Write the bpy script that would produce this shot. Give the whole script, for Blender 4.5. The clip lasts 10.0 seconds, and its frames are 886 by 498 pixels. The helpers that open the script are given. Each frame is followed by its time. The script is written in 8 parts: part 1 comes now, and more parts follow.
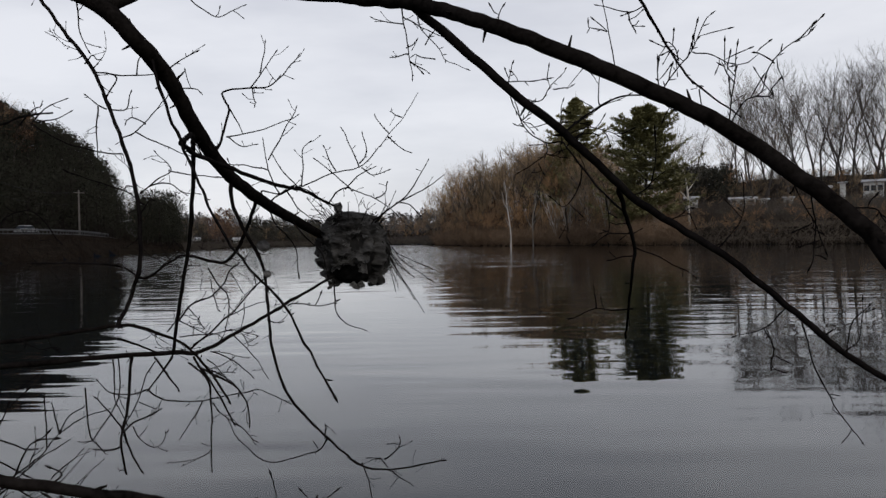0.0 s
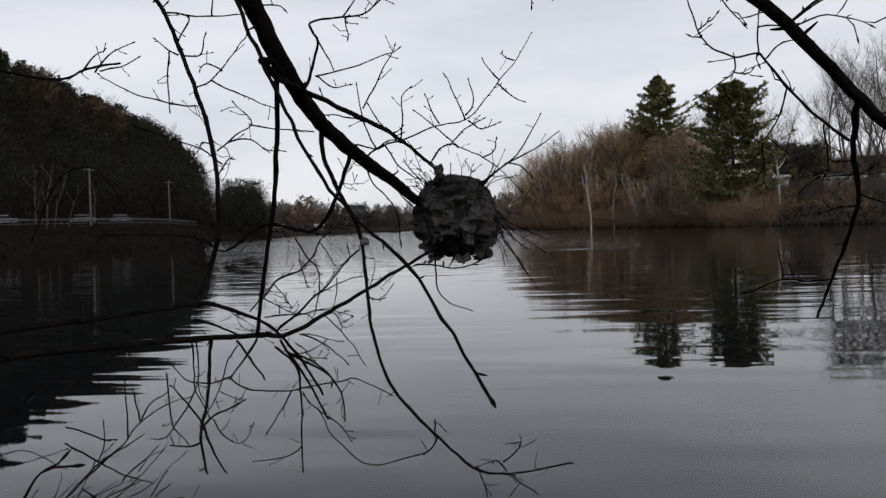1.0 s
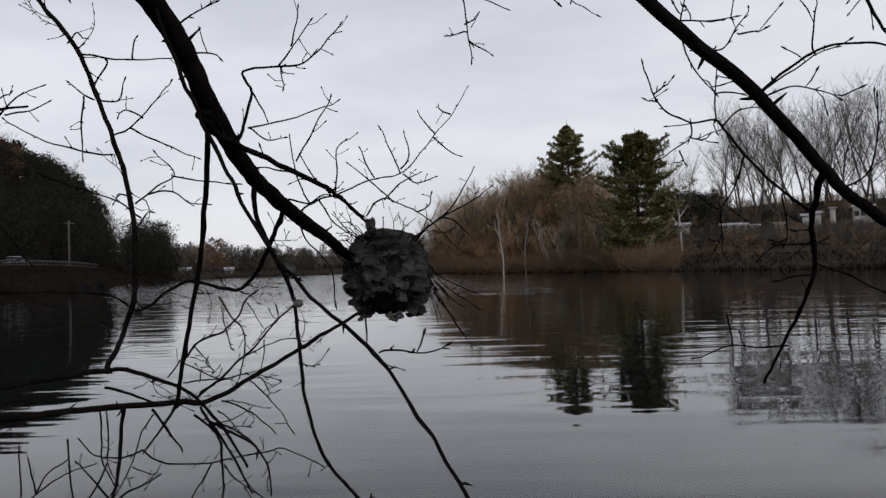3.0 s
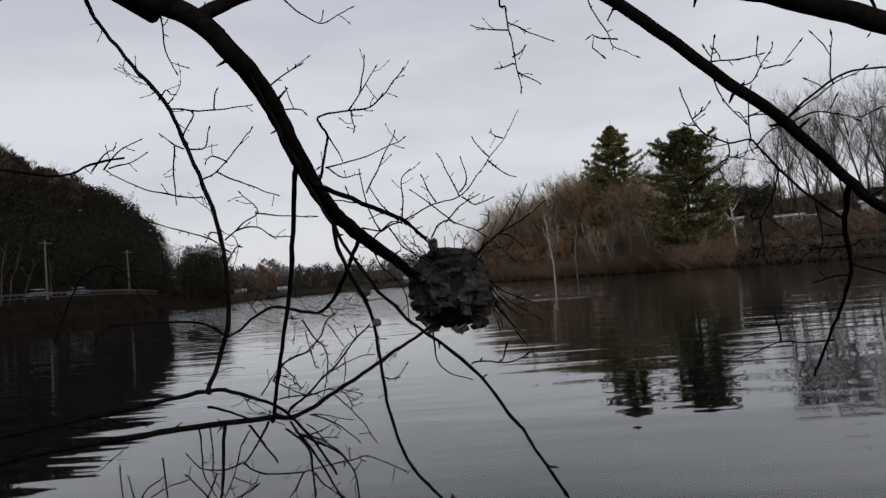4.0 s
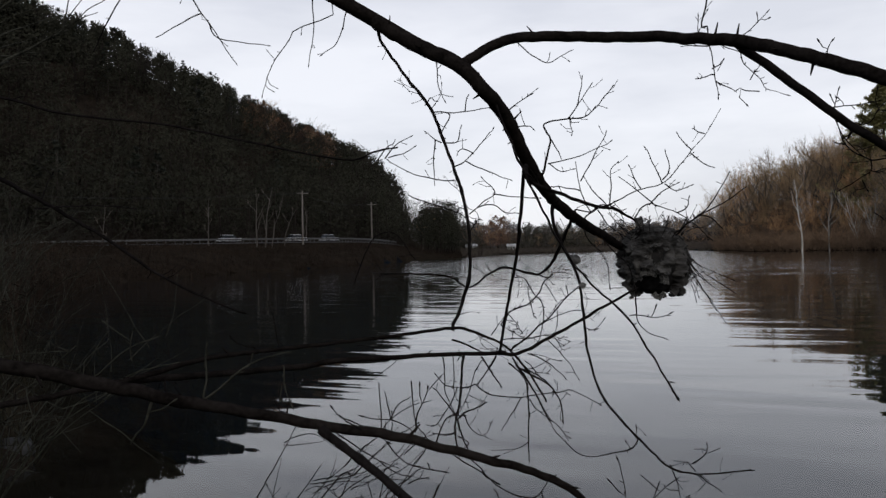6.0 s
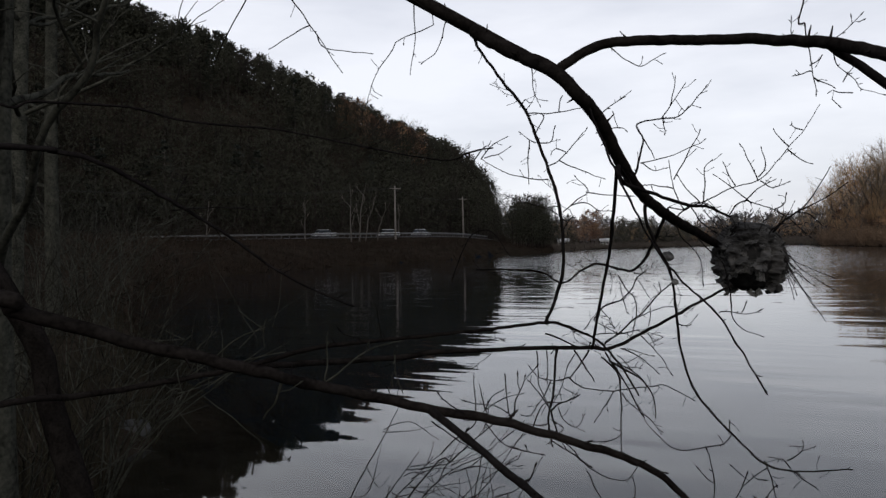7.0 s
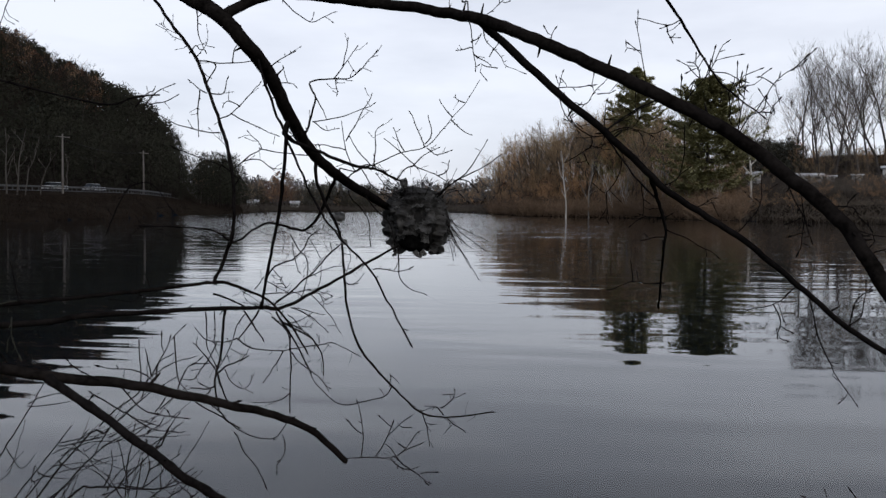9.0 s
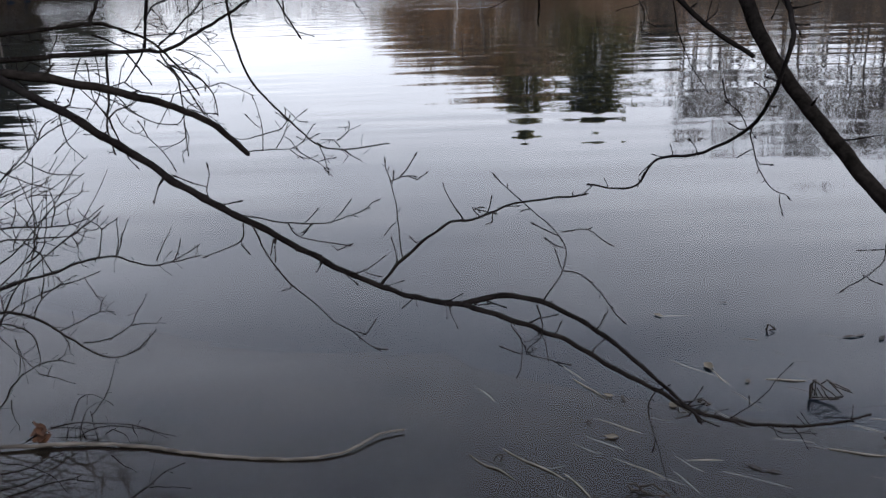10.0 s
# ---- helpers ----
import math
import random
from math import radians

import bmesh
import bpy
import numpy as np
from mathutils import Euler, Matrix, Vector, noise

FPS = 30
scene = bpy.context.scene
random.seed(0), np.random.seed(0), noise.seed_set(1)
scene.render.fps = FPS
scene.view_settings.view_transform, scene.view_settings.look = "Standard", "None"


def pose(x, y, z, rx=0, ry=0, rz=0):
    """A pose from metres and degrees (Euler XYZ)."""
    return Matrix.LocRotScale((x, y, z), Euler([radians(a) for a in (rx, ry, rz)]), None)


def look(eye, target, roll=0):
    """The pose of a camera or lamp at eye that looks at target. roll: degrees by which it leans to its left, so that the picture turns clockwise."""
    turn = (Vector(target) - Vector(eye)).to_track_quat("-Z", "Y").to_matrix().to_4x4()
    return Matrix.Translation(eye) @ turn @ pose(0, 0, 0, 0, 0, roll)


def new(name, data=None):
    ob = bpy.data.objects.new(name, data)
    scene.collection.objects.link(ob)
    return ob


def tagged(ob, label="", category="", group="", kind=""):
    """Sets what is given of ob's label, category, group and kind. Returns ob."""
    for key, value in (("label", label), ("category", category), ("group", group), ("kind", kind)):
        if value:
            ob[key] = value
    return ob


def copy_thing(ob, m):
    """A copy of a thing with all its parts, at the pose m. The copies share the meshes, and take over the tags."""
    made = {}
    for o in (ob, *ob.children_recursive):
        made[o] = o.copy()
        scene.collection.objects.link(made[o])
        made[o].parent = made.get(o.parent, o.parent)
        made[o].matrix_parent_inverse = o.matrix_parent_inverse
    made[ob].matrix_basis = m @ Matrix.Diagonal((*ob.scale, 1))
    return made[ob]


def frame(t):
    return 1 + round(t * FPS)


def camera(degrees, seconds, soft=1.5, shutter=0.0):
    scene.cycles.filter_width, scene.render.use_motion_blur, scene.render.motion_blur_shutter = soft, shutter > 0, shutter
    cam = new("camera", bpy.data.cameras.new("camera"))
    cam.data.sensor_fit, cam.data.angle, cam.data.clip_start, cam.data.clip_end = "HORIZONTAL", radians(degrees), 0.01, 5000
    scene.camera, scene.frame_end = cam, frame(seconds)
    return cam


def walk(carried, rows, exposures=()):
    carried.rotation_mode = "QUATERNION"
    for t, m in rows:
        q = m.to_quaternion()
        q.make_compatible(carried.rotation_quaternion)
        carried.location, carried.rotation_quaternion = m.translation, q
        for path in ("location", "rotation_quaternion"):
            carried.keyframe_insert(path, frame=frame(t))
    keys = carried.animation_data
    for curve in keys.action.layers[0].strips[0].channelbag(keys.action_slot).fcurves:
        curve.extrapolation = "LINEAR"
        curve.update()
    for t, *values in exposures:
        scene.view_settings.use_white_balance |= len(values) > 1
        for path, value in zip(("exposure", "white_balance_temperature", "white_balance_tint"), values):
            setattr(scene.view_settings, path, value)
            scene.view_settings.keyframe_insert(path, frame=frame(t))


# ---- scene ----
cam = camera(59.2, 10.0, soft=1.4)
PATH = [
    (0, (0.087, 0.408, 1.292), (-0.031, 2.405, 1.27), -1.3),
    (0.5, (0.02, 0.545, 1.223), (-0.191, 2.534, 1.19), 1.6),
    (1, (-0.027, 0.691, 1.25), (-0.345, 2.665, 1.194), -2.0),
    (1.5, (-0.042, 0.773, 1.258), (-0.3, 2.756, 1.204), -0.3),
    (2, (-0.055, 0.792, 1.259), (-0.296, 2.777, 1.236), 0.8),
    (2.5, (-0.065, 0.783, 1.266), (-0.203, 2.779, 1.272), -0.5),
    (2.7, (-0.071, 0.773, 1.273), (-0.183, 2.77, 1.314), -1.2),
    (3.8, (-0.095, 0.663, 1.291), (-0.212, 2.659, 1.352), -3.0),
    (4, (-0.097, 0.626, 1.296), (-0.315, 2.612, 1.377), -4.8),
    (4.5, (-0.078, 0.435, 1.31), (-0.471, 2.396, 1.318), -3.7),
    (5, (-0.052, 0.358, 1.312), (-0.592, 2.283, 1.275), -1.7),
    (5.2, (-0.034, 0.334, 1.313), (-0.625, 2.244, 1.294), -0.8),
    (6.3, (0.053, 0.208, 1.314), (-0.771, 2.03, 1.318), -1.9),
    (6.5, (0.06, 0.201, 1.312), (-0.786, 2.014, 1.299), -1.7),
    (7, (0.062, 0.147, 1.32), (-0.932, 1.882, 1.323), -1.5),
    (7.5, (0.074, 0.162, 1.309), (-0.819, 1.952, 1.272), 0.3),
    (8, (0.098, 0.188, 1.31), (-0.494, 2.096, 1.235), -0.5),
    (8.5, (0.101, 0.198, 1.309), (-0.262, 2.161, 1.194), -0.2),
    (9, (0.097, 0.188, 1.31), (-0.158, 2.169, 1.208), 0.3),
    (9.5, (0.108, 0.161, 1.297), (-0.018, 2.145, 1.079), -1.9),
    (9.8, (0.117, 0.1, 1.239), (0.118, 2.028, 0.707), -3.1),
    (10, (0.113, 0.076, 1.191), (0.116, 1.968, 0.542), -1.7),
]
EXPOSURE = [(0, 0.0, 6500, 10), (2.5, 0.0, 6500, 10), (4, -0.2, 6500, 10), (5, 0.0, 6500, 10), (7, 0.2, 6450, 10), (8.5, 0.25, 6300, 10), (9.3, 0.16, 6200, 10), (9.5, 0.24, 6200, 10), (10, 1.18, 6200, 12)]
walk(cam, [(t, look(eye, target, roll)) for t, eye, target, roll in PATH], EXPOSURE)

# ---------------------------------------------------------------- light
world = bpy.data.worlds.new("overcast_sky")
scene.world = world
world.use_nodes = True
wn, wl = world.node_tree.nodes, world.node_tree.links
wn.clear()
w_out = wn.new("ShaderNodeOutputWorld")
w_bg = wn.new("ShaderNodeBackground")
w_sky = wn.new("ShaderNodeTexSky")
w_sky.sky_type = "NISHITA"
w_sky.sun_disc = False
w_sky.sun_elevation, w_sky.sun_rotation = radians(36), radians(153)
w_sky.air_density, w_sky.dust_density = 1.0, 2.0
w_scale = wn.new("ShaderNodeMixRGB")
w_scale.blend_type = "MULTIPLY"
w_scale.inputs[0].default_value = 1.0
w_scale.inputs[2].default_value = (0.10, 0.10, 0.10, 1)
w_co = wn.new("ShaderNodeTexCoord")
w_map = wn.new("ShaderNodeMapping")
w_map.inputs["Scale"].default_value = (1.0, 1.0, 4.0)
w_noise = wn.new("ShaderNodeTexNoise")
w_noise.inputs["Scale"].default_value = 2.6
w_noise.inputs["Detail"].default_value = 5.0
w_noise.inputs["Roughness"].default_value = 0.55
w_ramp = wn.new("ShaderNodeValToRGB")
w_ramp.color_ramp.elements[0].position, w_ramp.color_ramp.elements[0].color = 0.36, (0.725, 0.735, 0.79, 1)
w_ramp.color_ramp.elements[1].position, w_ramp.color_ramp.elements[1].color = 0.62, (0.88, 0.885, 0.93, 1)
w_mix = wn.new("ShaderNodeMixRGB")
w_mix.inputs[0].default_value = 0.86
wl.new(w_sky.outputs[0], w_scale.inputs[1])
wl.new(w_co.outputs["Generated"], w_map.inputs[0])
wl.new(w_map.outputs[0], w_noise.inputs["Vector"])
wl.new(w_noise.outputs["Fac"], w_ramp.inputs[0])
wl.new(w_scale.outputs[0], w_mix.inputs[1])
# the cloud deck is heavier and bluer higher up
w_sep = wn.new("ShaderNodeSeparateXYZ")
wl.new(w_co.outputs["Generated"], w_sep.inputs[0])
w_high = wn.new("ShaderNodeMapRange")
w_high.interpolation_type = "SMOOTHSTEP"
w_high.inputs["From Min"].default_value, w_high.inputs["From Max"].default_value = 0.22, 0.76
wl.new(w_sep.outputs["Z"], w_high.inputs["Value"])
w_deck = wn.new("ShaderNodeMixRGB")
w_deck.blend_type = "MULTIPLY"
w_deck.inputs[2].default_value = (0.50, 0.55, 0.66, 1)
wl.new(w_high.outputs[0], w_deck.inputs[0])
wl.new(w_ramp.outputs[0], w_deck.inputs[1])
wl.new(w_deck.outputs[0], w_mix.inputs[2])
wl.new(w_mix.outputs[0], w_bg.inputs[0])
w_bg.inputs[1].default_value = 1.0
wl.new(w_bg.outputs[0], w_out.inputs[0])

sun = new("sun", bpy.data.lights.new("sun", "SUN"))
sun.data.energy, sun.data.angle, sun.data.color = 0.8, radians(20), (1.0, 0.94, 0.86)
sun.matrix_world = look((30, -60, 50), (0, 0, 0))

# ---------------------------------------------------------------- materials


def material(name, dark, light, scale=8.0, rough=0.85, bump=0.3, detail=6.0, stretch=(1, 1, 1), spread=0.25, gloss=0.2):
    """A rough surface with two scales of colour, some change from piece to piece, and a fine relief."""
    m = bpy.data.materials.new(name)
    m.use_nodes = True
    n, l = m.node_tree.nodes, m.node_tree.links
    bsdf = n["Principled BSDF"]
    co = n.new("ShaderNodeTexCoord")
    mp = n.new("ShaderNodeMapping")
    mp.inputs["Scale"].default_value = stretch
    l.new(co.outputs["Object"], mp.inputs[0])
    big, fine = n.new("ShaderNodeTexNoise"), n.new("ShaderNodeTexNoise")
    big.inputs["Scale"].default_value, big.inputs["Detail"].default_value = scale * 0.18, 3.0
    fine.inputs["Scale"].default_value, fine.inputs["Detail"].default_value = scale, detail
    l.new(mp.outputs[0], big.inputs["Vector"])
    l.new(mp.outputs[0], fine.inputs["Vector"])
    add = n.new("ShaderNodeMath")
    add.operation = "MULTIPLY_ADD"
    add.inputs[1].default_value = 0.5
    half = n.new("ShaderNodeMath")
    half.operation = "MULTIPLY"
    half.inputs[1].default_value = 0.5
    l.new(big.outputs["Fac"], half.inputs[0])
    l.new(fine.outputs["Fac"], add.inputs[0])
    l.new(half.outputs[0], add.inputs[2])
    ramp = n.new("ShaderNodeValToRGB")
    ramp.color_ramp.elements[0].position, ramp.color_ramp.elements[0].color = 0.36, (*dark, 1)
    ramp.color_ramp.elements[1].position, ramp.color_ramp.elements[1].color = 0.64, (*light, 1)
    l.new(add.outputs[0], ramp.inputs[0])
    info = n.new("ShaderNodeObjectInfo")
    geo = n.new("ShaderNodeNewGeometry")
    mean = n.new("ShaderNodeMath")
    mean.operation = "ADD"
    l.new(info.outputs["Random"], mean.inputs[0])
    l.new(geo.outputs["Random Per Island"], mean.inputs[1])
    rng = n.new("ShaderNodeMapRange")
    rng.inputs["From Max"].default_value = 2.0
    rng.inputs["To Min"].default_value, rng.inputs["To Max"].default_value = 1 - spread, 1 + spread
    l.new(mean.outputs[0], rng.inputs["Value"])
    hsv = n.new("ShaderNodeHueSaturation")
    l.new(rng.outputs[0], hsv.inputs["Value"])
    l.new(ramp.outputs[0], hsv.inputs["Color"])
    l.new(hsv.outputs[0], bsdf.inputs["Base Color"])
    bsdf.inputs["Roughness"].default_value = rough
    bsdf.inputs["Specular IOR Level"].default_value = gloss
    if bump:
        bp = n.new("ShaderNodeBump")
        bp.inputs["Strength"].default_value = bump
        bp.inputs["Distance"].default_value = 0.02 if scale < 40 else 0.002
        l.new(fine.outputs["Fac"], bp.inputs["Height"])
        l.new(bp.outputs[0], bsdf.inputs["Normal"])
    return m


# boughs: near-black, the shade they hang in is put into the colour
BARK = material("bark_shaded", (0.004, 0.0034, 0.0031), (0.0155, 0.0132, 0.0118), 160, 0.9, 0.6, gloss=0.0)
LICHEN = material("bark_lichen", (0.012, 0.0122, 0.0098), (0.052, 0.0515, 0.0410), 60, 0.9, 0.5, gloss=0.0)
BARK_OLD = material("bark_brown", (0.007, 0.0066, 0.0053), (0.025, 0.0230, 0.0175), 90, 0.9, 0.6, gloss=0.0)
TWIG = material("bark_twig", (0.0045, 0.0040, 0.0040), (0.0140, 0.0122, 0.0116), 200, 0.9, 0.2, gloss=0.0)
FAR_BARK = material("bark_far", (0.034, 0.029, 0.026), (0.085, 0.073, 0.064), 2, 0.9, 0, spread=0.35)
FAR_TRUNK = material("bark_far_pale", (0.070, 0.058, 0.048), (0.165, 0.140, 0.115), 2, 0.9, 0, spread=0.45)
FAR_TWIG = material("twig_far", (0.205, 0.138, 0.074), (0.395, 0.270, 0.148), 0.5, 0.9, 0, spread=0.4)
GREY_TWIG = material("twig_grey", (0.132, 0.098, 0.064), (0.275, 0.210, 0.142), 0.5, 0.9, 0, spread=0.4)
TALL_TWIG = material("twig_tall", (0.060, 0.050, 0.041), (0.140, 0.118, 0.096), 0.5, 0.9, 0, spread=0.4)
RED_TWIG = material("twig_russet", (0.265, 0.150, 0.070), (0.490, 0.290, 0.145), 0.5, 0.9, 0, spread=0.4)
# hillside wood: the hill's shade is in this darker twig colour
HILL_TWIG = material("twig_hill_shaded", (0.012, 0.0102, 0.009), (0.034, 0.0285, 0.0245), 0.4, 0.95, 0, spread=0.35, gloss=0.0)
PALE_BARK = material("bark_ash", (0.15, 0.135, 0.115), (0.32, 0.295, 0.26), 3, 0.85, 0, stretch=(1, 1, 0.3))
BIRCH = material("bark_birch", (0.26, 0.24, 0.21), (0.60, 0.57, 0.52), 3, 0.8, 0, stretch=(1, 1, 0.3))
NEEDLE = material("needles_pine", (0.135, 0.128, 0.056), (0.290, 0.270, 0.135), 0.5, 0.85, 0, spread=0.3, gloss=0.05)
# hillside crowns, likewise darkened in colour for the shaded slope
HILL_LEAF = material("crown_hill_shaded", (0.0235, 0.0240, 0.0178), (0.046, 0.0455, 0.0330), 0.10, 0.95, 0, spread=0.18, gloss=0.0)
OLIVE = material("crown_olive", (0.032, 0.032, 0.024), (0.085, 0.080, 0.060), 0.2, 0.95, 0, spread=0.3, gloss=0.05)
SPRUCE = material("needles_dark", (0.013, 0.0165, 0.0125), (0.036, 0.041, 0.030), 1.0, 0.85, 0, spread=0.3)
LEAF = material("leaves_russet", (0.052, 0.025, 0.014), (0.120, 0.060, 0.032), 1.0, 0.8, 0, spread=0.4)
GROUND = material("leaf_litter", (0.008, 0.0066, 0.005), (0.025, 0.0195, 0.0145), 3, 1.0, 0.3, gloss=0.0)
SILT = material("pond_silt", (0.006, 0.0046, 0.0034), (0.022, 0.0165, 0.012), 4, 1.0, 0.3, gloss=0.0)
# deep bed: darkening and blue scatter of the water are put into its colour
DEEP_TINT = material("deep_bed_tint", (0.0034, 0.0052, 0.0075), (0.0075, 0.0105, 0.0145), 1, 1.0, 0, gloss=0.0)
SHORE_BRUSH = material("brush_shore", (0.037, 0.030, 0.0235), (0.092, 0.076, 0.060), 0.3, 0.95, 0, spread=0.45)
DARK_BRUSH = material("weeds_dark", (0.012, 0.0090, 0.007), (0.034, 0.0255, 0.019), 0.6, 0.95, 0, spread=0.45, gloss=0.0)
MEADOW = material("meadow_dry", (0.052, 0.041, 0.030), (0.114, 0.091, 0.067), 0.6, 0.95, 0, spread=0.45)
BRUSH = material("brush_dry", (0.125, 0.082, 0.050), (0.270, 0.182, 0.114), 0.6, 0.95, 0, spread=0.45)
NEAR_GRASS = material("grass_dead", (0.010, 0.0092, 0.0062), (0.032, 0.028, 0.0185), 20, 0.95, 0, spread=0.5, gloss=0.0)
REED = material("reed_dry", (0.055, 0.051, 0.042), (0.160, 0.146, 0.122), 30, 0.85, 0, spread=0.5)
LEAF_PALE = material("leaf_bleached", (0.040, 0.034, 0.024), (0.115, 0.098, 0.070), 40, 0.8, 0.2, spread=0.4)
BROWN_LEAF = material("leaf_brown", (0.016, 0.008, 0.005), (0.060, 0.028, 0.015), 60, 0.8, 0.3, spread=0.4)
DEAD_LEAF = material("stalk_dead", (0.008, 0.007, 0.006), (0.030, 0.024, 0.019), 50, 0.7, 0.3, spread=0.5)
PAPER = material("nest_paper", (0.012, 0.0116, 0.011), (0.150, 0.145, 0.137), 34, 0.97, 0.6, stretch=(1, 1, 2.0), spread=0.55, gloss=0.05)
# shell darker than its flakes: shade between them is in the colour
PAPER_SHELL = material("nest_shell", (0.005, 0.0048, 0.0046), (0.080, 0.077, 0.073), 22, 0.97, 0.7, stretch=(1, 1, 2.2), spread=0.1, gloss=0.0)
# near-black paper: shade inside the torn nest is put into the colour
PAPER_SHADED = material("nest_hollow_shade", (0.008, 0.0078, 0.0076), (0.024, 0.023, 0.022), 60, 0.97, 0.4, gloss=0.0)
STONE = material("stone_pale", (0.022, 0.022, 0.021), (0.060, 0.059, 0.057), 14, 0.85, 0.4, gloss=0.05)
PALE_WOOD = material("wood_bleached", (0.020, 0.017, 0.014), (0.115, 0.102, 0.086), 46, 0.85, 0.5, stretch=(0.4, 1, 1))
SAPLING = material("bark_sapling", (0.045, 0.040, 0.035), (0.110, 0.098, 0.085), 3, 0.85, 0, stretch=(1, 1, 0.3))
POLE_WOOD = material("pole_wood", (0.075, 0.066, 0.058), (0.15, 0.135, 0.12), 3, 0.85, 0, stretch=(1, 1, 0.2))
STEEL = material("guard_rail_steel", (0.05, 0.05, 0.05), (0.10, 0.10, 0.10), 4, 0.8, 0)
ASPHALT = material("asphalt", (0.035, 0.035, 0.036), (0.07, 0.07, 0.072), 5, 0.9, 0)
WHITE_PAINT = material("siding_white", (0.55, 0.55, 0.55), (0.74, 0.74, 0.73), 1.2, 0.7, 0, spread=0.1)
SIDING = material("siding_weathered", (0.34, 0.34, 0.33), (0.54, 0.54, 0.52), 1.2, 0.8, 0, spread=0.15)
ROOFING = material("roofing_pale", (0.30, 0.30, 0.30), (0.48, 0.48, 0.47), 2, 0.85, 0)
CAR_PAINT = material("car_paint", (0.50, 0.51, 0.53), (0.66, 0.67, 0.69), 1.0, 0.3, 0, spread=0.2)
DARK_GLASS = material("window_dark", (0.010, 0.012, 0.014), (0.03, 0.034, 0.038), 1.0, 0.15, 0)
RUBBER = material("rubber", (0.012, 0.012, 0.012), (0.03, 0.03, 0.03), 8, 0.8, 0)
# most distant woods: the haze of the distance is in this grey colour
HAZE_GREY = material("far_woods", (0.065, 0.063, 0.064), (0.125, 0.120, 0.120), 0.03, 1.0, 0)

# pond water: clear, still near the bank, with long low ripples further out
WATER = bpy.data.materials.new("pond_water")
WATER.use_nodes = True
n, l = WATER.node_tree.nodes, WATER.node_tree.links
bsdf = n["Principled BSDF"]
bsdf.inputs["Base Color"].default_value = (0.55, 0.66, 0.72, 1)
bsdf.inputs["Roughness"].default_value = 0.0
bsdf.inputs["IOR"].default_value = 1.333
bsdf.inputs["Transmission Weight"].default_value = 1.0
co = n.new("ShaderNodeTexCoord")


def ripple(scale, stretch, detail, turn):
    mp = n.new("ShaderNodeMapping")
    mp.inputs["Scale"].default_value = stretch
    mp.inputs["Rotation"].default_value = (0, 0, radians(turn))
    tx = n.new("ShaderNodeTexNoise")
    tx.inputs["Scale"].default_value, tx.inputs["Detail"].default_value = scale, detail
    l.new(co.outputs["Object"], mp.inputs[0])
    l.new(mp.outputs[0], tx.inputs["Vector"])
    return tx


swell = ripple(0.9, (0.22, 1.0, 1), 2.0, 6)
chop = ripple(3.4, (0.11, 1.0, 1), 1.0, -5)
patch = ripple(0.045, (1.0, 0.6, 1), 2.0, 20)
p_ramp = n.new("ShaderNodeValToRGB")
p_ramp.color_ramp.elements[0].position, p_ramp.color_ramp.elements[1].position = 0.34, 0.56
l.new(patch.outputs["Fac"], p_ramp.inputs[0])
# the open middle of the pond, ruffled by a light wind
sep = n.new("ShaderNodeSeparateXYZ")
l.new(co.outputs["Object"], sep.inputs[0])


def smooth_range(socket, a, b, c, d):
    m = n.new("ShaderNodeMapRange")
    m.interpolation_type = "SMOOTHSTEP"
    m.inputs["From Min"].default_value, m.inputs["From Max"].default_value = a, b
    m.inputs["To Min"].default_value, m.inputs["To Max"].default_value = c, d
    l.new(socket, m.inputs["Value"])
    return m.outputs[0]


def times(a, b):
    m = n.new("ShaderNodeMath")
    m.operation = "MULTIPLY"
    for k, s in enumerate((a, b)):
        if isinstance(s, float):
            m.inputs[k].default_value = s
        else:
            l.new(s, m.inputs[k])
    return m.outputs[0]


slant = n.new("ShaderNodeMath")
slant.operation = "DIVIDE"
l.new(sep.outputs["X"], slant.inputs[0])
l.new(sep.outputs["Y"], slant.inputs[1])
reach = times(smooth_range(sep.outputs["Y"], 12, 70, 0, 1), times(smooth_range(slant.outputs[0], -0.52, -0.47, 0, 1), smooth_range(slant.outputs[0], -0.02, 0.03, 1, 0)))
ruffle = ripple(2.2, (0.5, 1.0, 1), 1.0, 4)
streaks = times(times(smooth_range(sep.outputs["Y"], 24, 34, 0, 1), smooth_range(sep.outputs["Y"], 55, 95, 1, 0)), times(smooth_range(slant.outputs[0], 0.07, 0.13, 1, 0), smooth_range(slant.outputs[0], -0.06, 0.0, 0, 1)))
streaked = times(streaks, smooth_range(ripple(0.35, (0.12, 1.0, 1), 2.0, 3).outputs["Fac"], 0.50, 0.58, 0, 1))
spread_out = n.new("ShaderNodeMath")
spread_out.operation = "MAXIMUM"
l.new(reach, spread_out.inputs[0])
l.new(streaked, spread_out.inputs[1])
ruffled = times(times(ruffle.outputs["Fac"], spread_out.outputs[0]), 3.0)
c_mul = n.new("ShaderNodeMath")
c_mul.operation = "MULTIPLY"
l.new(chop.outputs["Fac"], c_mul.inputs[0])
l.new(p_ramp.outputs[0], c_mul.inputs[1])
c_scale = n.new("ShaderNodeMath")
c_scale.operation = "MULTIPLY_ADD"
c_scale.inputs[1].default_value = 0.34
calm = times(c_mul.outputs[0], smooth_range(sep.outputs["Y"], 3.0, 7.5, 0.0, 1))
l.new(calm, c_scale.inputs[0])
l.new(swell.outputs["Fac"], c_scale.inputs[2])
bp = n.new("ShaderNodeBump")
bp.inputs["Filter Width"].default_value = 0.5
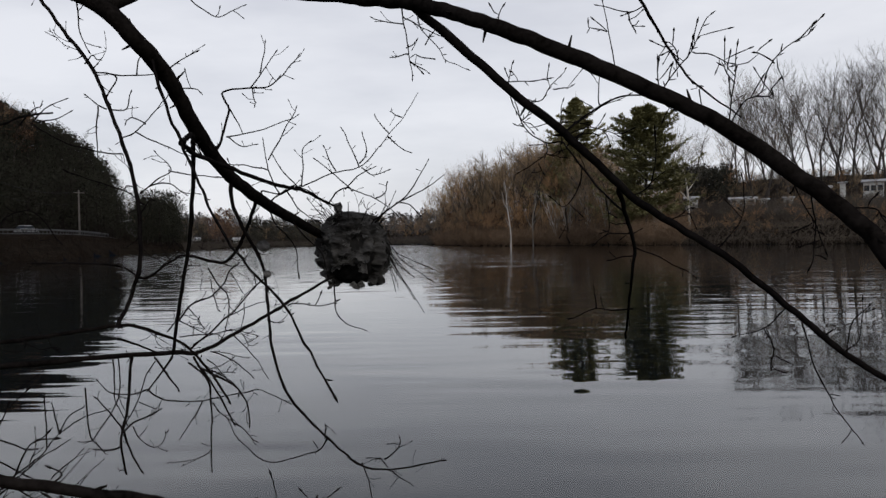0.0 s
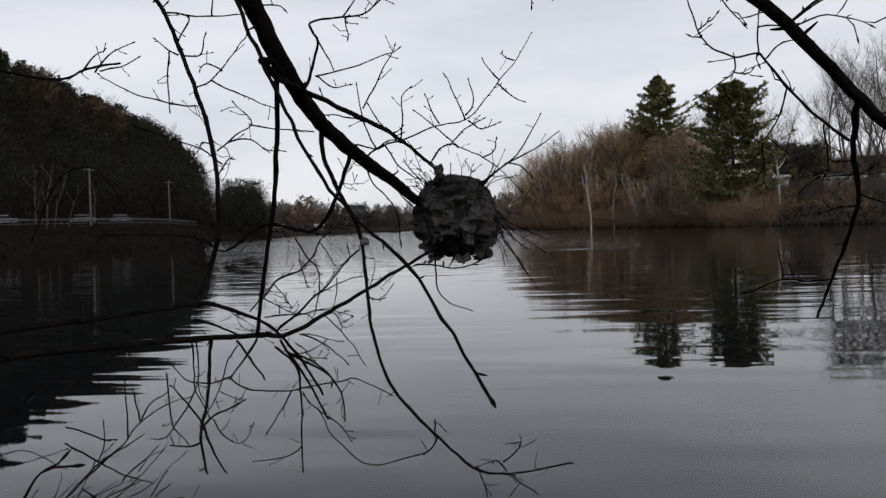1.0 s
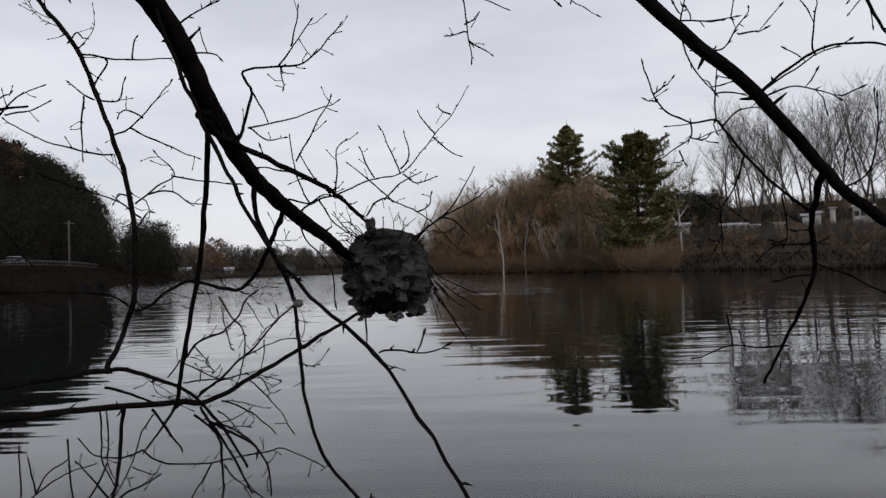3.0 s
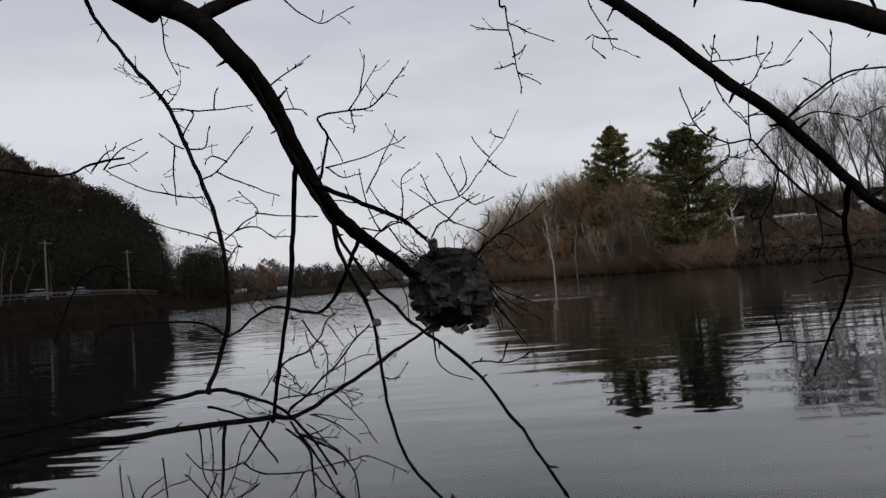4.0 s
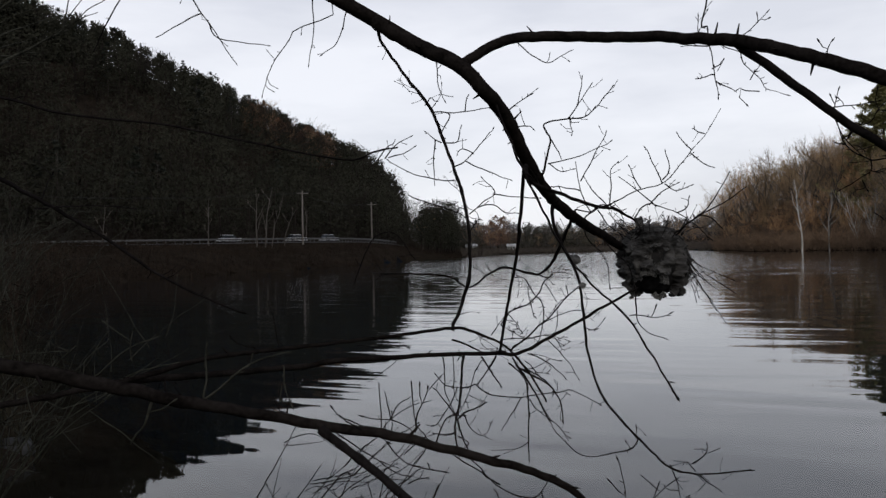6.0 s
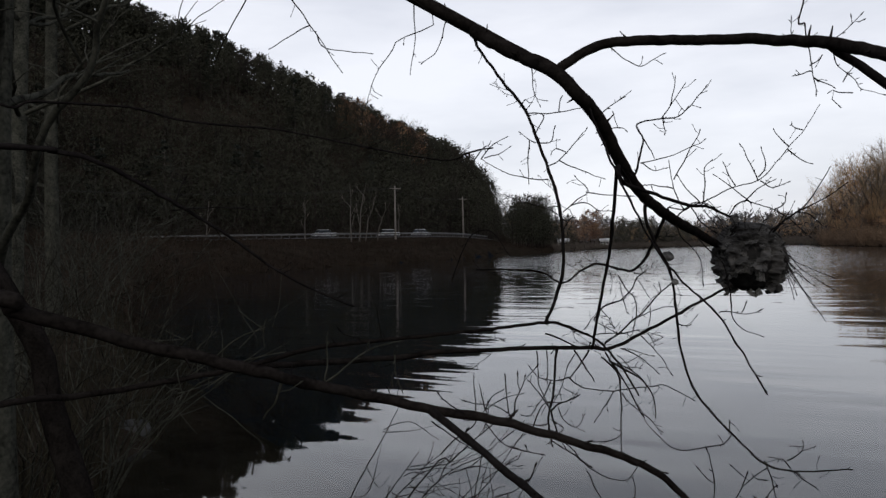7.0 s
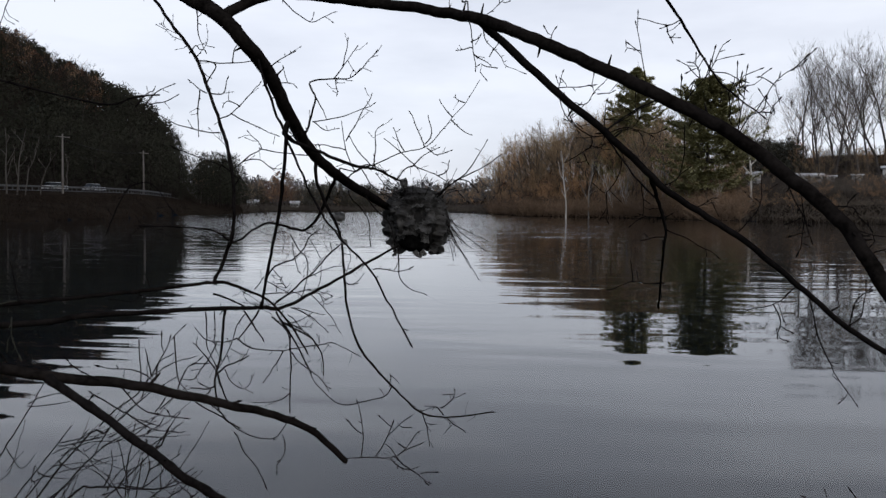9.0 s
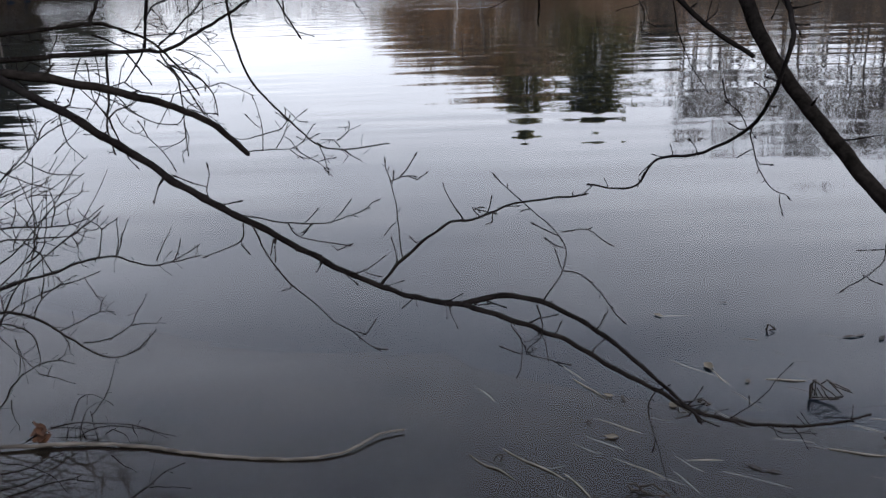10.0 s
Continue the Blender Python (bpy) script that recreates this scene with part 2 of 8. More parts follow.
bp.inputs["Strength"].default_value, bp.inputs["Distance"].default_value = 1.0, 0.02
total = n.new("ShaderNodeMath")
total.operation = "ADD"
l.new(c_scale.outputs[0], total.inputs[0])
l.new(ruffled, total.inputs[1])
l.new(total.outputs[0], bp.inputs["Height"])
l.new(bp.outputs[0], bsdf.inputs["Normal"])

# ---------------------------------------------------------------- mesh helpers


def mesh_object(name, verts, faces, mat, parent=None, label="", smooth=True):
    me = bpy.data.meshes.new(name)
    me.from_pydata(verts, [], faces)
    if smooth:
        me.shade_smooth()
    me.materials.append(mat)
    ob = new(name, me)
    if parent is not None:
        ob.parent = parent
    if label:
        tagged(ob, label)
    return ob


def part(name, bm, mat, parent, label=""):
    me = bpy.data.meshes.new(name)
    bm.to_mesh(me)
    bm.free()
    me.materials.append(mat)
    ob = new(name, me)
    ob.parent = parent
    if label:
        tagged(ob, label)
    return ob


def thing(name, x, y, z, label, category, group="", turn=0):
    ob = new(name)
    ob.matrix_world = pose(x, y, z, 0, 0, turn)
    return tagged(ob, label, category, group)


def tube(verts, faces, pts, radii, sides=6, closed_end=True):
    """Adds a tapered tube along pts to verts and faces."""
    base = len(verts)
    side = Vector((0.31, 0.22, 0.93))
    count = len(pts)
    for i, p in enumerate(pts):
        a, b = pts[max(i - 1, 0)], pts[min(i + 1, count - 1)]
        d = (b - a).normalized()
        side = side - d * side.dot(d)
        if side.length < 1e-4:
            side = d.orthogonal()
        side.normalize()
        up = d.cross(side)
        for k in range(sides):
            w = 2 * math.pi * k / sides
            verts.append(p + (side * math.cos(w) + up * math.sin(w)) * radii[i])
    for i in range(count - 1):
        for k in range(sides):
            q = base + i * sides
            faces.append((q + k, q + (k + 1) % sides, q + sides + (k + 1) % sides, q + sides + k))
    if closed_end:
        tip = len(verts)
        verts.append(pts[-1] + (pts[-1] - pts[-2]).normalized() * radii[-1])
        q = base + (count - 1) * sides
        for k in range(sides):
            faces.append((q + k, q + (k + 1) % sides, tip))


def spike(verts, faces, a, b, r):
    """A three-sided tapered twig."""
    d = (b - a).normalized()
    u = d.orthogonal().normalized()
    v = d.cross(u)
    q = len(verts)
    for k in range(3):
        w = 2.0944 * k
        verts.append(a + (u * math.cos(w) + v * math.sin(w)) * r)
    verts.append(b)
    for k in range(3):
        faces.append((q + k, q + (k + 1) % 3, q + 3))


def flow(pts, sub=6, kink=0.0):
    """A smooth line through the points, with a little wander."""
    p = [Vector(q) for q in pts]
    out = []
    for i in range(len(p) - 1):
        a, b, c, d = p[max(i - 1, 0)], p[i], p[i + 1], p[min(i + 2, len(p) - 1)]
        for s in range(sub):
            t = s / sub
            q = 0.5 * ((2 * b) + (c - a) * t + (2 * a - 5 * b + 4 * c - d) * t * t + (3 * b - a - 3 * c + d) * t ** 3)
            if kink and (i or s):
                q = q + noise.noise_vector(q * 37.0) * kink
            out.append(q)
    out.append(p[-1])
    return out


def box(bm, x0, x1, y0, y1, z0, z1, bevel=0.0):
    r = bmesh.ops.create_cube(bm, size=1.0)
    for v in r["verts"]:
        v.co = Vector((x0 + (v.co.x + 0.5) * (x1 - x0), y0 + (v.co.y + 0.5) * (y1 - y0), z0 + (v.co.z + 0.5) * (z1 - z0)))
    if bevel:
        es = list({e for v in r["verts"] for e in v.link_edges})
        bmesh.ops.bevel(bm, geom=es, offset=bevel, segments=2, affect="EDGES")


def lerp_table(table, x):
    for (a, u), (b, v) in zip(table[:-1], table[1:]):
        if x <= b:
            k = max(0.0, min(1.0, (x - a) / (b - a)))
            k = k * k * (3 - 2 * k)
            return u + (v - u) * k
    return table[-1][1]


def polar(az, r):
    return r * math.sin(radians(az)), 3.0 + r * math.cos(radians(az))


# ---------------------------------------------------------------- ground and water
# distance of the waterline from (0, 3), by bearing in degrees (0 is straight out over the pond)
SHORE = [(-180, 2.35), (-140, 2.7), (-115, 3.0), (-95, 3.6), (-80, 4.5), (-70, 6.5), (-62, 12), (-55, 30), (-45, 58), (-36, 80), (-30, 100), (-27, 135), (-25, 165),
         (-22, 215), (-18, 340), (-13, 380), (-6, 290), (-3.5, 200), (-1, 150), (2, 140), (8, 123), (12, 107), (17, 97), (24, 88), (40, 70), (60, 40), (80, 16),
         (100, 7), (125, 3.6), (150, 2.5), (180, 2.35)]
# how high the land stands above the water at 15, 60 and 150 m behind the waterline, then at 1 km
RISE_15 = [(-180, 0.9), (-90, 1.0), (-60, 1.8), (-40, 2.0), (-28, 2.2), (-22, 1.0), (-5, 1.0), (3, 1.6), (12, 2.0), (20, 2.2), (60, 1.5), (180, 0.9)]
RISE_60 = [(-180, 2), (-95, 8), (-78, 16), (-68, 4), (-60, 3.4), (-45, 3.2), (-27, 3.0), (-24, 1.8), (-5, 1.6), (3, 7), (12, 7), (14.5, 5.4), (20, 5.2), (60, 4), (180, 2)]
RISE_150 = [(-180, 4), (-95, 26), (-70, 66), (-58, 66), (-52, 62), (-45, 54), (-40, 46), (-36, 39.5), (-33, 33.5), (-30, 28), (-28.3, 23), (-26.8, 15.5), (-25.8, 8), (-25.2, 3), (-23, 2), (-5, 3), (3, 9), (12, 11), (14, 15), (20, 16), (34, 16), (60, 8), (180, 4)]
RISE_FAR = [(-180, 20), (-60, 60), (-30, 40), (-24, 30), (-12, 26), (0, 26), (12, 30), (30, 35), (60, 20), (180, 20)]

# distance of the foot of the wooded hill, behind the road
FOOT = [(-68, 150), (-58, 152), (-51, 151), (-44, 151), (-38, 153), (-34, 159), (-31, 169), (-28.5, 180), (-26, 190), (-25, 200)]


def foot(az):
    return lerp_table(FOOT, az) if -68 <= az <= -25 else lerp_table(SHORE, az)


def land(az, r):
    s = lerp_table(SHORE, az)
    d = r - s
    wob = noise.noise(Vector((math.sin(radians(az)) * r * 0.08, math.cos(radians(az)) * r * 0.08, 0.3)))
    fine = noise.noise(Vector((math.sin(radians(az)) * r * 0.9, math.cos(radians(az)) * r * 0.9, 1.3)))
    if d <= 0:
        return -min(1.6, 0.03 + 0.16 * -d) + 0.02 * fine
    a, b, c, e = (lerp_table(q, az) for q in (RISE_15, RISE_60, RISE_150, RISE_FAR))
    start = foot(az) - s if -68 <= az <= -25 else 60
    z = lerp_table([(0, 0.0), (0.35, 0.16), (15, a), (min(60, start - 0.1), b), (start, b), (start + 80, c), (900, e), (4000, e * 1.3)], d)
    return z + min(d, 25) * 0.03 * wob + 0.03 * fine * min(1, d)


bearings = sorted(set([-180 + 4 * i for i in range(26)] + [-78 + 1.0 * i for i in range(118)] + [44 + 4 * i for i in range(34)]))
rings = [0.2] + [0.6 * 1.085 ** i for i in range(107)]
verts, faces = [], []
for r in rings:
    for az in bearings:
        x, y = polar(az, r)
        verts.append((x, y, land(az, r)))
nb = len(bearings)
for i in range(len(rings) - 1):
    for k in range(nb):
        k2 = (k + 1) % nb
        faces.append((i * nb + k, i * nb + k2, (i + 1) * nb + k2, (i + 1) * nb + k))
faces.append(tuple(reversed(range(nb))))
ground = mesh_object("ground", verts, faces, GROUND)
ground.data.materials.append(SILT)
ground.data.materials.append(DEEP_TINT)
# bed below 0.6 m takes the colour that stands in for deep water
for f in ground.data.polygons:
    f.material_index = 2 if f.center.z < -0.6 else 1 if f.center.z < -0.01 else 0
tagged(ground, "brown leaf-littered banks and hillsides round the pond", "ground", kind="structure")

verts, faces = [], []
for r in (0.5, 4, 12, 40, 120, 420):
    for k in range(64):
        w = 2 * math.pi * k / 64
        verts.append((r * math.sin(w), 3 + r * math.cos(w), 0))
for i in range(5):
    for k in range(64):
        faces.append((i * 64 + k, i * 64 + (k + 1) % 64, (i + 1) * 64 + (k + 1) % 64, (i + 1) * 64 + k))
faces.append(tuple(reversed(range(64))))
water = mesh_object("water", verts, faces, WATER)
water.visible_shadow = False
tagged(water, "still grey pond water mirroring the overcast sky", "pond", kind="structure")

# ---------------------------------------------------------------- far trees


def grow(rnd, wood, twigs, p, d, length, r, level, spread, lift, fine):
    """One limb and all that grows from it: thick wood into one mesh, fine twigs into the other."""
    steps = 4 if level < 2 else 3
    pts, q, dd = [p.copy()], p.copy(), d.copy()
    for i in range(steps):
        dd = (dd + Vector((rnd.uniform(-1, 1), rnd.uniform(-1, 1), rnd.uniform(-0.6, 1) * lift)) * 0.16).normalized()
        q = q + dd * length / steps
        pts.append(q.copy())
    radii = [r * (1 - 0.6 * i / steps) for i in range(steps + 1)]
    if level < 2:
        tube(*wood, pts, radii, 5 if level == 0 else 3, False)
    else:
        spike(*wood, pts[0], pts[-1], r)
        for i in range(fine):
            k = rnd.uniform(0.1, 1.0) * steps
            a = pts[int(min(k, steps - 1))].lerp(pts[int(min(k, steps - 1)) + 1], k % 1 if k < steps else 1)
            v = (dd * 0.8 + Vector((rnd.gauss(0, 1), rnd.gauss(0, 1), rnd.gauss(0.25, 0.8))) * spread).normalized()
            spike(*twigs, a, a + v * length * rnd.uniform(0.35, 0.8), max(0.012, r * 0.42))
        return
    kids = 9 if level == 0 else 5
    for i in range(kids):
        k = (0.20 + 0.80 * (i + rnd.random()) / kids) * steps if level == 0 else rnd.uniform(0.3, 1) * steps
        j = int(min(k, steps - 1))
        a = pts[j].lerp(pts[j + 1], min(1.0, k - j))
        w = rnd.uniform(0, 6.283)
        out = Vector((math.cos(w), math.sin(w), rnd.uniform(0.35, 1.1) * lift))
        v = (dd * 0.5 + out * spread).normalized()
        grow(rnd, wood, twigs, a, v, length * rnd.uniform(0.36, 0.58), r * (0.45 if level == 0 else 0.5), level + 1, spread, lift, fine)
    grow(rnd, wood, twigs, pts[-1], (dd + Vector((0, 0, 0.3))).normalized(), length * 0.4, r * 0.42, level + 1, spread, lift, fine)


def bare_tree(seed, height, label, bark, twig, spread=0.9, lift=1.0, fine=9, trunk=0.014, name="bare_tree", category="tree"):
    rnd = random.Random(seed)
    wood, twigs = ([], []), ([], [])
    grow(rnd, wood, twigs, Vector((0, 0, -0.4)), Vector((rnd.uniform(-0.06, 0.06), rnd.uniform(-0.06, 0.06), 1)).normalized(), height * 0.72, height * trunk, 0, spread, lift, fine)
    ob = thing(name, 0, -40, -60, label, category)
    mesh_object("trunk", *wood, bark, ob)
    mesh_object("crown", *twigs, twig, ob, smooth=False)
    return ob


def crown_tree(seed, height, label, bark, twig, wide=0.62, fine=4, fork=0.34, name="bare_tree", forks=(8, 6, 5), taper=0.42):
    """A leafless tree that forks low into rising limbs, and these into a haze of fine twigs."""
    rnd = random.Random(seed)
    wood, twigs = ([], []), ([], [])

    def limb(p, d, length, r, level):
        pts, q, dd = [p.copy()], p.copy(), d.copy()
        for i in range(4):
            dd = (dd + Vector((rnd.gauss(0, 0.13), rnd.gauss(0, 0.13), rnd.uniform(0.0, 0.16)))).normalized()
            q = q + dd * length / 4
            pts.append(q.copy())
        if level < 2:
            tube(*wood, pts, [r * (1 - 0.17 * i) for i in range(5)], 5 if level == 0 else 3, False)
        elif level == 2:
            spike(*wood, pts[0], pts[2], r)
            spike(*twigs, pts[2], pts[-1], r * 0.7)
        else:
            spike(*twigs, pts[0], pts[-1], r)
        if level == 3:
            for i in range(fine):
                a = pts[0].lerp(pts[-1], rnd.uniform(0.15, 0.95))
                v = (dd + Vector((rnd.gauss(0, 0.6), rnd.gauss(0, 0.6), rnd.gauss(0.2, 0.5)))).normalized()
                spike(*twigs, a, a + v * length * rnd.uniform(0.4, 0.9), 0.011)
            return
        kids = forks[level]
        for i in range(kids):
            k = (fork + (1 - fork) * (i + rnd.random()) / kids) * 3.99 if level == 0 else rnd.uniform(0.9, 3.99)
            a = pts[int(k)].lerp(pts[int(k) + 1], k % 1)
            w = i * 2.4 + rnd.uniform(-0.6, 0.6)
            v = (dd * 0.55 + Vector((math.cos(w), math.sin(w), rnd.uniform(0.15, 0.9))) * wide).normalized()
            limb(a, v, length * rnd.uniform(0.42, 0.62) * (1.0 if level else 1.15 - 0.4 * k / 4), max(0.013, r * (taper if level == 0 else 0.45)), level + 1)
        limb(pts[-1], dd, length * 0.45, max(0.013, r * 0.4), level + 1)

    limb(Vector((0, 0, -0.4)), Vector((rnd.uniform(-0.08, 0.08), rnd.uniform(-0.08, 0.08), 1)).normalized(), height * 0.62, height * 0.0105, 0)
    ob = thing(name, 0, -40, -60, label, "tree")
    mesh_object("trunk", *wood, bark, ob)
    mesh_object("crown", *twigs, twig, ob, smooth=False)
    return ob


def needle_tree(seed, height, width, label, needles, tiers, sprays, name="spruce", bare=0.08, ragged=0.3, shape=0.75, whorl=6, dense=4, droop=0.0, rise=0.0):
    """A conifer: a trunk, and whorls of boughs that carry flat needle sprays."""
    rnd = random.Random(seed)
    wood, green = ([], []), ([], [])
    tube(*wood, [Vector((0, 0, -0.4)), Vector((0.1, 0, height * 0.5)), Vector((0, 0.05, height))], [height * 0.014, height * 0.009, 0.02], 6)
    for t in range(tiers):
        f = (t + rnd.random() * 0.6) / tiers
        z = height * (bare + (1 - bare) * f * (1 - 0.35 * rise))
        reach = width * (1 - f) ** shape * min(1.0, 0.12 + 4.5 * (1 - f)) * rnd.uniform(1 - ragged, 1 + ragged * 0.5) + 0.25
        for k in range(rnd.randint(whorl - 1, whorl + 1)):
            w = rnd.uniform(0, 6.283)
            rr = reach * rnd.uniform(0.65, 1.08)
            a = Vector((0, 0, z))
            b = Vector((math.cos(w) * rr, math.sin(w) * rr, z + rr * rnd.uniform(-0.10 + rise, 0.34 + rise)))
            mid = a.lerp(b, 0.6) - Vector((0, 0, rr * droop))
            tube(*wood, [a, mid, b], [0.05, 0.035, 0.012], 3, False)
            for s in range(sprays):
                u = 0.22 + 0.78 * (s + rnd.random()) / sprays
                c = a.lerp(mid, u / 0.6) if u < 0.6 else mid.lerp(b, (u - 0.6) / 0.4)
                side = (1.05 - u) * rr * 0.42 * rnd.uniform(-1, 1)
                c = c + Vector((-math.sin(w) * side, math.cos(w) * side, abs(side) * 0.10))
                size = (0.055 if dense > 5 else 0.078) * height ** 0.5 * rnd.uniform(0.7, 1.5)
                for q in range(dense):
                    v = Vector((math.cos(w) * 0.8 + rnd.gauss(0, 0.75), math.sin(w) * 0.8 + rnd.gauss(0, 0.75), rnd.gauss(0.35, 0.5))).normalized() * size * 2.0
                    e = v.cross(Vector((rnd.gauss(0, 0.5), rnd.gauss(0, 0.5), 1))).normalized() * size * (0.30 if dense > 5 else 0.3)
                    i = len(green[0])
                    green[0].extend((c, c + v * 0.5 + e, c + v, c + v * 0.5 - e))
                    green[1].append((i, i + 1, i + 2, i + 3))
    ob = thing(name, 0, -40, -60, label, "tree")
    mesh_object("trunk", *wood, FAR_BARK, ob)
    mesh_object("crown", *green, needles, ob, smooth=False)
    return ob


def dense_tree(seed, height, width, label, bark, leaf, count, size, name="tree", low=0.18, broad=0.24):
    """A tree whose fine twigs close into a dense uneven crown: lumps of small twig sheaves on stout limbs."""
    rnd = random.Random(seed)
    wood, crown = ([], []), ([], [])
    tube(*wood, [Vector((0, 0, -0.5)), Vector((rnd.gauss(0, 0.2), rnd.gauss(0, 0.2), height * 0.5)), Vector((rnd.gauss(0, 0.4), rnd.gauss(0, 0.4), height * 0.9))], [height * 0.014, height * 0.010, 0.04], 5)
    lumps = []
    for i in range(13):
        f = low + (0.93 - low) * (i + rnd.random()) / 13
        w = i * 2.4 + rnd.uniform(-0.5, 0.5)
        rr = width * math.sin(math.pi * min(1.0, 0.22 + 0.72 * f)) * rnd.uniform(0.25, 0.72)
        c = Vector((math.cos(w) * rr, math.sin(w) * rr, f * height))
        tube(*wood, [Vector((0, 0, max(0.4, f * height - rr * 0.8))), c * 0.6 + Vector((0, 0, f * height * 0.36)), c], [height * 0.005, height * 0.004, 0.02], 3, False)
        lumps.append((c, width * rnd.uniform(0.28, 0.5)))
    for i in range(count):
        c, r = lumps[i % 13]
        d = Vector((rnd.gauss(0, 1), rnd.gauss(0, 1), rnd.gauss(0.15, 0.8))).normalized()
        a = c + d * r * rnd.uniform(0.35, 1.05)
        v = (d + Vector((rnd.gauss(0, 0.6), rnd.gauss(0, 0.6), rnd.gauss(0.3, 0.5)))).normalized() * size * rnd.uniform(0.7, 1.7)
        e = v.cross(Vector((rnd.gauss(0, 1), rnd.gauss(0, 1), rnd.gauss(0, 1)))).normalized() * size * broad * rnd.uniform(0.6, 1.4)
        k = len(crown[0])
        crown[0].extend((a, a + v * 0.55 + e, a + v, a + v * 0.5 - e))
        crown[1].append((k, k + 1, k + 2, k + 3))
    ob = thing(name, 0, -40, -60, label, "tree")
    mesh_object("trunk", *wood, bark, ob)
    mesh_object("crown", *crown, leaf, ob, smooth=False)
    return ob


def leaf_tree(seed, height, label):
    """A tree that still holds its russet leaves."""
    rnd = random.Random(seed)
    ob = bare_tree(seed, height, label, FAR_BARK, RED_TWIG, 1.0, 0.9, 5, name="russet_tree")
    verts, faces = [], []
    for i in range(1500):
        w, u = rnd.uniform(0, 6.283), rnd.random() ** 0.5
        z = rnd.uniform(0.22, 1.0)
        rr = height * 0.36 * u * math.sin(math.pi * min(1, z * 0.9 + 0.12)) ** 0.6
        c = Vector((math.cos(w) * rr, math.sin(w) * rr, z * height))
        if noise.noise(c * 0.45) < -0.12:
            continue
        e, f = (Vector((rnd.gauss(0, 1), rnd.gauss(0, 1), rnd.gauss(0, 1))).normalized() * rnd.uniform(0.12, 0.28) for _ in range(2))
        i = len(verts)
        verts.extend((c, c + e, c + e + f, c + f))
        faces.append((i, i + 1, i + 2, i + 3))
    mesh_object("leaves", verts, faces, LEAF, ob, "russet dry leaves", smooth=False)
    return ob


# the highest that the woods reach, in degrees above the camera, by bearing
SKYLINE = [(-80, 21), (-58, 19.2), (-52, 17.6), (-49, 16.6), (-46, 15.8), (-43.5, 14.6), (-40, 13.3), (-36.3, 11.5), (-33, 9.9), (-30, 8.8), (-28.3, 7.7), (-26.8, 6.4), (-25.8, 4.9), (-25.35, 3.4), (-25.1, 3.5), (-24.7, 4.1), (-22.5, 4.0), (-21.9, 2.7), (-19, 2.9), (-14, 2.8),
           (-5, 3.0), (-4.2, 4.0), (-1.8, 5.8), (0.6, 6.7), (2.4, 7.0), (3.2, 7.7), (4.2, 7.9), (5.3, 7.4), (6.4, 6.9), (7.4, 6.8), (8.6, 7.2), (9.4, 5.4), (10.4, 2.4), (12.8, 2.4), (13.6, 5.1), (16.3, 5.1), (18, 4.5), (20, 4.7), (22, 4.2), (26, 4.5), (34, 4.5), (40, 8)]


def tree_top(ob):
    return max(v.co.z for c in ob.children for v in c.data.vertices)


def stand(kind, rnd, az, r, s0, s1, fit):
    """Pose of a tree that keeps under the skyline; with fit it reaches up to it."""
    x, y = polar(az, r)
    z = land(az, r)
    s = rnd.uniform(s0, s1)
    under = 0.94 if kind in HILL or kind in CLOSED else 1.05 if kind in SPIKY else 1.0
    room = under * (1.25 + math.hypot(x, y) * math.tan(radians(lerp_table(SKYLINE, math.degrees(math.atan2(x, y))))) - z) / tree_top(kind) * (rnd.uniform(0.84, 1.06) if fit else rnd.uniform(0.74, 1.0))
    s = max(0.25, min(room, s * 1.6)) if fit else max(0.2, min(s, room))
    return pose(x, y, z - 0.1, 0, 0, rnd.uniform(0, 360)) @ Matrix.Diagonal((s, s, s, 1))


def plant(kinds, rnd, az0, az1, off0, off1, count, group, size=(0.8, 1.2), fit=False, free=False, base=None):
    """Stands copies of the trees between two bearings, at some distances behind the waterline."""
    for i in range(count):
        az = az0 + (az1 - az0) * (i + rnd.random()) / count
        d = off0 + (off1 - off0) * rnd.random()
        r = (base(az) if base else lerp_table(SHORE, az)) + d
        kind = rnd.choice(kinds)
        ob = copy_thing(kind, Matrix.Identity(4))
        if free:
            x, y = polar(az, r)
            s = rnd.uniform(*size)
            ob.matrix_world = pose(x, y, land(az, r) - 0.1, 0, 0, rnd.uniform(0, 360)) @ Matrix.Diagonal((s, s, s, 1))
        else:
            ob.matrix_world = stand(kind, rnd, az, r, *size, fit)
        tagged(ob, group=group)


def woods(name, label, kinds, rnd, spots, edge=None):
    """Many trees too far off to tell apart, in one mesh."""
    vs, fs, ms, base = [], [], [], 0
    mats = []
    for az0, az1, off0, off1, count, s0, s1 in spots:
        for i in range(count):
            az = az0 + (az1 - az0) * (i + rnd.random()) / count
            r = (edge(az) if edge else lerp_table(SHORE, az)) + off0 + (off1 - off0) * rnd.random()
            kind = rnd.choice(kinds)
            m = stand(kind, rnd, az, r, s0, s1, s0 > 0.99)
            for o in kind.children:
                me = o.data
                co = np.empty(len(me.vertices) * 3)
                me.vertices.foreach_get("co", co)
                co = co.reshape(-1, 3) @ np.array(m.to_3x3()).T + np.array(m.translation)
                vs.append(co)
                if me.materials[0] not in mats:
                    mats.append(me.materials[0])
                k = mats.index(me.materials[0])
                for p in me.polygons:
                    fs.append(tuple(v + base for v in p.vertices))
                    ms.append(k)
                base += len(co)
    me = bpy.data.meshes.new(name)
    me.from_pydata(np.concatenate(vs).tolist(), [], fs)
    for m in mats:
        me.materials.append(m)
    me.polygons.foreach_set("material_index", ms)
    return tagged(new(name, me), label, "woods", kind="stuff")


